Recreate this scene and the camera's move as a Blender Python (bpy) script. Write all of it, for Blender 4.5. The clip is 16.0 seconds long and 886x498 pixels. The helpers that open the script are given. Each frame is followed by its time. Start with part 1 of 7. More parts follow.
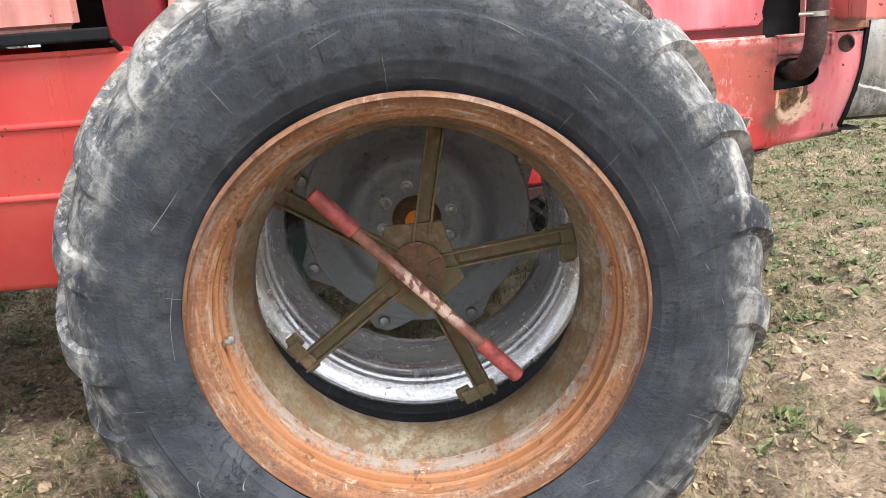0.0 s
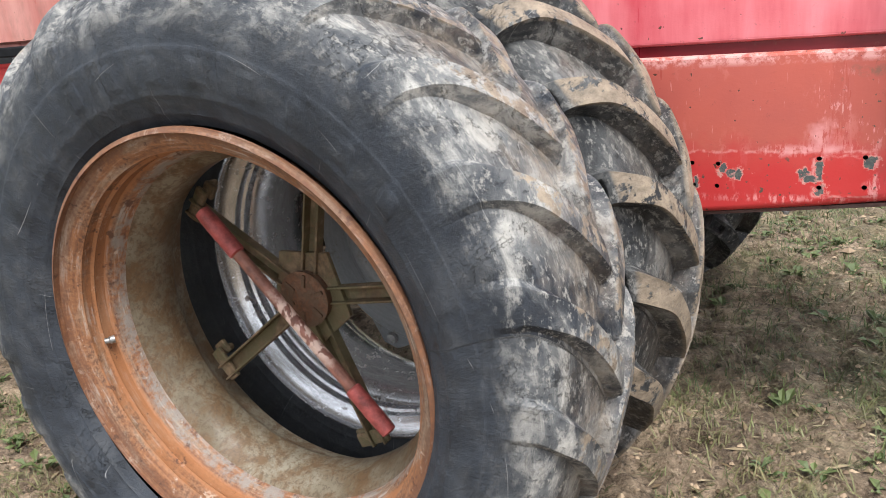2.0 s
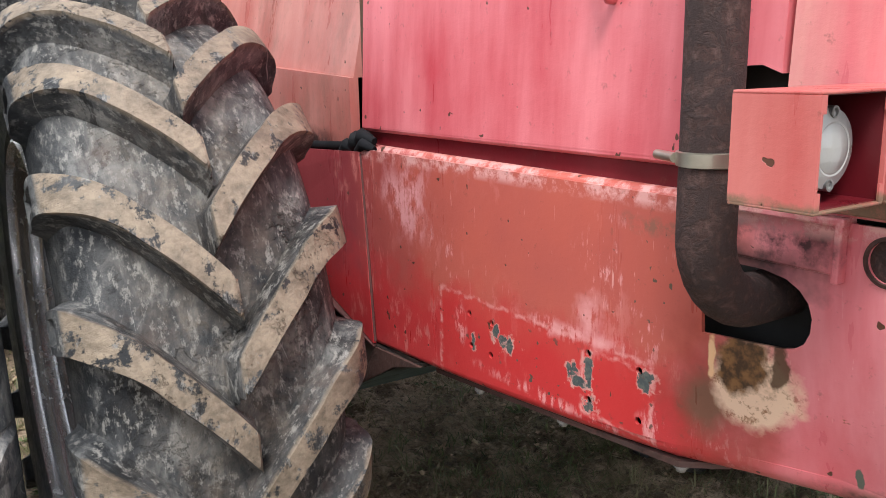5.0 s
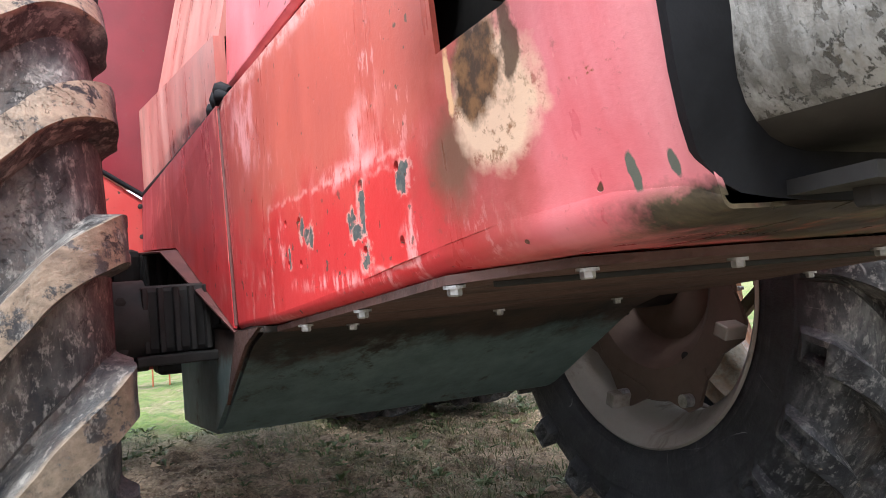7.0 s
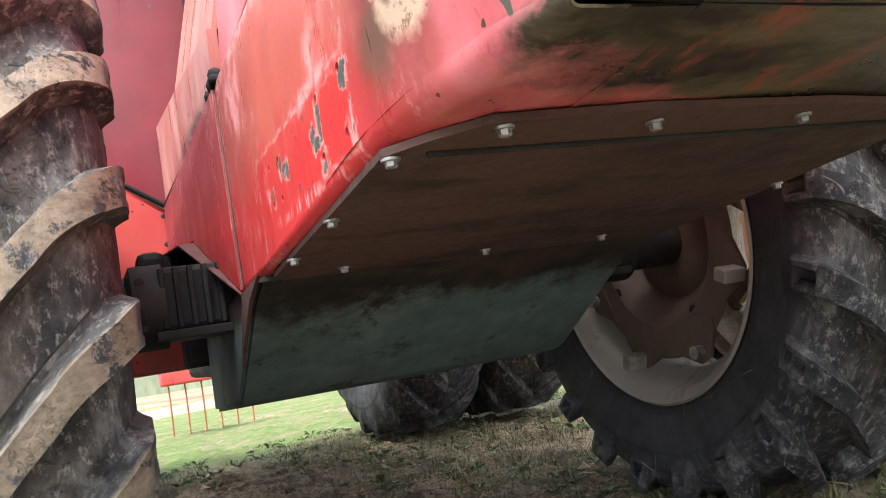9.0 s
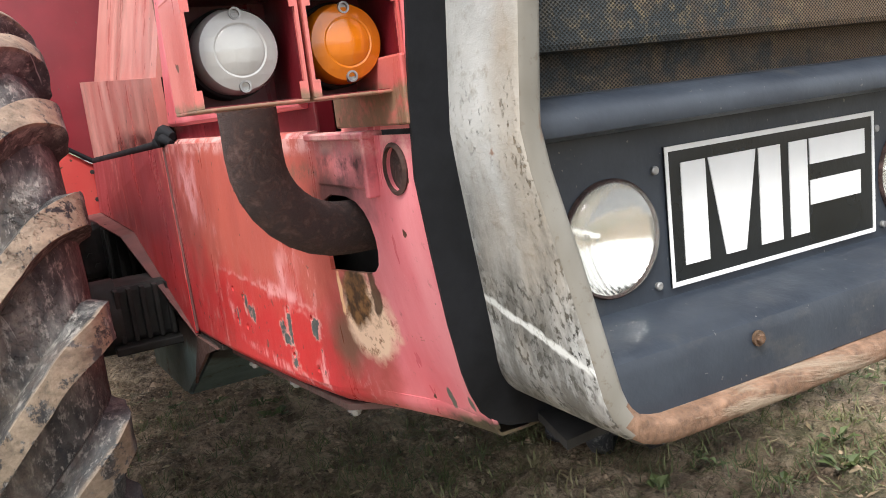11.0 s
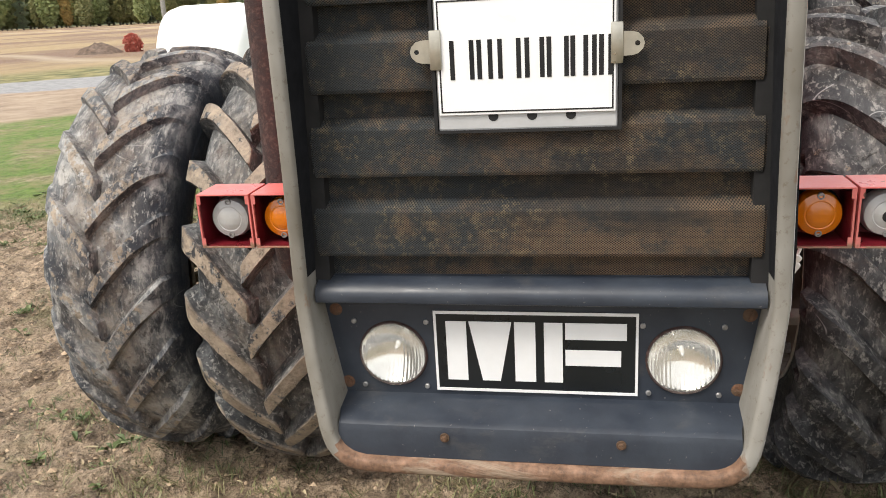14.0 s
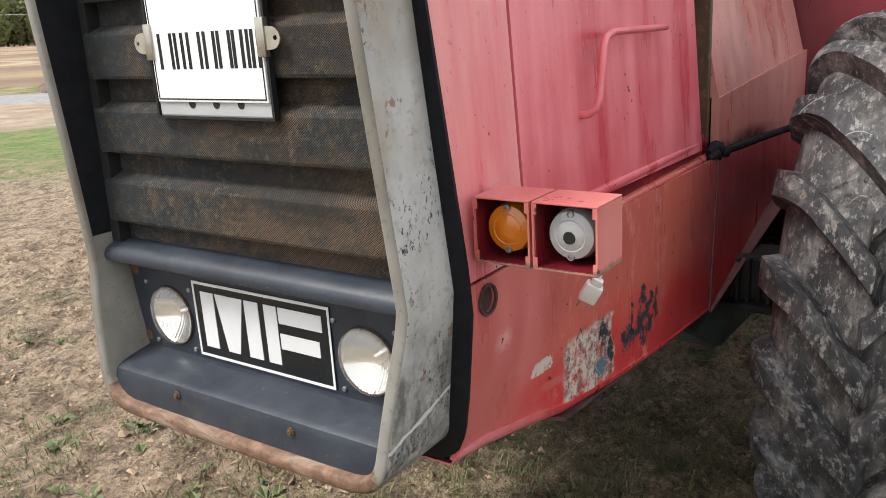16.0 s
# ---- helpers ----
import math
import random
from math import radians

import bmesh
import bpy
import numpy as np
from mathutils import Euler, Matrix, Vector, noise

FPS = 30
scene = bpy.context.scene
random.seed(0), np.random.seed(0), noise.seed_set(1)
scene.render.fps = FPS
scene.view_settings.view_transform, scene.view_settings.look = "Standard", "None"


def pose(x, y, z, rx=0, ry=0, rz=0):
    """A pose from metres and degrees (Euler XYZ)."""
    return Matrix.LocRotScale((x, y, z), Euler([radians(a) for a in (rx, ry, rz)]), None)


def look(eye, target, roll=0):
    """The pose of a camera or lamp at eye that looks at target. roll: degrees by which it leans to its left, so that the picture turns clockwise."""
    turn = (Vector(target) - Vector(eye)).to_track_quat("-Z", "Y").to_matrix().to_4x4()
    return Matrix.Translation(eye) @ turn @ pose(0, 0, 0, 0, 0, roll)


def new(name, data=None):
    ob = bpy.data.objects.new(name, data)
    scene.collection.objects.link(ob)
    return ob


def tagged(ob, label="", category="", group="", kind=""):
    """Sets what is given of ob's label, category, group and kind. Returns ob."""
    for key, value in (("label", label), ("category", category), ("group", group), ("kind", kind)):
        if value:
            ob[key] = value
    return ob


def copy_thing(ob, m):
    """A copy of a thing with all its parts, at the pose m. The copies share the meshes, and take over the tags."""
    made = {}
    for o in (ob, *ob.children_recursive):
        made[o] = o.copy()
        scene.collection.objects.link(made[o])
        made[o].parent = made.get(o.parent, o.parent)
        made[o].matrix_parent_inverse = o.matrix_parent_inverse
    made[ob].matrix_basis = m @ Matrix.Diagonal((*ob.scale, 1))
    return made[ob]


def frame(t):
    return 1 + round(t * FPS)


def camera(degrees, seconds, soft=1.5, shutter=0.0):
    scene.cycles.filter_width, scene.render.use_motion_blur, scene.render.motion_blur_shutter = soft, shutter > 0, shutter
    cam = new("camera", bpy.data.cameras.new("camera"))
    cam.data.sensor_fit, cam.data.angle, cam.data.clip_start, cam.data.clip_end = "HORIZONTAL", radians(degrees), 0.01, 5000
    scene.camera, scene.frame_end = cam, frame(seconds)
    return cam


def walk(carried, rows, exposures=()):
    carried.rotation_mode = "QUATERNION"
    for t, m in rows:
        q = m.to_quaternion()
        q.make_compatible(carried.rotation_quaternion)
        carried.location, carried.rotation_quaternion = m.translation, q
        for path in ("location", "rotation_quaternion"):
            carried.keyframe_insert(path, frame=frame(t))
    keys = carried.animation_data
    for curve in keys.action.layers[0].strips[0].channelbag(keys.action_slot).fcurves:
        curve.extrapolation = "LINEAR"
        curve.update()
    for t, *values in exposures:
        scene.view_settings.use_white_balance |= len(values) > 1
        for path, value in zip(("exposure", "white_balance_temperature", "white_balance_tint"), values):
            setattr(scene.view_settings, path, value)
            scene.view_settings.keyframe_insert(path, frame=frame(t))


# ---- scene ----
cam = camera(56.7, 16.0, 0.9)
NOSE_DOWN = 1.5    # degrees by which the tractor stands lower at the front
STAND = pose(1.0, 0, 0, 0, NOSE_DOWN, 0) @ pose(-1.0, 0, 0)
# seconds, eye, target and roll
PATH = [
    (0, (0.204, 0.134, 1.132), (0.216, 2.053, 0.571), -5.7),
    (0.5, (0.472, 0.237, 1.12), (0.324, 2.157, 0.579), -5.3),
    (1, (0.704, 0.334, 1.126), (0.315, 2.221, 0.59), -5.9),
    (1.4, (0.951, 0.386, 1.13), (0.326, 2.211, 0.602), -7.1),
    (1.5, (0.989, 0.396, 1.138), (0.32, 2.204, 0.605), -6.9),
    (2, (1.164, 0.536, 1.128), (0.223, 2.216, 0.588), -6.4),
    (2.1, (1.201, 0.57, 1.129), (0.204, 2.218, 0.588), -5.9),
    (2.5, (1.305, 0.722, 1.164), (0.153, 2.261, 0.613), -6.1),
    (3, (1.499, 0.881, 1.183), (0.224, 2.326, 0.648), -5.8),
    (3.3, (1.626, 0.982, 1.204), (0.318, 2.402, 0.68), -4.7),
    (3.5, (1.684, 1.057, 1.204), (0.363, 2.467, 0.685), -4.0),
    (3.7, (1.724, 1.151, 1.196), (0.376, 2.536, 0.679), -3.3),
    (5.8, (1.842, 2.072, 0.947), (0.079, 2.966, 0.643), -2.1),
    (6, (1.846, 2.117, 0.889), (0.082, 3.019, 0.618), -2.1),
    (6.5, (1.819, 2.202, 0.719), (0.035, 3.099, 0.608), -3.2),
    (7, (1.797, 2.236, 0.611), (-0.004, 3.097, 0.745), -5.2),
    (7.5, (1.815, 2.274, 0.521), (0.019, 3.105, 0.814), -7.3),
    (8, (1.843, 2.271, 0.453), (0.039, 3.062, 0.801), -8.1),
    (8.2, (1.857, 2.28, 0.431), (0.047, 3.065, 0.758), -8.5),
    (10.3, (1.992, 2.266, 0.646), (0.158, 3.062, 0.667), -10.6),
    (10.5, (2.034, 2.249, 0.744), (0.218, 3.083, 0.672), -9.8),
    (11, (2.11, 2.2, 0.966), (0.362, 3.12, 0.651), -7.4),
    (11.5, (2.24, 2.157, 1.144), (0.501, 3.004, 0.638), -6.6),
    (12, (2.399, 2.236, 1.24), (0.619, 2.912, 0.627), -4.6),
    (12.5, (2.525, 2.371, 1.296), (0.685, 2.818, 0.653), -2.7),
    (13, (2.555, 2.546, 1.315), (0.665, 2.756, 0.694), -1.9),
    (13.5, (2.586, 2.749, 1.339), (0.679, 2.671, 0.74), -2.0),
    (13.6, (2.609, 2.781, 1.341), (0.7, 2.658, 0.756), -2.3),
    (14, (2.699, 2.992, 1.353), (0.812, 2.628, 0.799), -3.0),
    (14.5, (2.674, 3.206, 1.333), (0.835, 2.622, 0.805), -3.1),
    (15, (2.555, 3.434, 1.327), (0.788, 2.65, 0.815), -3.4),
    (15.5, (2.472, 3.682, 1.317), (0.794, 2.722, 0.804), -3.2),
    (16, (2.384, 3.862, 1.301), (0.799, 2.755, 0.788), -2.6),
]
LIGHT = [(0.0, 1.38, 6350, 10), (0.5, 1.18, 6300, 10), (1.5, 1.08, 6250, 10), (2.0, 1.00, 6220, 10), (2.5, 0.97, 6200, 10), (3.5, 0.76, 6250, 10), (5.8, 0.88, 6100, 10), (6.5, 1.55, 6000, 10), (7.5, 1.65, 5950, 10), (8.2, 1.75, 6050, 8), (10.3, 1.78, 6250, 8), (11.0, 1.2, 6350, 9), (12.5, 0.88, 6600, 10), (14.0, 0.82, 6650, 10), (15.0, 0.82, 6500, 10), (16.0, 0.85, 6400, 10)]
walk(cam, [(t, look(eye, target, roll)) for t, eye, target, roll in PATH], LIGHT)

YC = 2.90          # the tractor's middle plane
HUB = (0.142, 0.60)  # x and height of the front axle, before the tractor is set nose down

# ---- world and light ----
world = bpy.data.worlds.new("sky")
scene.world = world
world.use_nodes = True
wn = world.node_tree.nodes
sky = wn.new("ShaderNodeTexSky")
sky.sky_type, sky.sun_disc = "NISHITA", False
sky.sun_elevation, sky.sun_rotation = radians(57), radians(130)
sky.air_density, sky.dust_density, sky.ozone_density = 1.0, 4.0, 1.0
veil = wn.new("ShaderNodeMixRGB")
veil.inputs[0].default_value = 0.75
veil.inputs[2].default_value = (9.3, 9.3, 9.35, 1)
world.node_tree.links.new(sky.outputs[0], veil.inputs[1])
world.node_tree.links.new(veil.outputs[0], wn["Background"].inputs["Color"])
wn["Background"].inputs["Strength"].default_value = 0.098
sun = new("sun", bpy.data.lights.new("sun", "SUN"))
sun.data.energy, sun.data.angle, sun.data.color = 2.2, radians(18), (1.0, 0.95, 0.87)
sun.matrix_basis = look((4.8, -2.1, 9.6), (0, 2, 0))


# ---- materials ----
class Mat:
    """A node material built step by step."""

    def __init__(self, name, rough=0.6, metal=0.0):
        self.m = bpy.data.materials.new(name)
        self.m.use_nodes = True
        self.t = self.m.node_tree
        self.b = self.t.nodes["Principled BSDF"]
        self.b.inputs["Roughness"].default_value = rough
        self.b.inputs["Metallic"].default_value = metal
        self.co = self.t.nodes.new("ShaderNodeTexCoord").outputs["Object"]
        self.sep = None

    def link(self, a, b):
        self.t.links.new(a, b)

    def mapped(self, scale=(1, 1, 1), loc=(0, 0, 0)):
        n = self.t.nodes.new("ShaderNodeMapping")
        n.inputs["Scale"].default_value, n.inputs["Location"].default_value = scale, loc
        self.link(self.co, n.inputs["Vector"])
        return n.outputs[0]

    def noise(self, scale, detail=4, rough=0.6, stretch=(1, 1, 1), loc=(0, 0, 0), warp=0.0):
        n = self.t.nodes.new("ShaderNodeTexNoise")
        n.inputs["Scale"].default_value, n.inputs["Detail"].default_value, n.inputs["Roughness"].default_value = scale, detail, rough
        n.inputs["Distortion"].default_value = warp
        self.link(self.mapped(stretch, loc), n.inputs["Vector"])
        return n.outputs["Fac"]

    def cells(self, scale, stretch=(1, 1, 1), feature="F1", random=1.0):
        n = self.t.nodes.new("ShaderNodeTexVoronoi")
        n.feature = feature
        n.inputs["Scale"].default_value, n.inputs["Randomness"].default_value = scale, random
        self.link(self.mapped(stretch), n.inputs["Vector"])
        return n.outputs["Distance"]

    def ramp(self, fac, lo, hi, a=0.0, b=1.0):
        n = self.t.nodes.new("ShaderNodeMapRange")
        for k, v in zip(("From Min", "From Max", "To Min", "To Max"), (lo, hi, a, b)):
            n.inputs[k].default_value = v
        self.link(fac, n.inputs["Value"])
        return n.outputs[0]

    def op(self, kind, a, b):
        n = self.t.nodes.new("ShaderNodeMath")
        n.operation = kind
        for i, v in enumerate((a, b)):
            if isinstance(v, (int, float)):
                n.inputs[i].default_value = v
            else:
                self.link(v, n.inputs[i])
        return n.outputs[0]

    def axis(self, k):
        if self.sep is None:
            self.sep = self.t.nodes.new("ShaderNodeSeparateXYZ")
            self.link(self.co, self.sep.inputs[0])
        return self.sep.outputs[k]

    def near(self, x, z, rx, rz, soft=0.35, wob=0.5, scale=9):
        """1 inside an uneven oval round (x, z), 0 outside."""
        a = self.op("DIVIDE", self.op("SUBTRACT", self.axis(0), x), rx)
        c = self.op("DIVIDE", self.op("SUBTRACT", self.axis(2), z), rz)
        d = self.op("SQRT", self.op("ADD", self.op("MULTIPLY", a, a), self.op("MULTIPLY", c, c)), 0)
        d = self.op("ADD", d, self.ramp(self.noise(scale, 4), 0.3, 0.7, -wob, wob))
        return self.ramp(d, 1 + soft, 1 - soft)

    def rect(self, x0, x1, z0, z1, soft=0.003, wob=0.004, scale=40):
        """1 inside an uneven upright rectangle, 0 outside."""
        n = self.ramp(self.noise(scale, 4), 0.3, 0.7, -wob, wob)
        x, z = self.op("ADD", self.axis(0), n), self.op("ADD", self.axis(2), n)
        across = self.op("MULTIPLY", self.ramp(x, x0 - soft, x0 + soft), self.ramp(x, x1 + soft, x1 - soft))
        return self.op("MULTIPLY", across, self.op("MULTIPLY", self.ramp(z, z0 - soft, z0 + soft), self.ramp(z, z1 + soft, z1 - soft)))

    def polar(self):
        """Coordinates round the y axis: radius, along, and the angle drawn short, so that noise runs in rings."""
        x, z = self.axis(0), self.axis(2)
        r = self.op("SQRT", self.op("ADD", self.op("MULTIPLY", x, x), self.op("MULTIPLY", z, z)), 0)
        n = self.t.nodes.new("ShaderNodeCombineXYZ")
        for i, v in enumerate((r, self.axis(1), self.op("MULTIPLY", self.op("ARCTAN2", z, x), 0.05))):
            self.link(v, n.inputs[i])
        return n.outputs[0]

    def mix(self, fac, a, b):
        n = self.t.nodes.new("ShaderNodeMixRGB")
        if isinstance(fac, (int, float)):
            n.inputs[0].default_value = fac
        else:
            self.link(fac, n.inputs[0])
        for i, v in ((1, a), (2, b)):
            if isinstance(v, tuple):
                n.inputs[i].default_value = (*v, 1)
            else:
                self.link(v, n.inputs[i])
        return n.outputs[0]

    def attr(self, name):
        n = self.t.nodes.new("ShaderNodeAttribute")
        n.attribute_name = name
        return n.outputs["Fac"]

    def done(self, colour, bump=None, height=0.002, rough=None, metal=None):
        if isinstance(colour, tuple):
            self.b.inputs["Base Color"].default_value = (*colour, 1)
        else:
            self.link(colour, self.b.inputs["Base Color"])
        if bump is not None:
            n = self.t.nodes.new("ShaderNodeBump")
            n.inputs["Distance"].default_value = height
            self.link(bump, n.inputs["Height"])
            self.link(n.outputs[0], self.b.inputs["Normal"])
        if rough is not None:
            self.link(rough, self.b.inputs["Roughness"])
        if metal is not None:
            self.link(metal, self.b.inputs["Metallic"])
        return self.m


def plain(name, colour, rough=0.5, metal=0.0, vary=0.35, scale=30):
    m = Mat(name, rough, metal)
    dark = tuple(c * (1 - vary) for c in colour)
    f = m.noise(scale, 5, 0.65)
    return m.done(m.mix(m.ramp(f, 0.35, 0.65), dark, colour), f, 0.0008, m.ramp(m.noise(scale * 0.4, 4), 0.3, 0.7, rough * 0.75, min(1, rough * 1.25)))


def rubber(name, bare, dusty, soil_top, scuffed, seed):
    """Old tyre rubber, drawn in the tyre's own coordinates (across, round). The mesh says where a lug's top is (lug) and how near the bead a point lies (wall): soil sticks to the tops, the shoulders are scuffed pale."""
    m = Mat(name, 0.6)
    m.b.inputs["Specular IOR Level"].default_value = 0.40
    lug, wall = m.attr("lug"), m.attr("wall")
    a = m.t.nodes.new("ShaderNodeAttribute")
    a.attribute_name = "polar"
    m.co = a.outputs["Vector"]
    fine = m.noise(110, 6, 0.7, loc=(seed, 0, 0))
    mid = m.noise(24, 6, 0.66, loc=(0, seed, 0))
    broad = m.noise(6, 4, 0.6, loc=(0, 0, seed))
    smear = m.noise(26, 6, 0.68, (1, 0.4, 1), (seed, 3, 0), 0.5)
    base = m.mix(m.ramp(m.op("ADD", m.op("MULTIPLY", mid, 0.5), m.op("MULTIPLY", broad, 0.5)), 0.38, 0.64), bare, tuple(2.3 * c for c in bare))
    shoulder = m.ramp(wall, 0.66, 0.42, 0.05, 1)
    bloom = m.op("MULTIPLY", m.ramp(m.op("ADD", m.op("MULTIPLY", broad, 0.55), m.op("MULTIPLY", smear, 0.45)), 0.43, 0.60), shoulder)
    base = m.mix(m.op("MULTIPLY", bloom, dusty), base, (0.21, 0.215, 0.215))
    pale = m.op("MULTIPLY", m.ramp(m.op("ADD", m.op("MULTIPLY", smear, 0.65), m.op("MULTIPLY", broad, 0.35)), 0.51, 0.66), shoulder)
    base = m.mix(m.op("MULTIPLY", pale, scuffed), base, (0.50, 0.49, 0.46))
    base = m.mix(m.op("MULTIPLY", m.op("MULTIPLY", m.ramp(m.noise(15, 6, 0.72, loc=(seed, 9, 3), warp=0.5), 0.56, 0.60), shoulder), 0.75), base, tuple(0.7 * c for c in bare))
    base = m.mix(m.ramp(fine, 0.56, 0.66, 0, 0.6), base, tuple(0.7 * c for c in bare))
    # thin pale scratches
    for k, (sx, sy) in enumerate(((1.5, 0.25), (0.3, 1.3))):
        line = m.op("ABSOLUTE", m.op("SUBTRACT", m.noise(3.5, 0, 0.4, (sx, sy, 1), (seed, k * 7, 2)), 0.5), 0)
        hair = m.op("MULTIPLY", m.ramp(line, 0.0003, 0.0012, 1, 0), m.ramp(m.noise(7, 3, loc=(k, seed, 4)), 0.52, 0.58))
        base = m.mix(m.op("MULTIPLY", hair, 0.6), base, (0.36, 0.36, 0.36))
    base = m.mix(m.op("MULTIPLY", m.ramp(m.noise(75, 6, 0.75, (1, 0.5, 1), (0, 5, seed)), 0.53, 0.62), m.ramp(wall, 0.62, 0.42, 0.02, 0.45 + 0.3 * dusty)), base, (0.38, 0.37, 0.345))
    brown = m.mix(m.ramp(m.op("ADD", m.op("MULTIPLY", mid, 0.6), m.op("MULTIPLY", fine, 0.4)), 0.36, 0.62), (0.105, 0.083, 0.062), (0.345, 0.28, 0.21))
    top = m.op("MULTIPLY", m.ramp(lug, 0.80, 0.97), m.ramp(m.op("ADD", m.op("MULTIPLY", smear, 0.45), m.op("MULTIPLY", m.noise(45, 5, 0.7, loc=(2, seed, 0)), 0.55)), 0.54 - soil_top, 0.58 - soil_top))
    base = m.mix(m.op("MULTIPLY", top, 0.94), base, brown)
    crown = m.op("MULTIPLY", m.ramp(wall, 0.42, 0.12, 0, 0.75), m.ramp(m.op("ADD", m.op("MULTIPLY", smear, 0.5), m.op("MULTIPLY", mid, 0.5)), 0.40, 0.58))
    base = m.mix(m.op("MULTIPLY", m.op("MULTIPLY", crown, 1.0 if dusty > 0.9 else 0.62 if dusty > 0.35 else 0.25), m.ramp(lug, 0.0, 0.9, 1, 0.3)), base, m.mix(m.ramp(fine, 0.35, 0.65), (0.10, 0.078, 0.060), (0.25, 0.20, 0.155)))
    mud = m.op("MULTIPLY", m.ramp(m.noise(8, 5, 0.7, loc=(seed, 2, 5)), 0.56, 0.68, 0, 0.55), m.ramp(wall, 0.5, 0.3))
    base = m.mix(mud, base, (0.115, 0.085, 0.072))
    line = m.op("ABSOLUTE", m.op("SUBTRACT", m.noise(9, 7, 0.72, loc=(seed, 1, 1), warp=0.3), 0.5), 0)
    crack = m.op("MAXIMUM", m.ramp(line, 0.0, 0.007, 0.0, 1), m.ramp(m.noise(4, 3, loc=(seed, 0, 8)), 0.50, 0.56, 1, 0))
    base = m.mix(m.op("MULTIPLY", m.ramp(crack, 0, 1, 1, 0), 0.40), base, (0.012, 0.012, 0.012))
    return m.done(base, m.op("ADD", m.op("ADD", m.op("MULTIPLY", fine, 0.5), m.op("MULTIPLY", smear, 0.6)), m.op("MULTIPLY", crack, 0.3)), 0.0045, m.ramp(mid, 0.3, 0.7, 0.42, 0.80))


def rim_metal(name, kind):
    """Rim paint and rust that run in rings round the wheel."""
    m = Mat(name, 0.75)
    own = m.co
    spots, fine, cloud = m.noise(34, 5, 0.7, loc=(4, 0, 0)), m.noise(150, 4, 0.7), m.noise(6, 4, 0.6)
    m.co = m.polar()
    ring, wide = m.noise(120, 5, 0.62), m.noise(42, 3, 0.55, loc=(1, 2, 0))
    f = m.op("ADD", m.op("MULTIPLY", ring, 0.55), m.op("MULTIPLY", fine, 0.45))
    m.co = own
    if kind == "rust":
        base = m.mix(m.ramp(f, 0.36, 0.64), (0.11, 0.045, 0.024), (0.36, 0.165, 0.075))
        base = m.mix(m.ramp(m.noise(13, 6, 0.75, loc=(8, 0, 0)), 0.50, 0.60, 0, 0.75), base, m.mix(m.ramp(fine, 0.4, 0.6), (0.10, 0.050, 0.030), (0.30, 0.17, 0.10)))
        base = m.mix(m.op("MULTIPLY", m.ramp(m.noise(26, 6, 0.75, loc=(2, 5, 0)), 0.60, 0.64), 0.8), base, (0.52, 0.42, 0.34))
        base = m.mix(m.ramp(m.op("ADD", m.op("MULTIPLY", wide, 0.6), m.op("MULTIPLY", cloud, 0.4)), 0.52, 0.60, 0, 0.75), base, m.mix(m.ramp(f, 0.4, 0.6), (0.18, 0.12, 0.08), (0.36, 0.285, 0.215)))
        base = m.mix(m.op("MULTIPLY", m.ramp(ring, 0.56, 0.60), m.ramp(cloud, 0.45, 0.60, 0.05, 0.6)), base, (0.38, 0.36, 0.34))
        r = m.op("SQRT", m.op("ADD", m.op("MULTIPLY", m.axis(0), m.axis(0)), m.op("MULTIPLY", m.axis(2), m.axis(2))), 0)
        r = m.op("ADD", r, m.ramp(m.noise(18, 5, 0.7, loc=(0, 3, 0)), 0.3, 0.7, -0.004, 0.004))
        base = m.mix(m.op("MULTIPLY", m.ramp(r, 0.392, 0.400), m.ramp(f, 0.35, 0.60, 0.85, 0.35)), base, (0.15, 0.070, 0.042))
        base = m.mix(m.op("MULTIPLY", m.op("MULTIPLY", m.ramp(r, 0.343, 0.350), m.ramp(r, 0.366, 0.360)), m.ramp(m.noise(22, 6, 0.75, loc=(6, 0, 2)), 0.44, 0.56, 0, 0.75)), base, (0.24, 0.235, 0.22))
        base = m.mix(m.op("MULTIPLY", m.op("MULTIPLY", m.ramp(r, 0.366, 0.370), m.ramp(r, 0.378, 0.374)), 0.7), base, (0.36, 0.155, 0.065))
        base = m.mix(m.ramp(spots, 0.60, 0.66, 0, 0.85), base, (0.085, 0.04, 0.028))
        return m.done(base, m.op("ADD", f, spots), 0.0014, m.ramp(f, 0.3, 0.7, 0.45, 0.9))
    if kind == "silver":
        base = m.mix(m.ramp(f, 0.36, 0.58), (0.42, 0.42, 0.43), (0.70, 0.71, 0.73))
        rust = m.op("MULTIPLY", m.ramp(spots, 0.58, 0.66), m.ramp(cloud, 0.45, 0.58, 0, 0.85))
        base = m.mix(rust, base, (0.17, 0.105, 0.065))
        return m.done(base, f, 0.0003, m.ramp(rust, 0, 1, 0.24, 0.8), m.ramp(rust, 0, 1, 0.80, 0.05))
    base = m.mix(m.ramp(f, 0.35, 0.65), (0.18, 0.19, 0.20), (0.25, 0.262, 0.275))
    base = m.mix(m.ramp(m.noise(20, 6, 0.72, loc=(1, 3, 0)), 0.56, 0.66, 0, 0.6), base, (0.13, 0.10, 0.075))
    base = m.mix(m.ramp(spots, 0.63, 0.68, 0, 0.8), base, (0.10, 0.06, 0.04))
    return m.done(base, f, 0.0003, m.ramp(cloud, 0.3, 0.7, 0.24, 0.40))


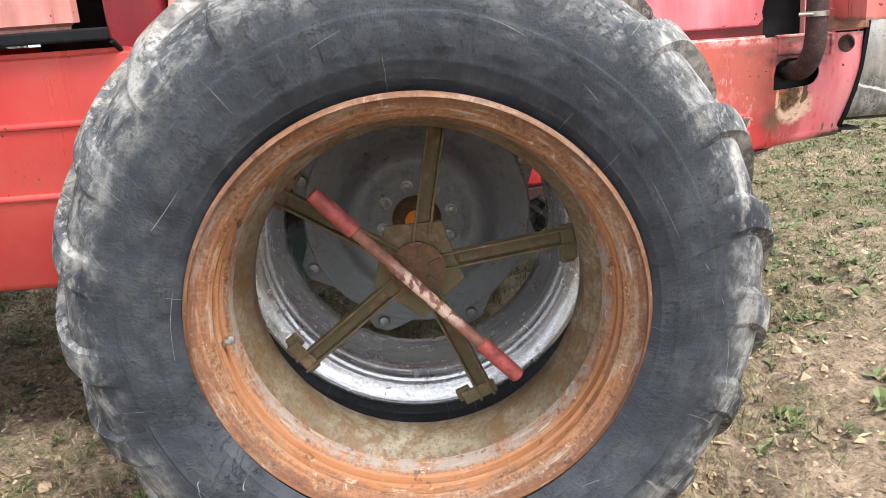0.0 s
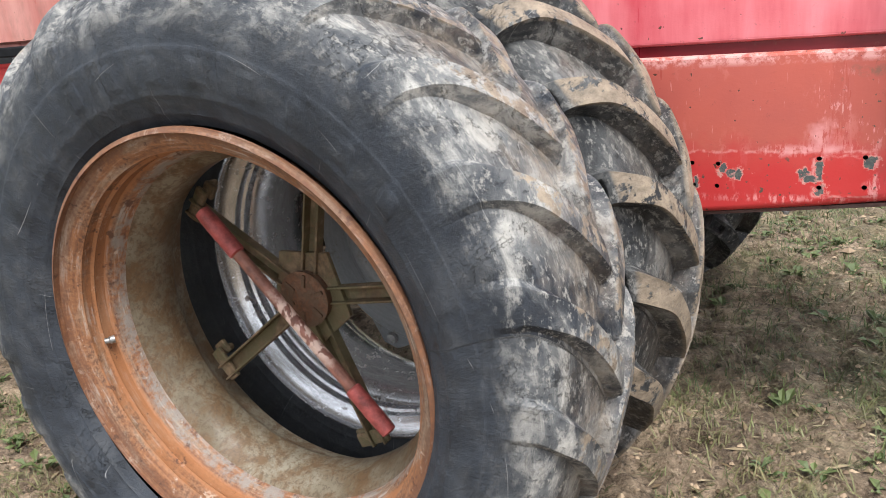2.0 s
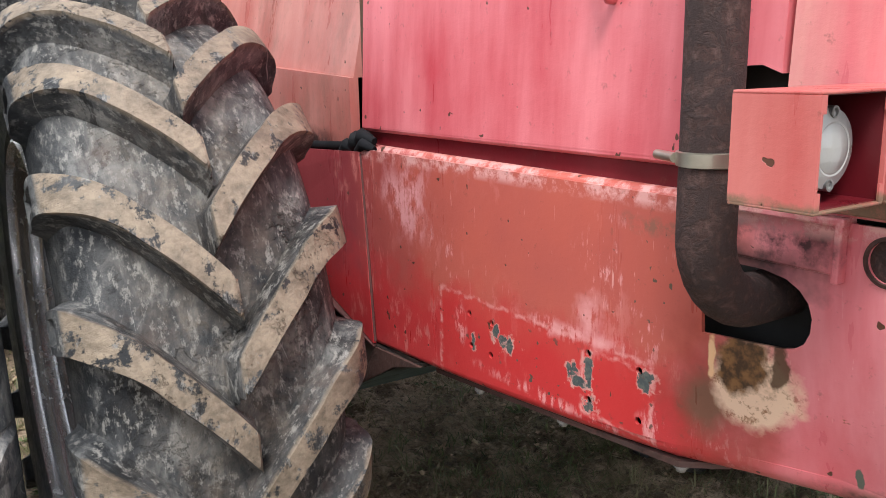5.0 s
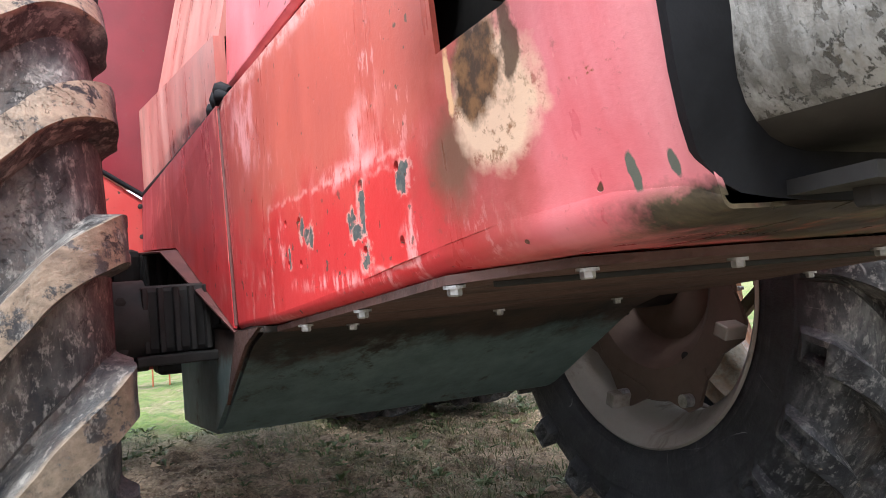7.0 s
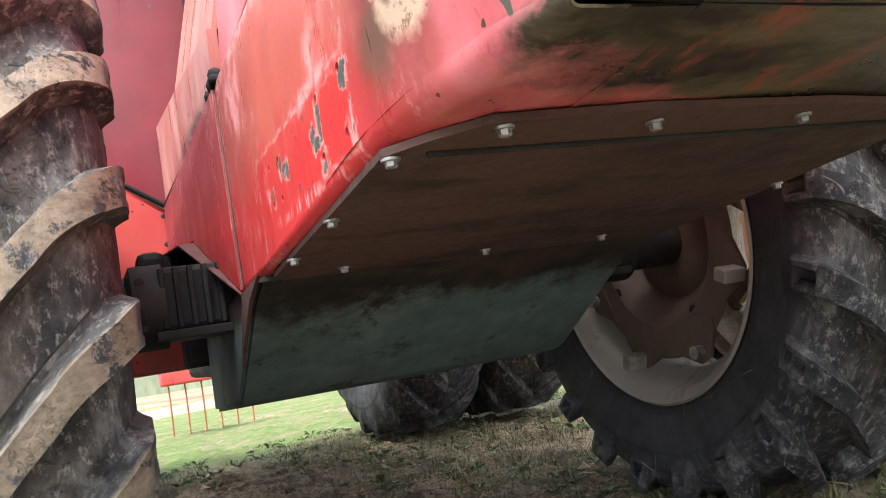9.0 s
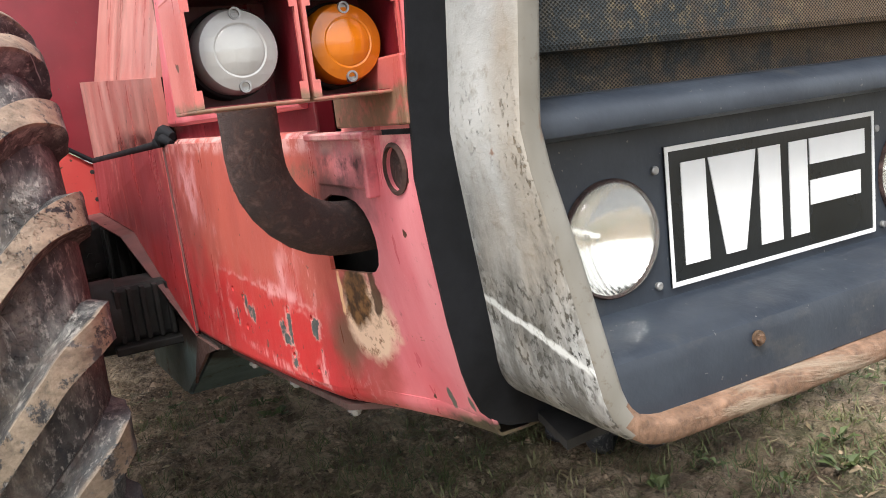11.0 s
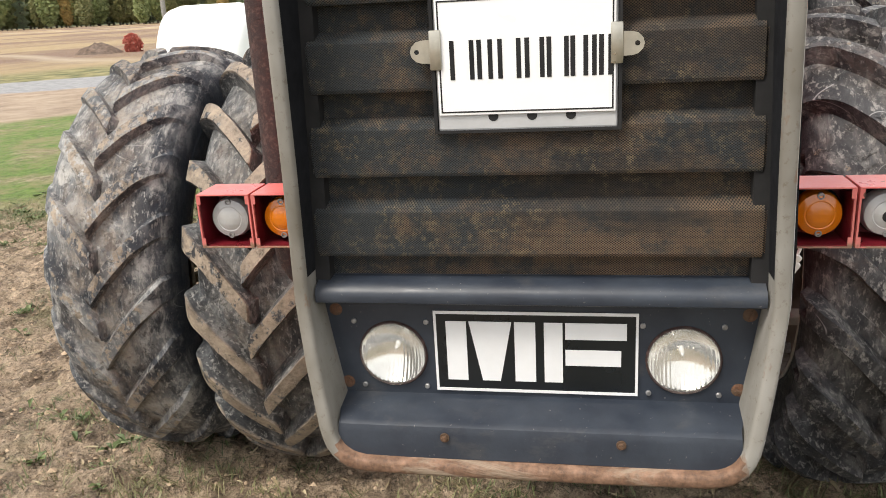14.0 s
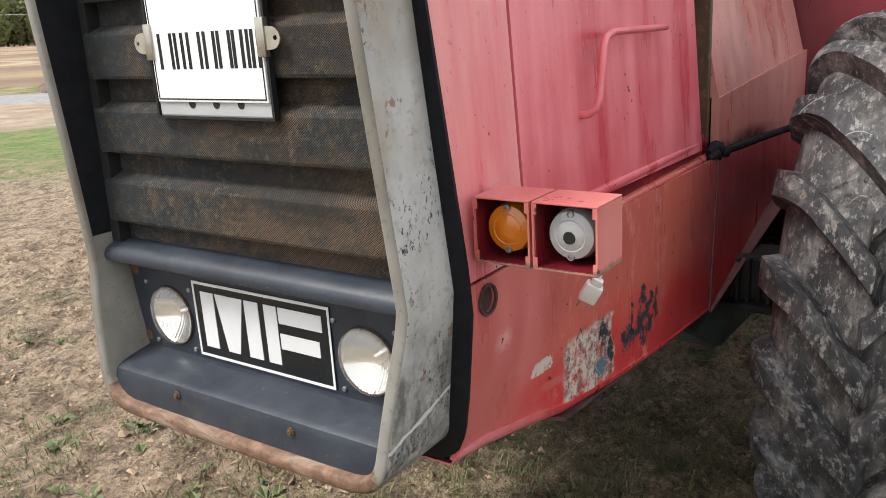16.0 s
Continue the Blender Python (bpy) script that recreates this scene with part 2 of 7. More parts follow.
def red_paint(name, kind):
    """Sun-bleached red paint; the panels have faded unevenly. Kind dark has shade put into its colour."""
    m = Mat(name, 0.42)
    streak = m.noise(14, 5, 0.6, (1, 1, 0.12))
    cloud = m.noise(3.2, 4, 0.55)
    fine = m.noise(70, 5, 0.7)
    orange = (0.46, 0.108, 0.088)
    if kind == "door":
        base = m.mix(m.ramp(m.op("ADD", m.op("MULTIPLY", streak, 0.55), m.op("MULTIPLY", cloud, 0.45)), 0.38, 0.62), (0.56, 0.075, 0.098), (0.78, 0.23, 0.26))
    elif kind == "front":
        base = m.mix(m.ramp(streak, 0.35, 0.7), (0.70, 0.17, 0.20), (0.80, 0.36, 0.33))
    elif kind == "rear":
        base = m.mix(m.ramp(m.op("ADD", m.op("MULTIPLY", streak, 0.5), m.op("MULTIPLY", cloud, 0.5)), 0.4, 0.62), (0.44, 0.14, 0.12), (0.60, 0.29, 0.255))
        base = m.mix(m.ramp(m.noise(7, 6, 0.75, (1, 1, 0.4)), 0.50, 0.70, 0, 0.6), base, (0.20, 0.12, 0.095))
        base = m.mix(m.op("MULTIPLY", m.near(0.08, 0.965, 0.24, 0.030, 0.4, 0.5, 12), m.ramp(m.noise(24, 5, 0.7), 0.36, 0.52, 0.3, 0.95)), base, (0.018, 0.014, 0.014))
    elif kind == "lamp":
        base = m.mix(m.ramp(m.op("ADD", m.op("MULTIPLY", cloud, 0.5), m.op("MULTIPLY", streak, 0.5)), 0.38, 0.62), (0.50, 0.105, 0.098), (0.64, 0.225, 0.20))
        edge = m.op("ADD", m.axis(2), m.ramp(m.noise(40, 5, 0.7), 0.3, 0.7, -0.004, 0.004))
        base = m.mix(m.op("MULTIPLY", m.ramp(edge, 1.014, 1.008), m.ramp(m.noise(60, 5, 0.7), 0.36, 0.52, 0.3, 0.85)), base, (0.16, 0.125, 0.075))
    elif kind == "tank":
        base = m.mix(m.ramp(cloud, 0.35, 0.65), (0.50, 0.030, 0.035), (0.56, 0.085, 0.075))
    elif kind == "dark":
        # the same red with shade put into the colour
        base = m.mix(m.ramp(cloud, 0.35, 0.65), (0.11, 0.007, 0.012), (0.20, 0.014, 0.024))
    else:
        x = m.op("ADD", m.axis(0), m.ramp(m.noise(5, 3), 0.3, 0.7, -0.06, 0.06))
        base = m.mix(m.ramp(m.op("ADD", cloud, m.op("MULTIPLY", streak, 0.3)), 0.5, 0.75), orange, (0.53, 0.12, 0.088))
        # darker crimson towards the rear end
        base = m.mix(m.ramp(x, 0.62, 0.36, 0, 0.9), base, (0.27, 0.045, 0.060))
        base = m.mix(m.ramp(x, 1.16, 1.30, 0, 0.3 if kind == "stickered" else 1), base, m.mix(m.ramp(streak, 0.35, 0.65), (0.62, 0.15, 0.18), (0.74, 0.28, 0.31)))
        low = m.ramp(m.op("ADD", m.axis(2), m.ramp(m.noise(12, 4), 0.3, 0.7, -0.04, 0.04)), 0.79, 0.70, 0, 0.9)
        base = m.mix(m.op("MULTIPLY", low, m.ramp(x, 1.36, 1.20)), base, (0.52, 0.035, 0.042))
        rub = m.op("MULTIPLY", m.ramp(m.noise(38, 6, 0.75, (1, 1, 0.35)), 0.54, 0.60), m.ramp(m.noise(5, 3, 0.5), 0.48, 0.60))
        base = m.mix(m.op("MULTIPLY", rub, m.ramp(x, 1.30, 1.20, 0.15, 0.6)), base, (0.66, 0.24, 0.22))
    if kind == "side":
        chip = m.op("MULTIPLY", m.ramp(m.noise(48, 3, 0.5, loc=(3, 0, 0)), 0.63, 0.65), m.near(0.90, 0.69, 0.32, 0.07, 0.3, 0.3))
        base = m.mix(chip, base, (0.075, 0.080, 0.080))
    if kind == "scorched":
        pale, bright = (0.78, 0.42, 0.40), (0.56, 0.040, 0.040)
        # ghosts of two decals: brighter paint inside a pale, broken outline
        for x0, x1, z0, z1 in ((0.655, 1.132, 0.60, 0.755), (1.004, 1.130, 0.650, 0.745)):
            inside = m.rect(x0, x1, z0, z1)
            line = m.op("SUBTRACT", inside, m.rect(x0 + 0.005, x1 - 0.004, z0 + 0.004, z1 - 0.004))
            base = m.mix(m.op("MULTIPLY", inside, 0.55), base, bright)
            base = m.mix(m.op("MULTIPLY", line, m.ramp(m.noise(55, 4), 0.42, 0.56, 0, 0.75)), base, pale)
        # upright scrapes through the paint
        scrape = m.noise(120, 6, 0.72, (1, 1, 0.30), (3, 0, 0))
        coarse = m.noise(26, 4, 0.6, (1, 1, 0.7), (0, 4, 0))
        wear = m.op("ADD", m.op("MULTIPLY", scrape, 0.6), m.op("MULTIPLY", coarse, 0.4))
        for sx, sz, rx, rz, cut in ((1.020, 0.778, 0.028, 0.034, 0.475), (0.96, 0.757, 0.10, 0.011, 0.49), (1.105, 0.788, 0.035, 0.036, 0.55), (1.06, 0.87, 0.05, 0.06, 0.575), (0.93, 0.643, 0.14, 0.009, 0.52), (1.19, 0.672, 0.055, 0.024, 0.545), (1.125, 0.660, 0.018, 0.030, 0.53), (0.715, 0.70, 0.014, 0.03, 0.53), (0.68, 0.79, 0.05, 0.05, 0.585)):
            mark = m.op("MULTIPLY", m.near(sx, sz, rx, rz, 0.5, 0.7, 14), m.ramp(wear, cut - 0.02, cut + 0.03))
            base = m.mix(m.op("MULTIPLY", mark, 0.74), base, (0.78, 0.37, 0.37))
        hairs = m.op("MULTIPLY", m.ramp(m.noise(150, 3, 0.6, (1, 1, 0.12), (2, 0, 0)), 0.68, 0.71), m.near(0.98, 0.84, 0.36, 0.10, 0.4, 0.4))
        base = m.mix(m.op("MULTIPLY", hairs, 0.6), base, pale)
        smear = m.op("MULTIPLY", m.near(1.145, 0.928, 0.055, 0.010, 0.6, 0.6, 20), m.ramp(m.noise(60, 5, 0.75), 0.42, 0.56))
        base = m.mix(m.op("MULTIPLY", smear, 0.7), base, (0.20, 0.12, 0.085))
        base = m.mix(m.op("MULTIPLY", m.ramp(m.noise(60, 3, 0.6, loc=(7, 0, 0)), 0.67, 0.69), m.near(1.14, 0.86, 0.10, 0.10, 0.3, 0.3)), base, (0.12, 0.085, 0.06))
        chip = m.op("MULTIPLY", m.ramp(m.noise(75, 3, 0.5, loc=(3, 0, 0)), 0.66, 0.68), m.near(0.95, 0.69, 0.22, 0.05, 0.3, 0.3))
        base = m.mix(chip, base, (0.11, 0.075, 0.06))
        # primer laid bare round the holes, with pale torn edges
        for gx, gz, rx, rz in ((0.828, 0.704, 0.022, 0.010), (0.812, 0.712, 0.008, 0.013), (0.846, 0.698, 0.007, 0.010), (0.988, 0.700, 0.012, 0.012), (1.000, 0.692, 0.014, 0.008), (1.018, 0.716, 0.008, 0.020), (1.020, 0.664, 0.011, 0.010), (1.118, 0.729, 0.012, 0.013), (0.752, 0.680, 0.005, 0.010)):
            base = m.mix(m.op("MULTIPLY", m.near(gx, gz, rx * 1.3, rz * 1.3, 0.15, 0.8, 75), 0.7), base, (0.66, 0.36, 0.32))
            base = m.mix(m.near(gx, gz, rx, rz, 0.10, 0.8, 75), base, m.mix(m.ramp(m.noise(120, 4, 0.7), 0.45, 0.62), (0.070, 0.088, 0.092), (0.13, 0.14, 0.125)))
        # paint burnt off below the exhaust: bare tan primer, brown where it scorched, a dull halo round it
        base = m.mix(m.op("MULTIPLY", m.near(1.225, 0.745, 0.055, 0.075, 0.6, 0.5, 20), 0.75), base, (0.30, 0.055, 0.040))
        base = m.mix(m.op("MULTIPLY", m.near(1.205, 0.728, 0.026, 0.030, 0.6, 0.4, 16), 0.8), base, (0.16, 0.10, 0.065))
        burn = m.near(1.264, 0.768, 0.050, 0.053, 0.16, 0.22, 26)
        base = m.mix(burn, base, m.mix(m.ramp(m.noise(75, 6, 0.75), 0.36, 0.46), (0.30, 0.15, 0.08), (0.78, 0.55, 0.40)))
        base = m.mix(m.near(1.250, 0.790, 0.034, 0.034, 0.18, 0.35, 36), base, m.mix(m.ramp(m.noise(70, 5), 0.42, 0.6), (0.060, 0.032, 0.018), (0.22, 0.11, 0.045)))
        base = m.mix(m.op("MULTIPLY", m.near(1.295, 0.80, 0.012, 0.026, 0.2, 0.6, 60), 0.9), base, (0.075, 0.040, 0.02))
        base = m.mix(m.near(1.212, 0.79, 0.005, 0.026, 0.2, 0.4, 60), base, (0.80, 0.50, 0.28))
        for gx, gz, rx, rz in ((1.372, 0.692, 0.0042, 0.014), (1.404, 0.694, 0.0036, 0.008)):
            base = m.mix(m.near(gx, gz, rx, rz, 0.12, 0.25, 90), base, (0.115, 0.125, 0.105))
        base = m.mix(m.op("MULTIPLY", m.near(1.362, 0.759, 0.020, 0.0022, 0.3, 0.3, 60), m.ramp(m.noise(160, 2), 0.54, 0.60)), base, (0.24, 0.075, 0.03))
        base = m.mix(m.op("MULTIPLY", m.near(1.285, 0.938, 0.068, 0.030, 0.5, 0.6, 26), m.ramp(m.noise(30, 5, 0.7), 0.42, 0.60, 0.1, 0.95)), base, (0.045, 0.022, 0.026))
        base = m.mix(m.op("MULTIPLY", m.near(1.255, 0.905, 0.07, 0.022, 0.5, 0.5, 20), 0.85), base, (0.05, 0.03, 0.03))
        base = m.mix(m.op("MULTIPLY", m.near(0.55, 0.885, 0.065, 0.065, 0.5, 0.5, 14), m.ramp(m.noise(40, 6, 0.75, (1, 1, 0.5)), 0.44, 0.56, 0, 0.85)), base, (0.76, 0.36, 0.38))
        base = m.mix(m.op("MULTIPLY", m.ramp(m.axis(2), 0.945, 0.957), m.ramp(m.noise(30, 6, 0.75), 0.44, 0.56, 0, 0.8)), base, (0.80, 0.44, 0.42))
    if kind == "stickered":
        dark, flake = (0.030, 0.038, 0.050), (0.56, 0.50, 0.44)
        paper = m.rect(0.975, 1.165, 0.650, 0.775, 0.006, 0.012, 24)
        base = m.mix(m.op("MULTIPLY", paper, m.ramp(m.noise(22, 6, 0.75), 0.40, 0.47)), base, m.mix(m.ramp(m.noise(48, 6, 0.75), 0.42, 0.55), (0.24, 0.10, 0.085), flake))
        for sx, sz, rx, rz, tone in ((0.815, 0.712, 0.055, 0.048, dark), (0.91, 0.695, 0.030, 0.026, dark), (0.885, 0.735, 0.008, 0.03, dark), (1.01, 0.745, 0.024, 0.028, dark), (1.02, 0.680, 0.028, 0.022, (0.10, 0.16, 0.21)), (0.985, 0.70, 0.010, 0.02, dark), (0.765, 0.742, 0.006, 0.02, dark), (1.228, 0.760, 0.024, 0.016, flake)):
            base = m.mix(m.op("MULTIPLY", m.near(sx, sz, rx, rz, 0.08, 0.6, 30), m.ramp(m.noise(46, 6, 0.75, loc=(0, sx * 7, 0)), 0.42, 0.47)), base, m.mix(m.ramp(m.noise(60, 5, 0.7), 0.55, 0.66, 0, 0.8), tone, (0.40, 0.34, 0.30)))
        base = m.mix(m.op("MULTIPLY", m.near(1.19, 0.715, 0.035, 0.010, 0.3, 0.5, 20), 0.5), base, (0.52, 0.16, 0.14))
        base = m.mix(m.op("MULTIPLY", m.near(1.355, 0.855, 0.022, 0.022, 0.4, 0.5, 20), m.ramp(m.noise(40, 4), 0.4, 0.5)), base, (0.70, 0.32, 0.30))
    if kind == "scorched":
        h = m.op("ADD", m.axis(2), m.ramp(m.noise(16, 5, 0.7), 0.3, 0.7, -0.009, 0.009))
        front = m.op("ADD", m.op("ADD", m.axis(0), m.op("MULTIPLY", m.op("SUBTRACT", m.axis(1), 2.60), 0.55)), m.ramp(m.noise(8, 6, 0.75), 0.3, 0.7, -0.06, 0.06))
        under = m.op("MULTIPLY", m.ramp(h, 0.684, 0.674), m.ramp(front, 1.315, 1.385))
        base = m.mix(under, base, m.mix(m.ramp(m.noise(9, 6, 0.75, (1, 0.4, 1), warp=0.4), 0.40, 0.60), (0.032, 0.024, 0.018), (0.145, 0.120, 0.068)))
        base = m.mix(m.op("MULTIPLY", under, m.ramp(m.noise(12, 6, 0.75, (0.4, 1, 1), (4, 0, 0)), 0.58, 0.66, 0, 0.8)), base, (0.34, 0.085, 0.05))
    dirt = m.ramp(fine, 0.62, 0.74, 0, 0.55)
    base = m.mix(dirt, base, (0.16, 0.06, 0.045))
    pit = m.ramp(m.noise(60, 2, 0.4, loc=(0, 9, 0)), 0.735, 0.75)
    base = m.mix(pit, base, (0.11, 0.045, 0.03))
    return m.done(base, m.op("SUBTRACT", fine, pit), 0.0005, m.ramp(streak, 0.3, 0.7, 0.22, 0.50))


def rusty(name, rust, paint, amount, scale=9, rough=0.75, metal=0.0, stretch=(1, 1, 1)):
    m = Mat(name, rough, metal)
    a, f = m.noise(scale, 6, 0.7, stretch, warp=0.6), m.noise(scale * 9, 5, 0.7)
    r = m.mix(m.ramp(f, 0.35, 0.68), tuple(c * 0.45 for c in rust), rust)
    r = m.mix(m.ramp(m.noise(scale * 2.5, 4), 0.45, 0.7, 0, 0.7), r, tuple(min(1, c * 1.5 + 0.03) for c in rust))
    mask = m.ramp(a, amount + 0.05, amount - 0.05)
    if metal:
        return m.done(m.mix(mask, r, paint), f, 0.0015, m.ramp(mask, 0, 1, 0.85, rough), m.ramp(mask, 0, 1, 0.1, metal))
    return m.done(m.mix(mask, r, paint), m.op("ADD", f, m.op("MULTIPLY", mask, 0.5)), 0.0018, m.ramp(f, 0.3, 0.7, rough * 0.8, 0.95))


def perforated(name):
    """Fine punched sheet, black paint gone brown with rust and dust."""
    m = Mat(name, 0.7)
    turn = m.t.nodes.new("ShaderNodeMapping")
    turn.inputs["Scale"].default_value, turn.inputs["Rotation"].default_value = (0.0, 0.80, 1), (radians(45), 0, 0)
    m.link(m.co, turn.inputs["Vector"])
    v = m.t.nodes.new("ShaderNodeTexVoronoi")
    v.inputs["Scale"].default_value, v.inputs["Randomness"].default_value = 400, 0.0
    m.link(turn.outputs[0], v.inputs["Vector"])
    holes = m.ramp(v.outputs["Distance"], 0.24, 0.50)
    cloud = m.op("ADD", m.op("MULTIPLY", m.noise(5, 5, 0.65, (1, 0.8, 1.5)), 0.5), m.op("MULTIPLY", m.noise(38, 6, 0.75), 0.5))
    grime = m.noise(60, 5, 0.75)
    c = m.mix(m.ramp(m.op("ADD", cloud, m.ramp(m.axis(1), 2.6, 3.2, -0.06, 0.02)), 0.44, 0.56), (0.042, 0.050, 0.056), (0.150, 0.103, 0.068))
    c = m.mix(m.ramp(m.noise(3.2, 5, 0.7, (1, 0.6, 2.2), (3, 0, 0)), 0.50, 0.62, 0, 0.7), c, (0.017, 0.022, 0.027))
    c = m.mix(m.op("MULTIPLY", m.ramp(grime, 0.50, 0.62), m.ramp(m.noise(8, 5, 0.7, loc=(0, 4, 0)), 0.42, 0.58, 0.1, 0.75)), c, (0.21, 0.165, 0.10))
    c = m.mix(holes, (0.012, 0.012, 0.011), c)
    m.b.inputs["Specular IOR Level"].default_value = 0.25
    return m.done(c, holes, 0.0006)


def soil_and_grass():
    """Bare trodden soil with grass patches near; lawn, gravel road and stubble further out."""
    m = Mat("soil_and_grass", 0.95)
    x, y = m.axis(0), m.axis(1)
    away = m.op("SUBTRACT", m.op("MULTIPLY", m.op("ADD", x, m.op("MULTIPLY", y, 1.0)), -0.7071), 0.0)
    away = m.op("ADD", away, m.ramp(m.noise(0.25, 4), 0.3, 0.7, -0.9, 0.9))
    fine, mid, broad = m.noise(60, 6, 0.75), m.noise(7, 6, 0.7), m.noise(1.1, 5, 0.65)
    soil = m.mix(m.ramp(m.op("ADD", m.op("MULTIPLY", mid, 0.35), m.op("ADD", m.op("MULTIPLY", fine, 0.3), m.op("MULTIPLY", m.noise(24, 5, 0.7), 0.35))), 0.38, 0.62), (0.105, 0.072, 0.044), (0.64, 0.49, 0.345))
    damp = m.op("MULTIPLY", m.ramp(m.noise(5.0, 6, 0.72, loc=(2, 0, 0)), 0.50, 0.58, 0, 0.8), m.ramp(x, 0.8, 1.4, 1, 0.35))
    soil = m.mix(damp, soil, m.mix(m.ramp(fine, 0.35, 0.65), (0.050, 0.034, 0.022), (0.20, 0.14, 0.092)))
    green = m.mix(m.ramp(fine, 0.35, 0.65), (0.032, 0.048, 0.014), (0.12, 0.14, 0.052))
    lush = m.op("MULTIPLY", m.ramp(y, 2.3, 3.3, 0, 0.075), m.ramp(x, 0.9, 1.4, 0.4, 1))
    patch = m.ramp(m.op("ADD", lush, m.op("ADD", m.op("MULTIPLY", broad, 0.6), m.op("MULTIPLY", mid, 0.4))), 0.53, 0.62, 0, 0.7)
    base = m.mix(patch, soil, green)
    litter = m.ramp(m.op("ADD", m.noise(30, 6, 0.75, (1, 1.7, 1)), m.ramp(y, 2.0, 3.2, 0, 0.05)), 0.57, 0.65, 0, 0.6)
    base = m.mix(litter, base, m.mix(m.ramp(m.noise(90, 3), 0.4, 0.6), (0.085, 0.078, 0.040), (0.25, 0.21, 0.125)))
    base = m.mix(m.ramp(m.noise(34, 6, 0.8, loc=(1, 5, 0)), 0.37, 0.47, 0.8, 0), base, (0.030, 0.022, 0.015))
    base = m.mix(m.ramp(m.noise(55, 5, 0.7, loc=(6, 2, 0)), 0.58, 0.66, 0, 0.6), base, (0.58, 0.46, 0.34))
    lawn = m.mix(m.ramp(m.noise(9, 6, 0.75), 0.35, 0.65), (0.070, 0.125, 0.022), (0.175, 0.265, 0.055))
    lawn = m.mix(m.ramp(m.noise(1.6, 6, 0.75, loc=(4, 0, 0)), 0.46, 0.62, 0, 0.8), lawn, (0.27, 0.225, 0.115))
    base = m.mix(m.op("MULTIPLY", m.ramp(x, -2.4, -3.6), m.ramp(m.noise(1.1, 5, 0.7), 0.36, 0.50, 0.2, 1)), base, lawn)
    base = m.mix(m.op("MULTIPLY", m.ramp(away, 4.0, 5.0), m.ramp(m.op("ADD", m.op("MULTIPLY", m.noise(0.8, 5, 0.7), 0.6), m.op("MULTIPLY", m.noise(5, 5, 0.7), 0.4)), 0.44, 0.58, 0.1, 0.9)), base, lawn)
    base = m.mix(m.ramp(away, 10.4, 11.2), base, m.mix(m.ramp(m.noise(1.3, 6, 0.7, (1, 1, 1)), 0.35, 0.65), (0.26, 0.19, 0.135), (0.46, 0.36, 0.265)))
    base = m.mix(m.ramp(away, 18.4, 18.8), base, m.mix(m.ramp(m.noise(4, 5), 0.35, 0.65), (0.25, 0.25, 0.255), (0.36, 0.36, 0.365)))
    base = m.mix(m.ramp(away, 22.2, 22.6), base, m.mix(m.ramp(m.noise(1.2, 6, 0.7), 0.38, 0.6), (0.10, 0.11, 0.04), (0.30, 0.26, 0.12)))
    straw = m.mix(m.ramp(m.noise(0.05, 5, 0.6, (1, 2, 1)), 0.42, 0.58), (0.21, 0.135, 0.095), (0.38, 0.285, 0.155))
    straw = m.mix(m.ramp(m.noise(1.2, 6, 0.75), 0.35, 0.65, 0, 0.45), straw, (0.14, 0.095, 0.065))
    base = m.mix(m.ramp(away, 26, 29), base, straw)
    wheelway = m.ramp(m.op("ABSOLUTE", m.op("SUBTRACT", m.noise(0.016, 2, 0.4, (1, 1, 0), (0.4, 0, 0)), 0.5), 0), 0.0, 0.012, 1, 0)
    base = m.mix(m.op("MULTIPLY", wheelway, m.ramp(away, 28, 34, 0, 0.7)), base, (0.44, 0.37, 0.27))
    return m.done(base, m.op("ADD", m.op("ADD", m.op("MULTIPLY", fine, 0.35), mid), m.op("MULTIPLY", m.noise(24, 5, 0.65), 0.55)), 0.065)


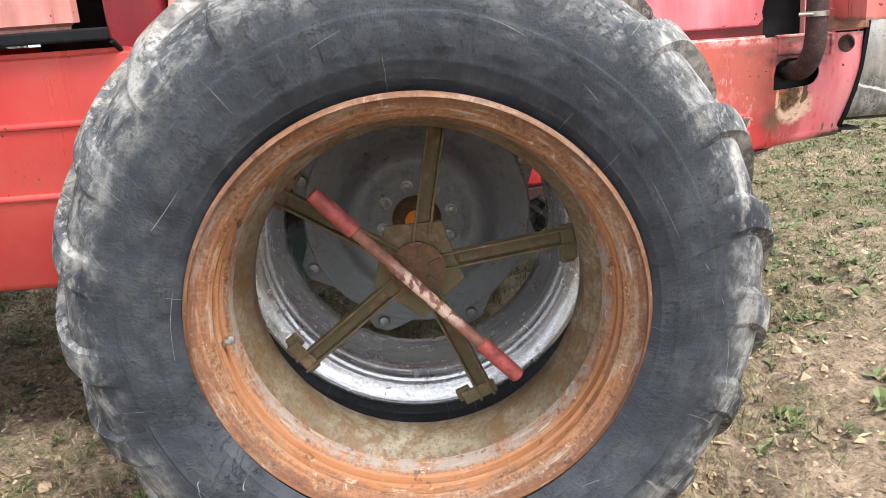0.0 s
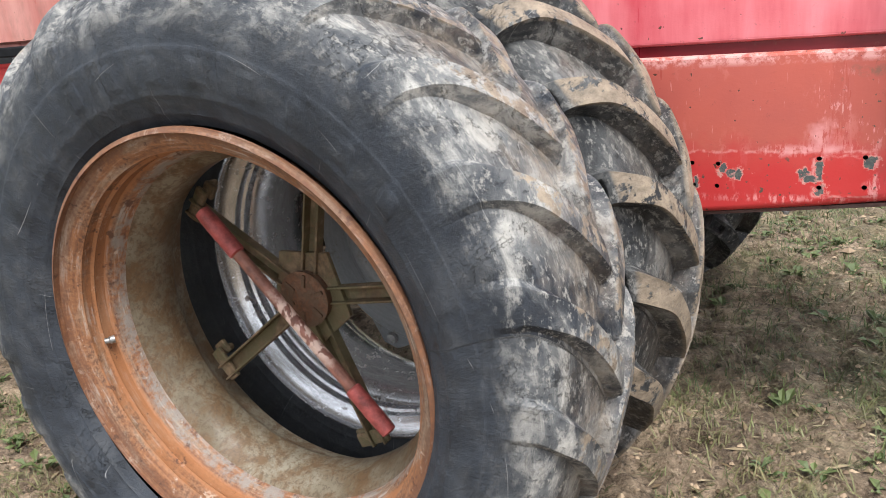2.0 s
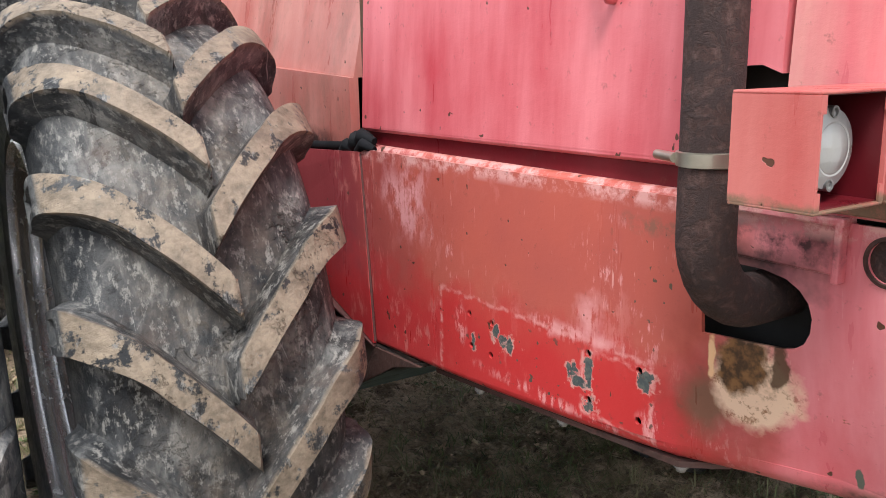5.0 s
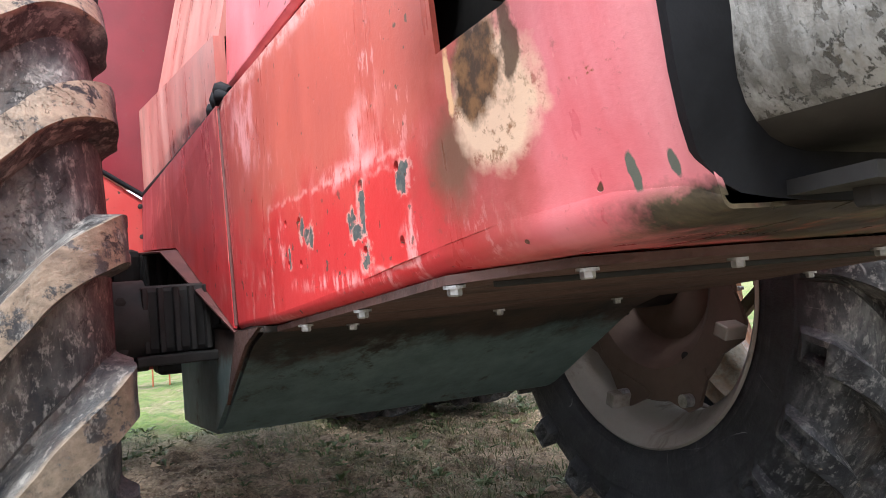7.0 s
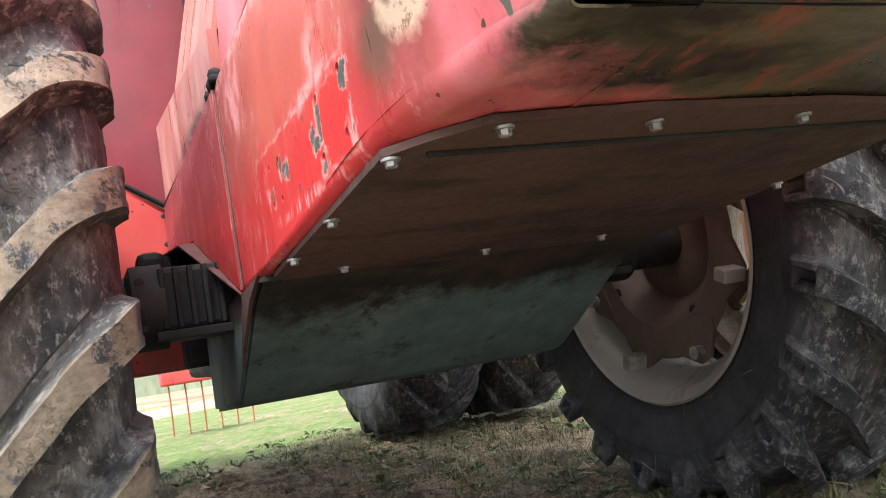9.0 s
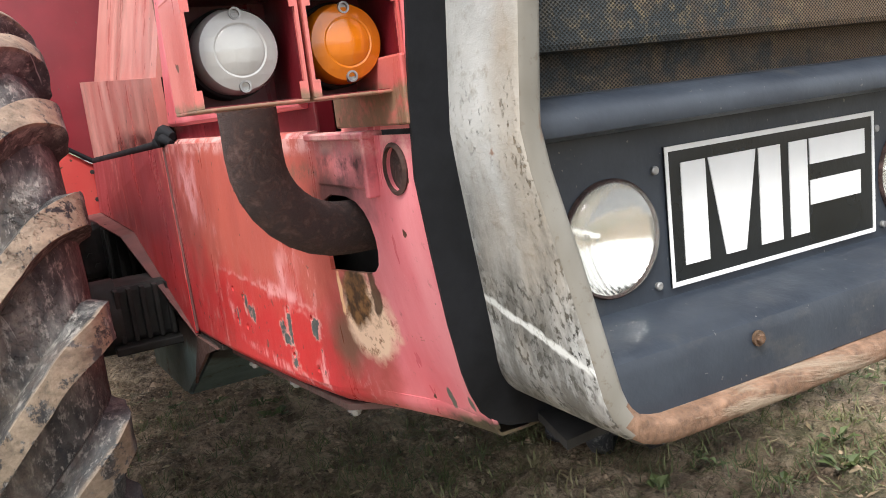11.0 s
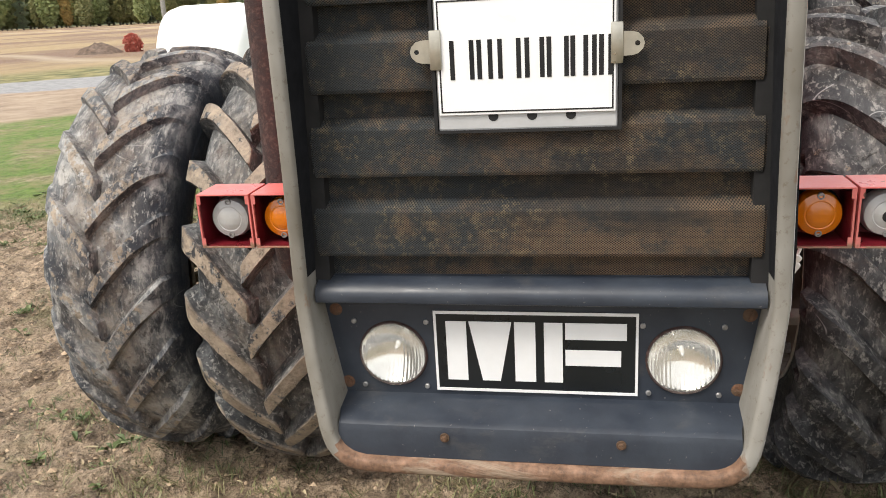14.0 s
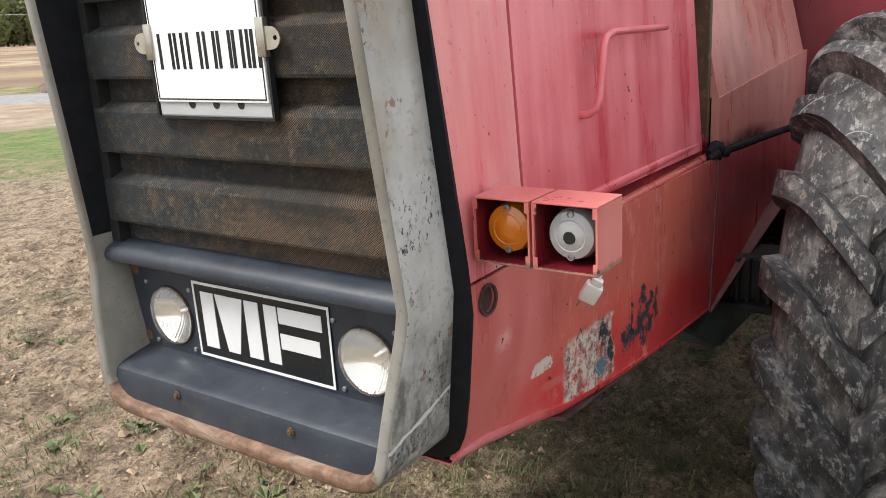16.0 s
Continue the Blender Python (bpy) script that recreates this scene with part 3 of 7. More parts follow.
def specked():
    """Grey paint with black lichen specks that gather in patches."""
    m = Mat("grey_surround", 0.42)
    cloud, fine = m.noise(7, 4, 0.6), m.noise(60, 5, 0.7)
    base = m.mix(m.ramp(cloud, 0.35, 0.65), (0.34, 0.345, 0.34), (0.52, 0.525, 0.52))
    low = m.ramp(m.axis(2), 0.95, 0.80, 0.0, 0.045)
    speck = m.op("MULTIPLY", m.ramp(m.op("ADD", m.noise(150, 5, 0.7, (1, 1, 0.6)), low), 0.578, 0.625), m.ramp(m.op("ADD", m.noise(9, 3, 0.5, loc=(0, 0, 4)), m.op("MULTIPLY", low, 2.0)), 0.50, 0.60))
    base = m.mix(speck, base, (0.045, 0.045, 0.043))
    base = m.mix(m.ramp(fine, 0.54, 0.70, 0, 0.6), base, (0.19, 0.17, 0.135))
    tan = m.noise(4, 4, 0.6, (1, 1, 0.5), (3, 0, 1))
    base = m.mix(m.ramp(tan, 0.54, 0.64, 0, 0.55), base, (0.27, 0.215, 0.15))
    grime = m.op("MULTIPLY", m.ramp(m.op("ADD", m.axis(2), m.ramp(m.noise(10, 5, 0.7), 0.3, 0.7, -0.05, 0.05)), 0.93, 0.86), m.ramp(m.noise(30, 6, 0.75, (1, 1, 0.4)), 0.40, 0.60, 0.15, 0.85))
    base = m.mix(grime, base, (0.085, 0.083, 0.075))
    tilt = m.op("SUBTRACT", m.axis(2), m.op("MULTIPLY", m.op("SUBTRACT", m.axis(0), 1.47), -0.30))
    bare = m.op("MULTIPLY", m.ramp(m.op("ABSOLUTE", m.op("SUBTRACT", m.op("ADD", tilt, m.ramp(m.noise(24, 3), 0.3, 0.7, -0.004, 0.004)), 0.812), 0), 0.0045, 0.002), m.ramp(m.axis(2), 0.74, 0.76))
    base = m.mix(bare, base, (0.66, 0.67, 0.66))
    edge = m.ramp(m.noise(22, 4, loc=(7, 0, 0)), 0.66, 0.69, 0, 0.8)
    base = m.mix(edge, base, (0.22, 0.12, 0.07))
    return m.done(base, m.op("SUBTRACT", fine, m.op("MULTIPLY", speck, 0.5)), 0.0015, m.ramp(cloud, 0.3, 0.7, 0.32, 0.55))


M_GROUND = soil_and_grass()
M_TYRE_OUT = rubber("worn_rubber", (0.016, 0.020, 0.027), 1.0, 0.035, 0.95, 3)
M_TYRE_IN = rubber("muddy_rubber", (0.012, 0.014, 0.017), 0.42, 0.11, 0.34, 11)
M_TYRE_DARK = rubber("dark_rubber", (0.013, 0.014, 0.017), 0.30, -0.05, 0.30, 5)
M_SIDE, M_SCORCH, M_STICKERED = red_paint("faded_red_side", "side"), red_paint("faded_red_scorched", "scorched"), red_paint("faded_red_stickered", "stickered")
M_DOOR, M_FRONT, M_REAR = red_paint("pink_red_door", "door"), red_paint("pale_pink_corner", "front"), red_paint("orange_red_cowl", "rear")
M_LAMPBOX, M_TANK, M_SHADED_RED = red_paint("lamp_box_red", "lamp"), red_paint("tank_red", "tank"), red_paint("shaded_red", "dark")
M_RUSTRIM = rim_metal("orange_rusty_rim", "rust")
mm = Mat("olive_grey_rim_well", 0.6)
c = mm.mix(mm.ramp(mm.noise(5, 5, 0.65), 0.38, 0.62), (0.13, 0.102, 0.064), (0.25, 0.225, 0.17))
c = mm.mix(mm.ramp(mm.noise(18, 6, 0.75, loc=(5, 0, 0), warp=0.5), 0.43, 0.56, 0, 0.85), c, (0.125, 0.070, 0.030))
c = mm.mix(mm.ramp(mm.noise(110, 5, 0.7), 0.50, 0.60, 0, 0.6), c, (0.085, 0.056, 0.033))
M_WELL = mm.done(c, mm.noise(90, 5), 0.0008, mm.ramp(mm.noise(13, 5), 0.3, 0.7, 0.4, 0.8))
M_SILVER = rim_metal("silver_rim", "silver")
M_DISC = rim_metal("grey_wheel_disc", "grey")
M_BROWNDISC = plain("brown_disc", (0.11, 0.075, 0.060), 0.65, 0, 0.4, 7)
M_TANRIM = rusty("tan_grey_rim", (0.17, 0.135, 0.105), (0.25, 0.23, 0.205), 0.58, 5)
M_OLIVE = rusty("olive_spoke", (0.165, 0.110, 0.060), (0.110, 0.092, 0.046), 0.5, 14)
M_HUBRUST = rusty("brown_rust", (0.16, 0.075, 0.038), (0.10, 0.06, 0.035), 0.5, 22)
mm = Mat("rusty_bar", 0.6)
c = mm.mix(mm.ramp(mm.noise(30, 5, 0.7), 0.38, 0.62), (0.16, 0.07, 0.05), (0.30, 0.13, 0.095))
c = mm.mix(mm.op("MULTIPLY", mm.near(0.015, -0.045, 0.075, 0.075, 0.3, 0.4, 20), mm.ramp(mm.noise(70, 4, 0.6, (1, 1, 0.6)), 0.46, 0.52)), c, (0.68, 0.50, 0.42))
M_BAR = mm.done(c, mm.noise(60, 4), 0.001)
M_GRIP = plain("red_grip", (0.48, 0.105, 0.095), 0.6, 0, 0.6, 40)
M_ORANGE = plain("orange_plastic", (0.95, 0.25, 0.01), 0.45, 0, 0.15, 20)
M_STEEL = plain("bolt_steel", (0.42, 0.42, 0.42), 0.45, 0.7, 0.5, 60)
M_EXHAUST = rusty("exhaust_rust", (0.075, 0.038, 0.033), (0.042, 0.025, 0.024), 0.5, 60, 0.9)
M_RAIL = specked()
M_RAILRUST = rusty("rusty_surround", (0.22, 0.125, 0.078), (0.29, 0.225, 0.165), 0.46, 16, 0.6, stretch=(1, 0.3, 1))
mm = Mat("worn_surround", 0.5)
c = mm.mix(mm.ramp(mm.noise(6, 4, 0.6, (1, 1, 0.5)), 0.38, 0.62), (0.15, 0.138, 0.115), (0.27, 0.262, 0.24))
c = mm.mix(mm.ramp(mm.noise(90, 5, 0.7), 0.58, 0.66, 0, 0.6), c, (0.13, 0.105, 0.08))
c = mm.mix(mm.ramp(mm.noise(18, 5, 0.7, (1, 1, 0.4), (3, 0, 0)), 0.60, 0.66, 0, 0.7), c, (0.17, 0.10, 0.06))
M_RAILFRONT = mm.done(c, mm.noise(80, 4), 0.0005)
M_SEAL = plain("black_rubber_seal", (0.012, 0.013, 0.016), 0.78, 0, 0.4, 25)
M_SEAL.node_tree.nodes["Principled BSDF"].inputs["Specular IOR Level"].default_value = 0.2
mm = Mat("navy_grey_paint", 0.4)
c = mm.mix(mm.ramp(mm.noise(11, 5, 0.6), 0.35, 0.65), (0.019, 0.025, 0.037), (0.034, 0.043, 0.058))
c = mm.mix(mm.ramp(mm.noise(150, 3, 0.6), 0.69, 0.72, 0, 0.6), c, (0.20, 0.19, 0.17))
c = mm.mix(mm.ramp(mm.noise(5, 6, 0.75, (1, 1, 2)), 0.56, 0.70, 0, 0.4), c, (0.10, 0.095, 0.088))
M_NAVY = mm.done(c, mm.noise(60, 4), 0.0006, mm.ramp(mm.noise(14, 5), 0.3, 0.7, 0.32, 0.55))
M_BLACK = plain("matt_black", (0.012, 0.012, 0.013), 0.8, 0, 0.4, 20)
M_DECAL = plain("black_decal", (0.010, 0.013, 0.016), 0.3, 0, 0.35, 18)
M_WHITE = plain("white_film", (0.78, 0.79, 0.80), 0.4, 0, 0.06, 12)
M_PLATE = plain("white_plate", (0.82, 0.83, 0.84), 0.35, 0, 0.03, 12)
M_PLATEGREY = plain("grey_plate_holder", (0.45, 0.46, 0.47), 0.45, 0, 0.1, 20)
M_CHROME = plain("zinc_clip", (0.55, 0.53, 0.46), 0.32, 0.85, 0.25, 30)
M_MESH = perforated("grille_mesh")
M_BELLY = rusty("brown_belly_plate", (0.055, 0.026, 0.022), (0.088, 0.044, 0.037), 0.5, 6, stretch=(1, 0.25, 1))
mm = Mat("teal_guard", 0.6)
c = mm.mix(mm.ramp(mm.noise(6, 6, 0.75), 0.35, 0.42), (0.035, 0.026, 0.024), mm.mix(mm.ramp(mm.noise(14, 5, 0.7), 0.35, 0.65), (0.080, 0.125, 0.130), (0.140, 0.200, 0.205)))
# brown-black above about 0.53, with an uneven edge
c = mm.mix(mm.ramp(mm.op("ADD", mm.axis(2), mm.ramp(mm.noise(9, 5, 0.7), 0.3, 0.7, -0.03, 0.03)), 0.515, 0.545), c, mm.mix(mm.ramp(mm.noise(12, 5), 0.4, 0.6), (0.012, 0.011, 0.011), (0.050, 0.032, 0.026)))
M_TEAL = mm.done(c, mm.noise(50, 5), 0.001)
M_CAST = plain("dark_casting", (0.017, 0.016, 0.016), 0.75, 0, 0.5, 25)
M_GRIME = plain("sooty_grime", (0.030, 0.027, 0.023), 0.75, 0, 0.6, 18)
M_LIP = plain("dull_red_lip", (0.15, 0.055, 0.052), 0.6, 0, 0.45, 14)
M_TINE = plain("dull_orange_tine", (0.42, 0.13, 0.06), 0.6, 0, 0.3, 20)
M_PLUG = plain("white_plug", (0.72, 0.71, 0.68), 0.45, 0, 0.08, 20)


def glassy(name, colour, rough, weight=0.0):
    m = Mat(name, rough)
    m.b.inputs["Coat Weight"].default_value = 0.8
    m.b.inputs["Transmission Weight"].default_value = weight
    m.b.inputs["IOR"].default_value = 1.45
    f = m.cells(90, (1, 1, 1), "F1", 0.2)
    return m.done(m.mix(m.ramp(m.noise(24, 4), 0.4, 0.7, 0, 0.3), colour, tuple(c * 0.6 for c in colour)), f, 0.0006)


M_AMBER = glassy("amber_lens", (0.62, 0.17, 0.006), 0.2)
M_CLEAR = glassy("clear_lens", (0.42, 0.42, 0.415), 0.2)


def lens_glass():
    """Thin dusty glass: mostly clear, with a little white haze and gloss."""
    m = Mat("fluted_lamp_glass", 0.05)
    m.done((0.9, 0.9, 0.9))
    clear, haze, gloss, one, two = [m.t.nodes.new("ShaderNode" + k) for k in ("BsdfTransparent", "BsdfDiffuse", "BsdfGlossy", "MixShader", "MixShader")]
    clear.inputs["Color"].default_value = (0.97, 0.97, 0.95, 1)
    haze.inputs["Color"].default_value = (0.80, 0.79, 0.75, 1)
    gloss.inputs["Roughness"].default_value = 0.08
    m.link(m.ramp(m.noise(60, 4), 0.35, 0.7, 0.09, 0.22), one.inputs[0])
    m.link(clear.outputs[0], one.inputs[1])
    m.link(haze.outputs[0], one.inputs[2])
    two.inputs[0].default_value = 0.05
    m.link(one.outputs[0], two.inputs[1])
    m.link(gloss.outputs[0], two.inputs[2])
    m.link(two.outputs[0], m.t.nodes["Material Output"].inputs["Surface"])
    return m.m


M_GLASS = lens_glass()
mm = Mat("lamp_reflector", 0.14, 1.0)
M_REFLECT = mm.done((0.93, 0.92, 0.89), mm.ramp(mm.cells(150, (0.0, 1, 0.05), "F1", 0.1), 0, 0.6), 0.0005)
mm = Mat("bright_white_wrap", 0.4)
M_BALE = mm.done((0.85, 0.86, 0.87), mm.noise(6, 4), 0.01)


# ---- mesh helpers ----
def part(name, bm, material, parent=None, label="", smooth=None):
    """Link a bmesh as one mesh object under a thing or a part. smooth: the angle in degrees below which edges are smooth."""
    me = bpy.data.meshes.new(name)
    bm.normal_update()
    if smooth is not None:
        for f in bm.faces:
            f.smooth = True
        for e in bm.edges:
            e.smooth = len(e.link_faces) == 2 and e.calc_face_angle(0) < radians(smooth)
    bm.to_mesh(me)
    bm.free()
    for m in material if isinstance(material, (list, tuple)) else [material]:
        me.materials.append(m)
    ob = new(name, me)
    if parent is not None:
        ob.parent = parent
    if label:
        ob["label"] = label
    return ob


def thing(name, label, category, at=(0, 0, 0), group="", kind=""):
    ob = new(name)
    ob.location = at
    ob.empty_display_size = 0.1
    return tagged(ob, label, category, group, kind)


def add_box(bm, lo, hi, bevel=0.0, turn=None, segs=2):
    """A box from corner to corner, with rounded edges."""
    c = [(a + b) / 2 for a, b in zip(lo, hi)]
    s = [abs(b - a) for a, b in zip(lo, hi)]
    m = Matrix.Translation(c) @ (turn if turn is not None else Matrix()) @ Matrix.Diagonal((*s, 1))
    vs = bmesh.ops.create_cube(bm, size=1, matrix=m)["verts"]
    if bevel:
        es = {e for v in vs for e in v.link_edges}
        bmesh.ops.bevel(bm, geom=list(es), offset=bevel, segments=segs, affect="EDGES", profile=0.5)
    return bm


def box(lo, hi, bevel=0.004, turn=None, segs=2):
    return add_box(bmesh.new(), lo, hi, bevel, turn, segs)


def add_lathe(bm, profile, axis="y", at=(0, 0, 0), n=96, close=False, cap=True):
    """Turn (radius, along) pairs round an axis."""
    rings = []
    for r, a in profile:
        ring = []
        for i in range(n):
            t = 2 * math.pi * i / n
            c, s = r * math.cos(t), r * math.sin(t)
            p = {"y": (c, a, s), "x": (a, c, s), "z": (c, s, a)}[axis]
            ring.append(bm.verts.new((p[0] + at[0], p[1] + at[1], p[2] + at[2])))
        rings.append(ring)
    pairs = list(zip(rings, rings[1:])) + ([(rings[-1], rings[0])] if close else [])
    for a, b in pairs:
        for i in range(n):
            j = (i + 1) % n
            bm.faces.new((a[i], a[j], b[j], b[i]))
    if cap and not close:
        for ring, r in ((rings[0], profile[0][0]), (rings[-1], profile[-1][0])):
            if r > 1e-6 and r < 0.16:
                bm.faces.new(ring)
    bmesh.ops.recalc_face_normals(bm, faces=bm.faces)
    return bm


def lathe(profile, axis="y", at=(0, 0, 0), n=96, close=False, cap=True):
    return add_lathe(bmesh.new(), profile, axis, at, n, close, cap)


def add_tube(bm, path, radius, n=16, cap=True):
    """A round tube along a list of points; radius may be a list."""
    pts = [Vector(p) for p in path]
    rs = radius if isinstance(radius, (list, tuple)) else [radius] * len(pts)
    rings, up = [], None
    for i, p in enumerate(pts):
        d = (pts[min(i + 1, len(pts) - 1)] - pts[max(i - 1, 0)]).normalized()
        if up is None:
            up = d.orthogonal().normalized()
        up = (up - d * up.dot(d)).normalized()
        side = d.cross(up)
        rings.append([bm.verts.new(p + rs[i] * (math.cos(2 * math.pi * k / n) * up + math.sin(2 * math.pi * k / n) * side)) for k in range(n)])
    for a, b in zip(rings, rings[1:]):
        for k in range(n):
            bm.faces.new((a[k], a[(k + 1) % n], b[(k + 1) % n], b[k]))
    if cap:
        bm.faces.new(rings[0])
        bm.faces.new(rings[-1])
    bmesh.ops.recalc_face_normals(bm, faces=bm.faces)
    return bm


def tube(path, radius, n=16, cap=True):
    return add_tube(bmesh.new(), path, radius, n, cap)


def arc(cx, cz, r, a0, a1, n=8):
    return [(cx + r * math.cos(radians(a0 + (a1 - a0) * i / n)), cz + r * math.sin(radians(a0 + (a1 - a0) * i / n))) for i in range(n + 1)]


def sheet(outer, holes, place, out, bevel=0.006, cuts=()):
    """A panel with holes: 2D outlines, placed in space by place(u, v), thickened against the direction out."""
    bm = bmesh.new()
    rim = set()
    for loop in [outer, *holes]:
        vs = [bm.verts.new((u, 0, v)) for u, v in loop]
        es = [bm.edges.new((a, b)) for a, b in zip(vs, vs[1:] + vs[:1])]
        if loop is outer:
            rim.update(vs)
    bmesh.ops.triangle_fill(bm, edges=bm.edges[:], use_beauty=True, use_dissolve=False)
    for point, normal in cuts:
        bmesh.ops.bisect_plane(bm, geom=bm.verts[:] + bm.edges[:] + bm.faces[:], plane_co=point, plane_no=normal)
    for v in bm.verts:
        v.co = place(v.co.x, v.co.z)
    bm.normal_update()
    if sum((f.normal.dot(Vector(out)) for f in bm.faces), 0.0) < 0:
        bmesh.ops.reverse_faces(bm, faces=bm.faces[:])
    front = bm.faces[:]
    new_geo = bmesh.ops.extrude_face_region(bm, geom=front)["geom"]
    for v in new_geo:
        if isinstance(v, bmesh.types.BMVert):
            v.co += Vector(out)
    bmesh.ops.delete(bm, geom=[], context="FACES")
    bmesh.ops.recalc_face_normals(bm, faces=bm.faces)
    if bevel:
        es = [e for e in bm.edges if len(e.link_faces) == 2 and e.calc_face_angle(0) > radians(60)]
        bmesh.ops.bevel(bm, geom=es, offset=bevel, segments=3, affect="EDGES", profile=0.5, clamp_overlap=True)
    return bm


def screw(name, at, r, parent, axis="y", sign=-1, label="", mat=None, h=0.008):
    """A hexagon bolt head with its washer."""
    bm = bmesh.new()
    add_lathe(bm, [(r * 1.5, 0), (r * 1.5, sign * 0.003), (r * 0.9, sign * 0.003)], axis, at, 20)
    add_lathe(bm, [(r, sign * 0.003), (r, sign * h), (r * 0.8, sign * (h + 0.0015)), (1e-4, sign * (h + 0.0015))], axis, at, 6)
    return part(name, bm, mat or M_STEEL, parent, label)

# ---- tyres and wheels ----
LUGS = 21


def smooth01(v, a, b):
    t = np.clip((v - a) / (b - a), 0, 1)
    return t * t * (3 - 2 * t)


def tyre_mesh(name, height, blunt, wear, phase, mirror, fine=1, bars=False, sag=0.0):
    """A lugged tyre round the y axis: a carcass profile with slanting lugs raised on it, in two staggered rows. The mesh lines follow the lugs' flanks.
    blunt: metres over which a lug's flank slopes; wear: how far old lugs are broken and uneven; mirror: 1 or -1 turns the slant; bars: raised blocks on the outer wall; sag: how far the bead sits below the tread's centre."""
    ctrl_y = np.array([-0.150, -0.163, -0.183, -0.190, -0.176, -0.150, -0.090, 0, 0.090, 0.150, 0.176, 0.190, 0.183, 0.163, 0.150])
    ctrl_r = np.array([0.392, 0.412, 0.470, 0.528, 0.586, 0.616, 0.634, 0.641, 0.634, 0.616, 0.586, 0.528, 0.470, 0.412, 0.392])
    if sag:      # a wider bead, for the big lip of the clamped-on rim
        ctrl_r[[0, -1]], ctrl_r[[1, -2]], ctrl_y[[0, 1]], ctrl_y[[-2, -1]] = 0.413, 0.427, (-0.148, -0.160), (0.160, 0.148)
    s = np.concatenate([[0], np.cumsum(np.hypot(np.diff(ctrl_y), np.diff(ctrl_r)))])
    mid = s[-1] / 2
    outward = np.concatenate([np.arange(0.0025, 0.034, 0.0035), np.arange(0.040, 0.186, 0.0095 / fine), np.arange(0.189, 0.262, 0.0036 / fine), np.arange(0.268, mid - 0.004, 0.008 / fine), [mid]])
    across = np.concatenate([-outward[::-1], [0], outward])
    ss = np.clip(across + mid, 0, s[-1])
    m = len(ss)

    def spline(c):
        d = np.gradient(c, s)
        k = np.clip(np.searchsorted(s, ss) - 1, 0, len(s) - 2)
        h = s[k + 1] - s[k]
        t = (ss - s[k]) / h
        return (2 * t**3 - 3 * t**2 + 1) * c[k] + (t**3 - 2 * t**2 + t) * h * d[k] + (-2 * t**3 + 3 * t**2) * c[k + 1] + (t**3 - t**2) * h * d[k + 1]
    py, pr = spline(ctrl_y), spline(ctrl_r)
    ty, tr = np.gradient(py, ss), np.gradient(pr, ss)
    ln = np.hypot(ty, tr)
    ny, nr = -tr / ln, ty / ln
    pitch, base_half = 2 * math.pi / LUGS, 0.0255
    step = pitch * 0.61 / 2                  # metres from a lug of one row to the next of the other

    def swept(a):
        v = np.clip(a / 0.185, -0.14, 1.4)
        inner = mirror * radians(16.5) * np.clip(1 - v, 0, None) ** 1.25
        return np.where(v >= 1, mirror * radians(2.0) * (1 - v), inner)

    def wider(a):
        return 0.0065 * smooth01(a, 0.12, 0.21)
    inside = [0.0, 0.008, 0.0140, 0.0158, 0.019] if fine > 1 else [0.0, 0.011, 0.019]
    flank = [base_half - 0.2 * blunt + blunt * 1.2 * k for k in ((-0.12, 0.0, 0.15, 0.5, 0.85, 1.0, 1.12) if fine > 1 else (-0.1, 0.0, 0.5, 1.0))]
    rest = list(np.linspace(flank[-1] + 0.003, step / 2 * 1.0, 4 if fine > 1 else 2))[:-1]
    half_row = inside + flank + rest
    row = np.array(sorted([-k for k in half_row if k > 0] + half_row))
    th = np.concatenate([k * pitch / 2 + row / 0.61 for k in range(2 * LUGS)])
    near = np.tile(row, 2 * LUGS)
    n = len(th)
    A, T = np.meshgrid(across, th)
    bulge = smooth01(np.abs(near), 0.004, 0.018) * (1 - smooth01(np.abs(near), 0.031, step / 2))
    T = T + phase + swept(np.abs(A)) + (np.sign(near) * bulge)[:, None] * wider(np.abs(A)) / 0.61
    rise, cap = np.zeros_like(A), np.zeros_like(A)
    jag = np.array([[noise.noise((math.cos(t) * 9, math.sin(t) * 9, a * 26 + phase)) for a in across[::2]] for t in T[::3, m // 2]])
    jag = np.repeat(np.repeat(jag, 3, 0)[:n], 2, 1)[:, :m]
    jag = (jag + np.roll(jag, 1, 0) + np.roll(jag, -1, 0)) / 3
    for side, shift in ((1, 0.0), (-1, 0.5)):
        a = A * side
        q = (T - phase - swept(a)) / pitch + shift
        idx = np.floor(q)
        off = (q - idx - 0.5) * pitch * 0.61  # metres round the tyre from the lug's middle
        lugvar = np.sin((idx % LUGS) * 12.9898 + side * 4.1 + phase) * 43758.5453
        lugvar = lugvar - np.floor(lugvar)
        half = base_half + wider(a)
        edge = 1 - np.clip((np.abs(off) - half + blunt * 0.2) / (blunt * 1.2), 0, 1)
        nose = np.clip((a + 0.017 - 0.008 * lugvar * wear) / (0.006 + blunt * 0.6), 0, 1)
        tail = 1 - smooth01(a, 0.205, 0.255) if wear > 0.2 else 1 - smooth01(a, 0.228, 0.252)
        low = np.minimum(edge, nose)
        h = low * tail * height * (1 - wear * 0.25 * lugvar) * (1 - min(1, wear * 2.6) * smooth01(a, 0.09, 0.20))
        h = h * (1 - 0.45 * smooth01(a, 0.18, 0.225))
        # the mould pocket at the lug's outer end
        pocket = (1 - smooth01(np.abs(off), 0.0140, 0.0158)) * (smooth01(a, 0.190, 0.194) - smooth01(a, 0.224, 0.228))
        h = h * (1 - min(1.0, max(0.0, 1.2 - wear * 4)) * pocket)
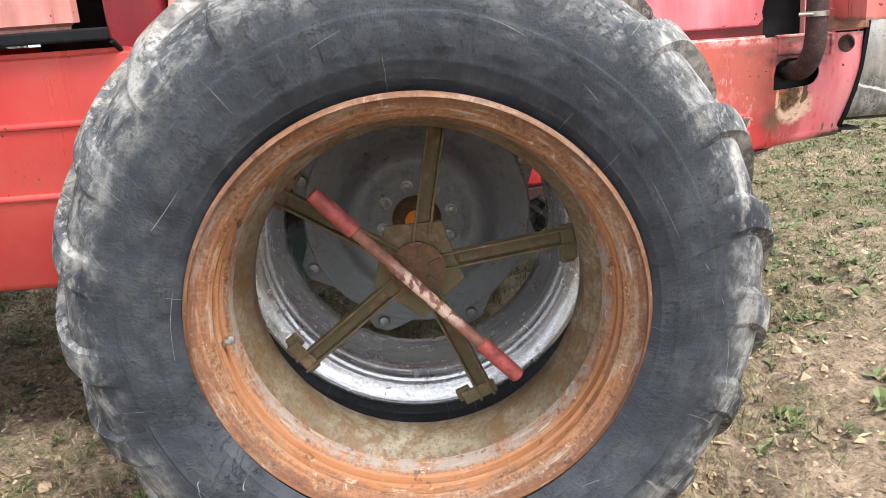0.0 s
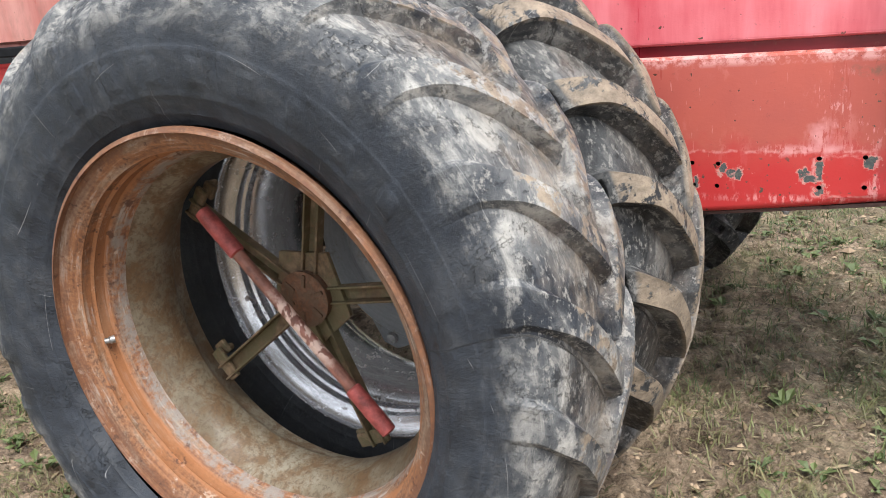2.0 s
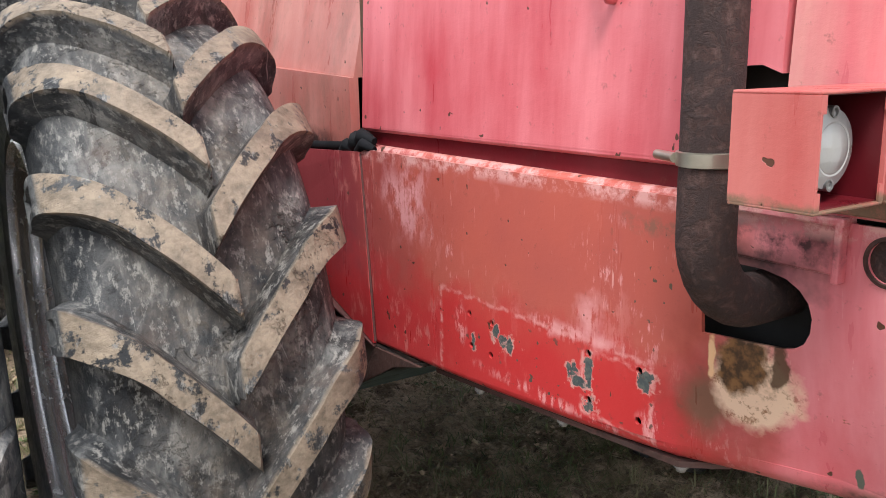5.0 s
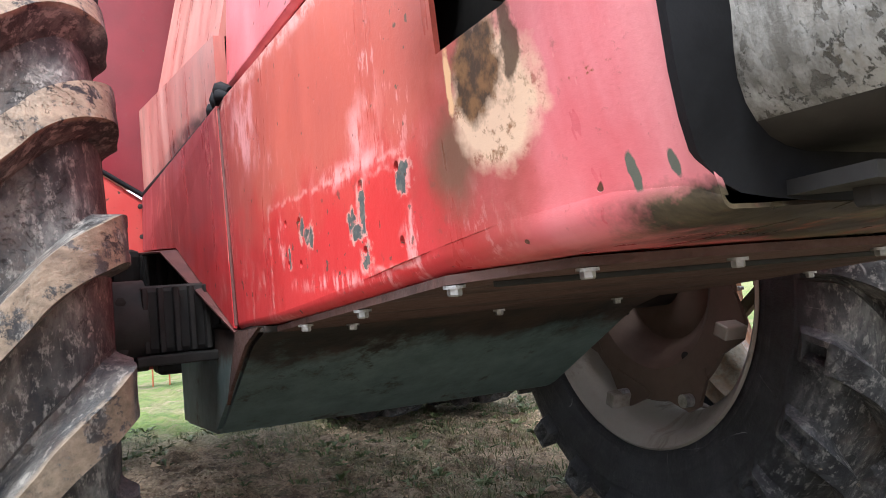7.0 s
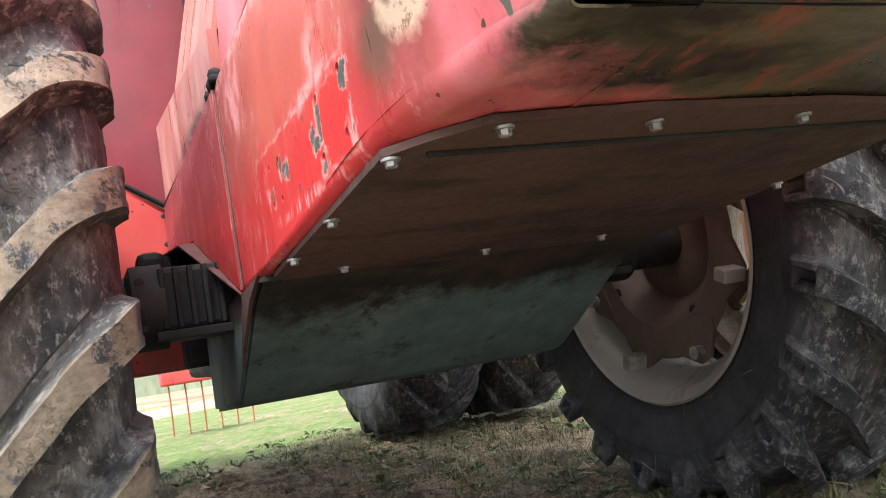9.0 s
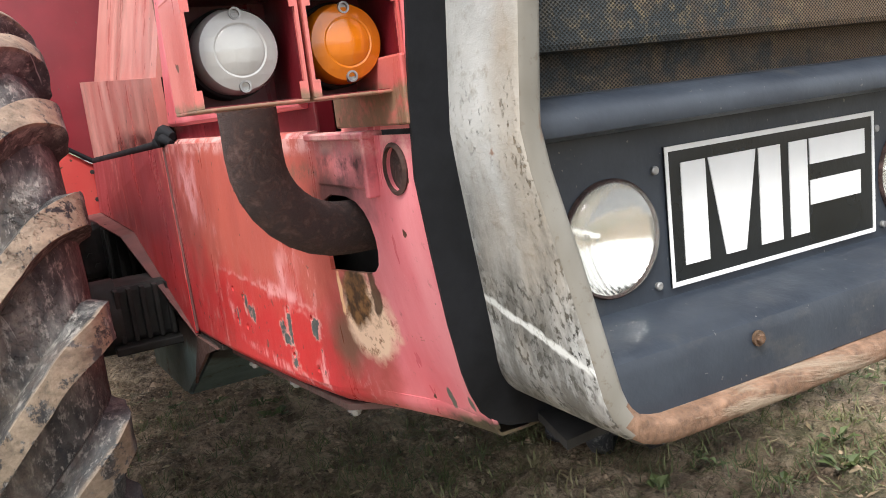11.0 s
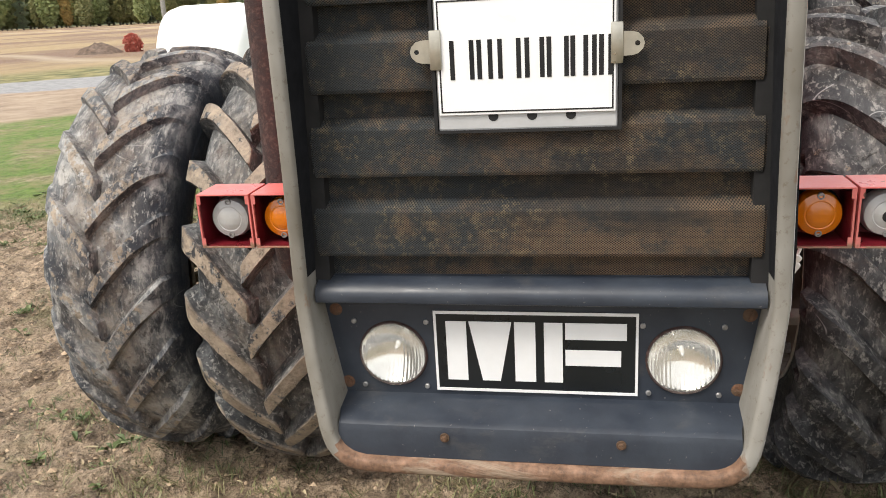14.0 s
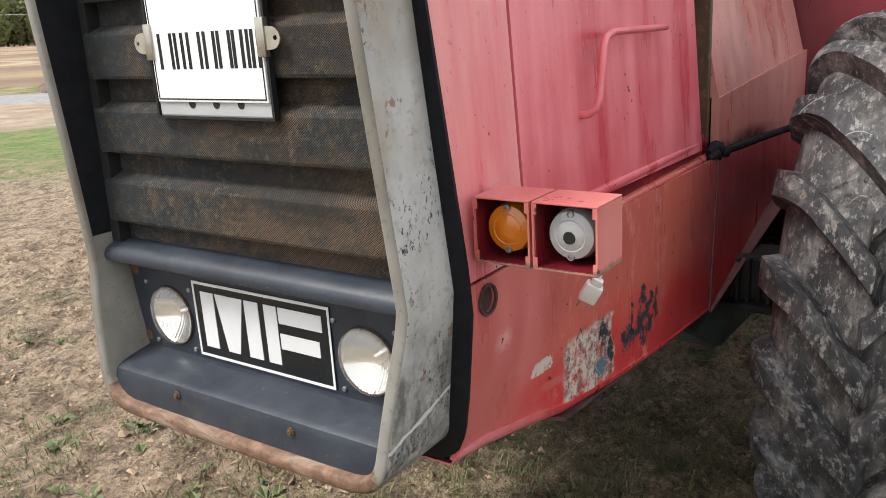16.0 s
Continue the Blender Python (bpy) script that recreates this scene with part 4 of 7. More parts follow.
        rise = np.maximum(rise, h)
        cap = np.maximum(cap, low * tail)
    rise = rise + jag * (0.0010 + 0.0040 * wear * smooth01(np.abs(A), 0.02, 0.10) * (1 - smooth01(np.abs(A), 0.20, 0.27)))
    rise = rise - 0.003 * wear * np.abs(jag) * (rise > 0.008)
    # moulded rings and raised blocks on the side wall
    for ring in (0.262, 0.322, 0.352):
        rise = rise + 0.0016 * np.exp(-((np.abs(A) - ring) / 0.0030) ** 2)
    if bars:
        for k in range(8):
            mid_t = radians(112 - 11.0 * k)
            d = np.abs((T - mid_t + math.pi) % (2 * math.pi) - math.pi) * 0.5
            rise = rise + 0.0016 * (1 - smooth01(d, 0.014, 0.017)) * (smooth01(-A, 0.272, 0.276) - smooth01(-A, 0.304, 0.308))
    raised = cap * (1 - smooth01(np.abs(A), 0.19 - 0.25 * wear, 0.22 - 0.15 * wear))
    R = pr[None, :] + nr[None, :] * rise
    Y = py[None, :] + ny[None, :] * rise
    X, Z = R * np.cos(T), R * np.sin(T) - sag * (1 - smooth01(R, 0.41, 0.58))
    # the tyre sits flat on the ground and bulges a little there
    floor_z = -(HUB[1] + 0.0225) + 0.004
    low = np.clip((floor_z + 0.05 - Z) / 0.05, 0, 1)
    Y = Y * (1 + 0.05 * low)
    Z = np.maximum(Z, floor_z - 0.012)
    verts = np.stack([X, Y, Z], -1).reshape(-1, 3)
    i = np.arange(n)[:, None] * m + np.arange(m - 1)[None, :]
    j = ((np.arange(n) + 1) % n)[:, None] * m + np.arange(m - 1)[None, :]
    quads = np.stack([i, i + 1, j + 1, j], -1).reshape(-1, 4)
    me = bpy.data.meshes.new(name)
    me.vertices.add(len(verts))
    me.vertices.foreach_set("co", verts.ravel().astype(np.float32))
    me.loops.add(quads.size)
    me.loops.foreach_set("vertex_index", quads.ravel().astype(np.int32))
    me.polygons.add(len(quads))
    me.polygons.foreach_set("loop_start", np.arange(0, quads.size, 4, dtype=np.int32))
    me.polygons.foreach_set("use_smooth", np.ones(len(quads), dtype=bool))
    lug = me.attributes.new("lug", "FLOAT", "POINT")
    lug.data.foreach_set("value", raised.ravel().astype(np.float32))
    wall = me.attributes.new("wall", "FLOAT", "POINT")
    wall.data.foreach_set("value", (np.clip(np.abs(A) / mid, 0, 1)).ravel().astype(np.float32))
    polar = me.attributes.new("polar", "FLOAT_VECTOR", "POINT")
    polar.data.foreach_set("vector", np.stack([A, T * 0.62, rise], -1).ravel().astype(np.float32))
    me.update(calc_edges=True)
    me.validate()
    me.set_sharp_from_angle(angle=radians(38))
    return me


def tyre(parent, material, *args, label="", **kw):
    me = tyre_mesh("tyre", *args, **kw)
    me.materials.append(material)
    ob = new("tyre", me)
    ob.parent = parent
    ob["label"] = label
    return ob


def rim_profile(half=0.165, bead=0.378, lip=0.408, well=0.338):
    """A drop-centre rim section, from one lip over the well to the other, with 5 mm of steel."""
    right = [(lip - 0.008, -half - 0.010), (lip, -half - 0.006), (lip, -half + 0.004), (bead + 0.014, -half + 0.010), (bead + 0.004, -half + 0.018), (bead - 0.004, -half + 0.024), (bead - 0.002, -half + 0.030), (bead - 0.003, -half + 0.046), (bead - 0.009, -half + 0.050), (bead - 0.006, -half + 0.055),
             (bead - 0.007, -half + 0.075), (bead - 0.018, -half + 0.084), (bead - 0.024, -half + 0.115), (bead - 0.030, -half + 0.125), (well + 0.01, -half + 0.145), (well, -half + 0.16)]
    outer = right + [(well, half - 0.10), (well + 0.012, half - 0.085), (bead - 0.006, half - 0.06), (bead, half - 0.04), (bead + 0.006, half - 0.02), (lip - 0.006, half - 0.008), (lip, half), (lip - 0.006, half + 0.005)]
    inner = [(r - 0.007, a) for r, a in reversed(outer[1:-1])]
    return outer + inner


def front_wheel(tractor, y, outward, name, label):
    ob = new(name)
    ob.location = (HUB[0], y, HUB[1])
    ob.rotation_euler = (0, -radians(NOSE_DOWN), 0)
    ob.parent = tractor
    ob["label"] = label
    return ob


def dual_wheel(tractor, y, o, detail):
    """The clamped-on outer wheel. o: -1 or 1, the side to which it faces."""
    w = front_wheel(tractor, y, o, "dual_wheel", "outer dual wheel with a worn grey tyre and an orange-rusted open rim")
    tyre(w, M_TYRE_OUT, 0.027, 0.009, 0.30, 0.213, -1, 2 if detail else 1, detail, 0.028, label="worn, cracked grey-black lug tyre caked with dry soil")
    s = Matrix.Scale(-o, 4, (0, 1, 0))
    bm = lathe(rim_profile(0.160, 0.386, 0.419), n=128, close=True)
    bm.transform(s)
    bmesh.ops.recalc_face_normals(bm, faces=bm.faces)
    for f in bm.faces:
        c = f.calc_center_median()
        if -o * c.y > -0.055:
            f.material_index = 1
    rim = part("rim", bm, [M_RUSTRIM, M_WELL], w, "orange-rusted steel rim with grey paint left inside", 40)
    rim.matrix_basis = pose(0, -o * 0.012, -0.0235, -o * 3.0, 0, 0)
    yb = -o * 0.110                 # plane of the spider
    hub = bmesh.new()
    add_lathe(hub, [(0.001, 0.016), (0.030, 0.016), (0.034, 0.010), (0.055, 0.010), (0.058, -0.012), (0.001, -0.012)], "y", (0, yb + o * 0.01, 0), 40)
    for k in range(6):
        rib = part("hub_rib", box((0.026, yb + o * 0.02 - 0.006, -0.004), (0.052, yb + o * 0.02 + 0.006, 0.004), 0.001), M_HUBRUST, w)
        rib.matrix_basis = Matrix.Rotation(-radians(60 * k + 20), 4, "Y")
    part("hub", hub, M_HUBRUST, w, "round rust-brown hub boss", 40)
    # a five-sided plate behind the boss
    star = [(0.100 * math.cos(radians(90 + 36 * k)) * (1.0 if k % 2 else 0.8), 0.115 * math.sin(radians(90 + 36 * k)) * (1.0 if k % 2 else 0.8)) for k in range(10)]
    part("centre_plate", sheet(star, [], lambda u, v: (u, yb + o * 0.004, v), (0, -o * 0.010, 0), 0.002), M_OLIVE, w, "star-shaped olive-brown plate")
    for k, ang in enumerate((77, 146, 216, 291.5, 6)):
        a = radians(ang)
        d, side = Vector((math.cos(a), 0, math.sin(a))), Vector((-math.sin(a), 0, math.cos(a)))
        bm = bmesh.new()
        # a U channel: two flanges and a web
        for lo, hi in (((0.045, -0.012, -0.018), (0.335, 0.012, -0.013)), ((0.045, -0.012, 0.013), (0.335, 0.012, 0.018)), ((0.045, 0.007, -0.013), (0.335, 0.012, 0.013))):
            add_box(bm, lo, hi, 0.0015)
        add_box(bm, (0.302, -0.006, -0.05), (0.332, 0.004, 0.026), 0.003)
        rot = Matrix((d.to_4d(), Vector((0, -o, 0, 0)), side.to_4d(), Vector((0, 0, 0, 1)))).transposed()
        rot[3][3] = 1
        for c in range(3):
            rot[3][c] = 0
        bm.transform(Matrix.Translation((0, yb, 0)) @ rot)
        bmesh.ops.recalc_face_normals(bm, faces=bm.faces)
        part("spoke", bm, M_OLIVE, w, "olive-brown channel-steel spoke")
        clip = bmesh.new()
        add_tube(clip, [(0.315, 0.012, -0.045), (0.330, 0.03, -0.045), (0.332, 0.055, -0.043)], 0.008, 8)
        add_box(clip, (0.298, 0.01, -0.062), (0.328, 0.022, -0.03), 0.003)
        clip.transform(Matrix.Translation((0, yb, 0)) @ rot)
        bmesh.ops.recalc_face_normals(clip, faces=clip.faces)
        part("clamp_hook", clip, M_OLIVE, w)
    # the tightening bar with its two grips
    a = radians(-49)
    d = Vector((math.cos(a), 0, math.sin(a)))
    yo = yb + o * 0.060
    base = Vector((0.0, yo, 0.0))
    off = Vector((-0.001, 0, -0.028))
    def P(k, dy=0.0):
        return base + off + d * k + Vector((0, dy, 0))
    bar = part("clamp_bar", tube([P(-0.20), P(-0.1), P(0.0), P(0.1), P(0.20)], 0.0125, 14), M_BAR, w, "bare rusty tightening bar with red grips")
    part("grip", tube([P(-0.288), P(-0.285), P(-0.25), P(-0.175), P(-0.172)], [0.010, 0.016, 0.0175, 0.017, 0.012], 16), M_GRIP, bar, "worn red rubber grip", 50)
    part("grip", tube([P(0.175), P(0.178), P(0.235), P(0.285), P(0.288)], [0.012, 0.0165, 0.017, 0.016, 0.010], 16), M_GRIP, bar, "worn red rubber grip", 50)
    stem = part("valve", lathe([(0.0105, 0), (0.0105, 0.012), (0.008, 0.014), (0.008, 0.026), (0.001, 0.027)], "y", (0, 0, 0), 14), M_STEEL, w, "grey valve stem", 50)
    stem.matrix_basis = pose(-0.356, -o * -0.085, -0.046, 0 if o > 0 else 180, 0, 0) @ pose(0, 0, 0, 0, 0, -35 * o) @ Matrix.Scale(0.75, 4)
    return w


def inner_wheel(tractor, y, o, detail):
    """The tractor's own front wheel: dished disc bolted to a drop-centre rim by lugs."""
    w = front_wheel(tractor, y, o, "front_wheel", "front drive wheel with a muddy lug tyre and a bare silver rim")
    tyre(w, M_TYRE_IN if o < 0 else M_TYRE_DARK, 0.052, 0.0085, 0.08, 0.015, -1, 2, label="deep-lugged black tyre with brown mud on the lugs")
    prof = rim_profile(0.165, 0.378, 0.408, 0.338)
    bm = lathe(prof, n=128, close=True)
    if o > 0:
        bm.transform(Matrix.Scale(-1, 4, (0, 1, 0)))
    bmesh.ops.recalc_face_normals(bm, faces=bm.faces)
    part("rim", bm, M_SILVER if o < 0 else M_TANRIM, w, "bare silver-grey drop-centre rim with rust specks" if o < 0 else "brown-grey drop-centre rim", 40)
    yd = o * -0.085                # the disc sits on the inner half
    # dished disc with scalloped edge between eight lugs
    bm = bmesh.new()
    add_lathe(bm, [(0.060, 0.026), (0.112, 0.026), (0.122, 0.030), (0.136, 0.040), (0.150, 0.044), (0.164, 0.041), (0.178, 0.030), (0.192, 0.010), (0.206, -0.010), (0.222, -0.020), (0.282, -0.026), (0.292, -0.024), (0.298, -0.030), (0.292, -0.034), (0.218, -0.030), (0.196, -0.014), (0.172, 0.022), (0.150, 0.034), (0.120, 0.018), (0.060, 0.018)], "y", (0, 0, 0), 96, True)
    if o < 0:
        bm.transform(Matrix.Scale(-1, 4, (0, 1, 0)))
    bm.transform(Matrix.Translation((0, yd, 0)))
    bmesh.ops.recalc_face_normals(bm, faces=bm.faces)
    disc = part("disc", bm, M_DISC if o < 0 else M_BROWNDISC, w, "dished grey wheel disc" if o < 0 else "brown dished wheel disc", 30)
    for k in range(8):
        a = radians(22.5 + 45 * k)
        d, side = Vector((math.cos(a), 0, math.sin(a))), Vector((-math.sin(a), 0, math.cos(a)))
        bm = bmesh.new()
        out = [(0.262, -0.085), (0.285, -0.075), (0.318, -0.038), (0.334, -0.02), (0.334, 0.02), (0.318, 0.038), (0.285, 0.075), (0.262, 0.085)]
        vs = [bm.verts.new(Vector((0, yd + o * -0.036, 0)) + d * r + side * t) for r, t in out]
        bm.faces.new(vs)
        ext = bmesh.ops.extrude_face_region(bm, geom=bm.faces[:])["geom"]
        for q in ext:
            if isinstance(q, bmesh.types.BMVert):
                q.co.y += o * 0.009
        bmesh.ops.recalc_face_normals(bm, faces=bm.faces)
        part("lug_plate", bm, M_DISC if o < 0 else M_BROWNDISC, w)
        bm = bmesh.new()
        add_lathe(bm, [(0.001, o * 0.018), (0.013, o * 0.015), (0.016, o * 0.006), (0.016, -o * 0.03)], "y", (0.310 * math.cos(a), yd - o * 0.03, 0.310 * math.sin(a)), 16)
        part("lug_nut", bm, M_STEEL, w, "", 40)
        if k % 2 == 0:
            continue
        bm = bmesh.new()
        add_box(bm, (-0.022, -0.03, -0.016), (0.016, 0.03, 0.016), 0.004)
        bm.transform(Matrix.Translation((0.322 * math.cos(a), yd - o * 0.06, 0.322 * math.sin(a))) @ Matrix.Rotation(-a, 4, "Y"))
        part("rim_bracket", bm, M_OLIVE if o < 0 else M_TANRIM, w)
    for k in range(8):
        a = radians(11 + 45 * k)
        bm = bmesh.new()
        at = (0.090 * math.cos(a), yd + o * 0.028, 0.090 * math.sin(a))
        add_lathe(bm, [(0.016, 0), (0.016, o * 0.004), (0.012, o * 0.005)], "y", at, 18)
        add_lathe(bm, [(0.0105, o * 0.004), (0.0105, o * 0.014), (0.001, o * 0.016)], "y", at, 6)
        part("wheel_bolt", bm, M_STEEL if o < 0 else M_CAST, w)
    hub = part("hub", lathe([(0.001, o * 0.050), (0.050, o * 0.048), (0.060, o * 0.040), (0.064, o * 0.020), (0.064, -o * 0.10), (0.064, -o * 0.12), (0.085, -o * 0.13), (0.085, -o * 0.19)], "y", (0, yd, 0), 40), [M_HUBRUST if o < 0 else M_CAST, M_CAST], w, "rusty hub end" if o < 0 else "dark hub end", 40)
    for f in hub.data.polygons:
        f.material_index = 1 if -o * (f.center.y - yd) > 0.10 else 0
    part("hub_cap", lathe([(0.001, o * 0.054), (0.006, o * 0.055), (0.024, o * 0.054), (0.030, o * 0.050), (0.030, o * 0.044)], "y", (0, yd, 0), 32), M_ORANGE, w, "bright orange plastic cap", 40)
    for k in range(4):
        a = radians(30 + 90 * k)
        bm = lathe([(0.012, 0), (0.012, o * 0.003), (0.001, o * 0.0035)], "y", (0.215 * math.cos(a), yd - o * 0.0285, 0.215 * math.sin(a)), 16)
        part("disc_hole", bm, M_BLACK, w)
    return w


tractor = thing("tractor", "old red farm tractor with dual front wheels on bare soil", "tractor", (0, 0, 0))
tractor.matrix_basis = STAND
dual_wheel(tractor, 1.66, -1, True)
inner_wheel(tractor, 2.112, -1, True)
inner_wheel(tractor, 2 * YC - 2.112, 1, True)
dual_wheel(tractor, 2 * YC - 1.66, 1, False)

def rear_wheel(y):
    w = new("rear_wheel")
    w.location, w.rotation_euler = (-2.62, y, 0.815), (0, -radians(NOSE_DOWN), 0)
    w.parent = tractor
    w["label"] = "large rear wheel with a dark lug tyre"
    ob = tyre(w, M_TYRE_DARK, 0.040, 0.010, 0.3, 0.4, -1, label="dark rear lug tyre")
    ob.scale = (1.36, 1.36, 1.36)
    bm = lathe([(r * 1.36, a * 1.36) for r, a in rim_profile()], n=64, close=True)
    part("rim", bm, M_SILVER, w, "silver rim", 40)
    part("disc", lathe([(0.05, -0.02), (0.48, -0.02), (0.48, 0.0), (0.05, 0.0)], "y", (0, 0, 0), 48, True), M_DISC, w)


for yy in (2.02, 2 * YC - 2.02, 2 * YC - 1.46):
    rear_wheel(yy)

# ---- the tractor's body ----
SIDE_Y = 0.38      # half the body's width


def both(fn):
    for side in (-1, 1):
        fn(side)


# the lower edge along the side: x, bottom, radius of the curl
LOWER = [(0.42, 0.584, 0.012), (0.66, 0.598, 0.012), (0.80, 0.608, 0.014), (1.00, 0.624, 0.018), (1.16, 0.639, 0.022), (1.25, 0.647, 0.028), (1.35, 0.653, 0.030), (1.405, 0.657, 0.022), (1.428, 0.662, 0.008)]


# lower side panels, with the hole for the exhaust on one side
def inset(x, z):
    """How far the side bends in towards the front lower corner."""
    return smooth01(x, 1.10, 1.45) * (0.004 + 0.57 * max(0.0, 0.90 - z) ** 1.5) - 0.003 - 0.018 * max(0.0, 1.10 - x)


GRID = [((x, 0, 0), (1, 0, 0)) for x in np.arange(0.95, 1.46, 0.05)] + [((0, 0, z), (0, 0, 1)) for z in np.arange(0.66, 0.92, 0.03)]


def tuck(s, x):
    """The far side is drawn in a centimetre further towards the nose."""
    return 0.011 * smooth01(x, 0.5, 1.3) if s > 0 else 0.0


def lower_side(s):
    y = YC + s * SIDE_Y
    outer = [(0.385, 0.967), (0.42, 0.606)] + [(x, zb + r) for x, zb, r in LOWER] + [(1.430, 0.70), (1.438, 0.76), (1.446, 0.82), (1.451, 0.90), (1.453, 0.967)]
    round_hole = arc(1.405, 0.936, 0.021, 0, 345, 22)
    holes = [round_hole]
    if s < 0:
        holes.append([(1.199, 0.815), (1.296, 0.822), (1.312, 0.826), (1.323, 0.834), (1.330, 0.848), (1.332, 0.864), (1.328, 0.879), (1.318, 0.891), (1.302, 0.900), (1.275, 0.905), (1.235, 0.905), (1.215, 0.899), (1.203, 0.886), (1.198, 0.86)])
        for hx, hz in ((1.108, 0.740), (1.018, 0.671), (1.109, 0.673), (1.016, 0.737), (0.800, 0.724), (0.798, 0.671), (0.741, 0.726), (0.745, 0.673)):
            holes.append(arc(hx, hz, 0.0055, 0, 330, 12))
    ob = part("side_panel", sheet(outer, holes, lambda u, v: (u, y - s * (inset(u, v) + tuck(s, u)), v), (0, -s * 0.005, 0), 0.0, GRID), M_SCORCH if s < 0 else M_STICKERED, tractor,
              "lower side panel in faded orange-red and pink, scratched and scorched under the exhaust" if s < 0 else "lower side panel in faded orange-red with a torn sticker", 30)
    # the sheet curls under into the belly
    bm = bmesh.new()
    rows = []
    for x, zb, r in LOWER:
        y0 = y - s * (inset(x, zb + r) + tuck(s, x))
        pts = [(y0, zb + r)] + [(y0 - s * (r - r * math.cos(radians(t))), zb + r - r * math.sin(radians(t))) for t in (15, 30, 45, 60, 75, 90)] + [(y0 - s * (r + 0.02), zb), (YC + s * (0.20 if x > 1.2 else min(0.33, abs(y0 - YC) - r - 0.025)), zb + 0.002)]
        rows.append([bm.verts.new((x, yy, zz)) for yy, zz in pts])
    for p, q in zip(rows, rows[1:]):
        for k in range(len(p) - 1):
            bm.faces.new((p[k], p[k + 1], q[k + 1], q[k]))
    bm.normal_update()
    bmesh.ops.solidify(bm, geom=bm.faces[:], thickness=0.003)
    bmesh.ops.recalc_face_normals(bm, faces=bm.faces)
    part("rolled_edge", bm, M_SCORCH if s < 0 else M_SIDE, tractor, "", 40)
    part("hole_cap", lathe([(0.021, 0.0), (0.021, -s * 0.004), (0.0005, -s * 0.005)], "y", (1.405, y - s * (0.005 + tuck(s, 1.405)), 0.936), 24), M_EXHAUST, tractor, "brown cap sunk in a round hole", 40)
    part("hole_rim", lathe([(0.0205, 0.002), (0.0235, 0.003), (0.0245, 0), (0.0205, -0.002)], "y", (1.405, y + s * (0.001 - tuck(s, 1.405)), 0.936), 28, True), M_BELLY, tractor, "", 40)
    # raised fold over the top edge
    bm = tube([(0.37, y - s * 0.012, 0.962), (1.17 if s < 0 else 1.27, y - s * (0.012 + tuck(s, 1.27)), 0.962)], 0.0125, 10)
    part("top_fold", bm, M_SCORCH if s < 0 else M_SIDE, tractor, "", 60)
    # the panel behind the fold: two facets, cut off at a slant, with a lip turned out along the lower edge
    def V(x, out, z):
        return (x, YC + s * out, z)
    a, b, c, d, e = V(0.388, 0.395, 0.962), V(0.424, 0.397, 0.588), V(-0.07, 0.414, 0.757), V(-0.505, 0.440, 0.783), V(-0.505, 0.434, 0.924)
    bm = bmesh.new()
    va = [bm.verts.new(q) for q in (a, b, c, d, e)]
    bm.faces.new((va[0], va[1], va[2]))
    bm.faces.new((va[0], va[2], va[3], va[4]))
    bm.normal_update()
    bmesh.ops.solidify(bm, geom=bm.faces[:], thickness=0.006)
    bmesh.ops.recalc_face_normals(bm, faces=bm.faces)
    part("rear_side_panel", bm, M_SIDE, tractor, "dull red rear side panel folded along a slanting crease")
    bm = bmesh.new()
    inner_edge = [bm.verts.new((x, y, z - 0.003)) for x, y, z in (b, c, d)]
    outer_edge = [bm.verts.new((x, y + s * w, z - 0.006)) for (x, y, z), w in zip((b, c, d), (0.006, 0.040, 0.052))]
    for k in range(2):
        bm.faces.new((inner_edge[k], inner_edge[k + 1], outer_edge[k + 1], outer_edge[k]))
    bm.normal_update()
    bmesh.ops.solidify(bm, geom=bm.faces[:], thickness=0.004)
    bmesh.ops.recalc_face_normals(bm, faces=bm.faces)
    part("flange", bm, M_LIP, tractor, "worn pinkish-brown lip along the slanting edge")
    part("panel_seam", tube([V(0.387, 0.3965, 0.958), V(0.405, 0.3975, 0.77), V(0.423, 0.3985, 0.592)], 0.0035, 8), M_LIP, tractor, "", 60)
    for bz in (0.90, 0.82):
        part("edge_bolt", lathe([(0.007, 0), (0.007, 0.006), (0.0005, 0.007)], "x", (-0.503, YC + s * 0.446, bz), 6), M_CAST, tractor)


both(lower_side)
# upper hood: doors, front corners and the cowl behind them, leaning in a little towards the top
def lean(s, deep):
    return lambda u, v: (u, YC + s * (SIDE_Y - deep - tuck(s, u) - 0.055 * (v - 1.0)), v)


TOP = 1.66


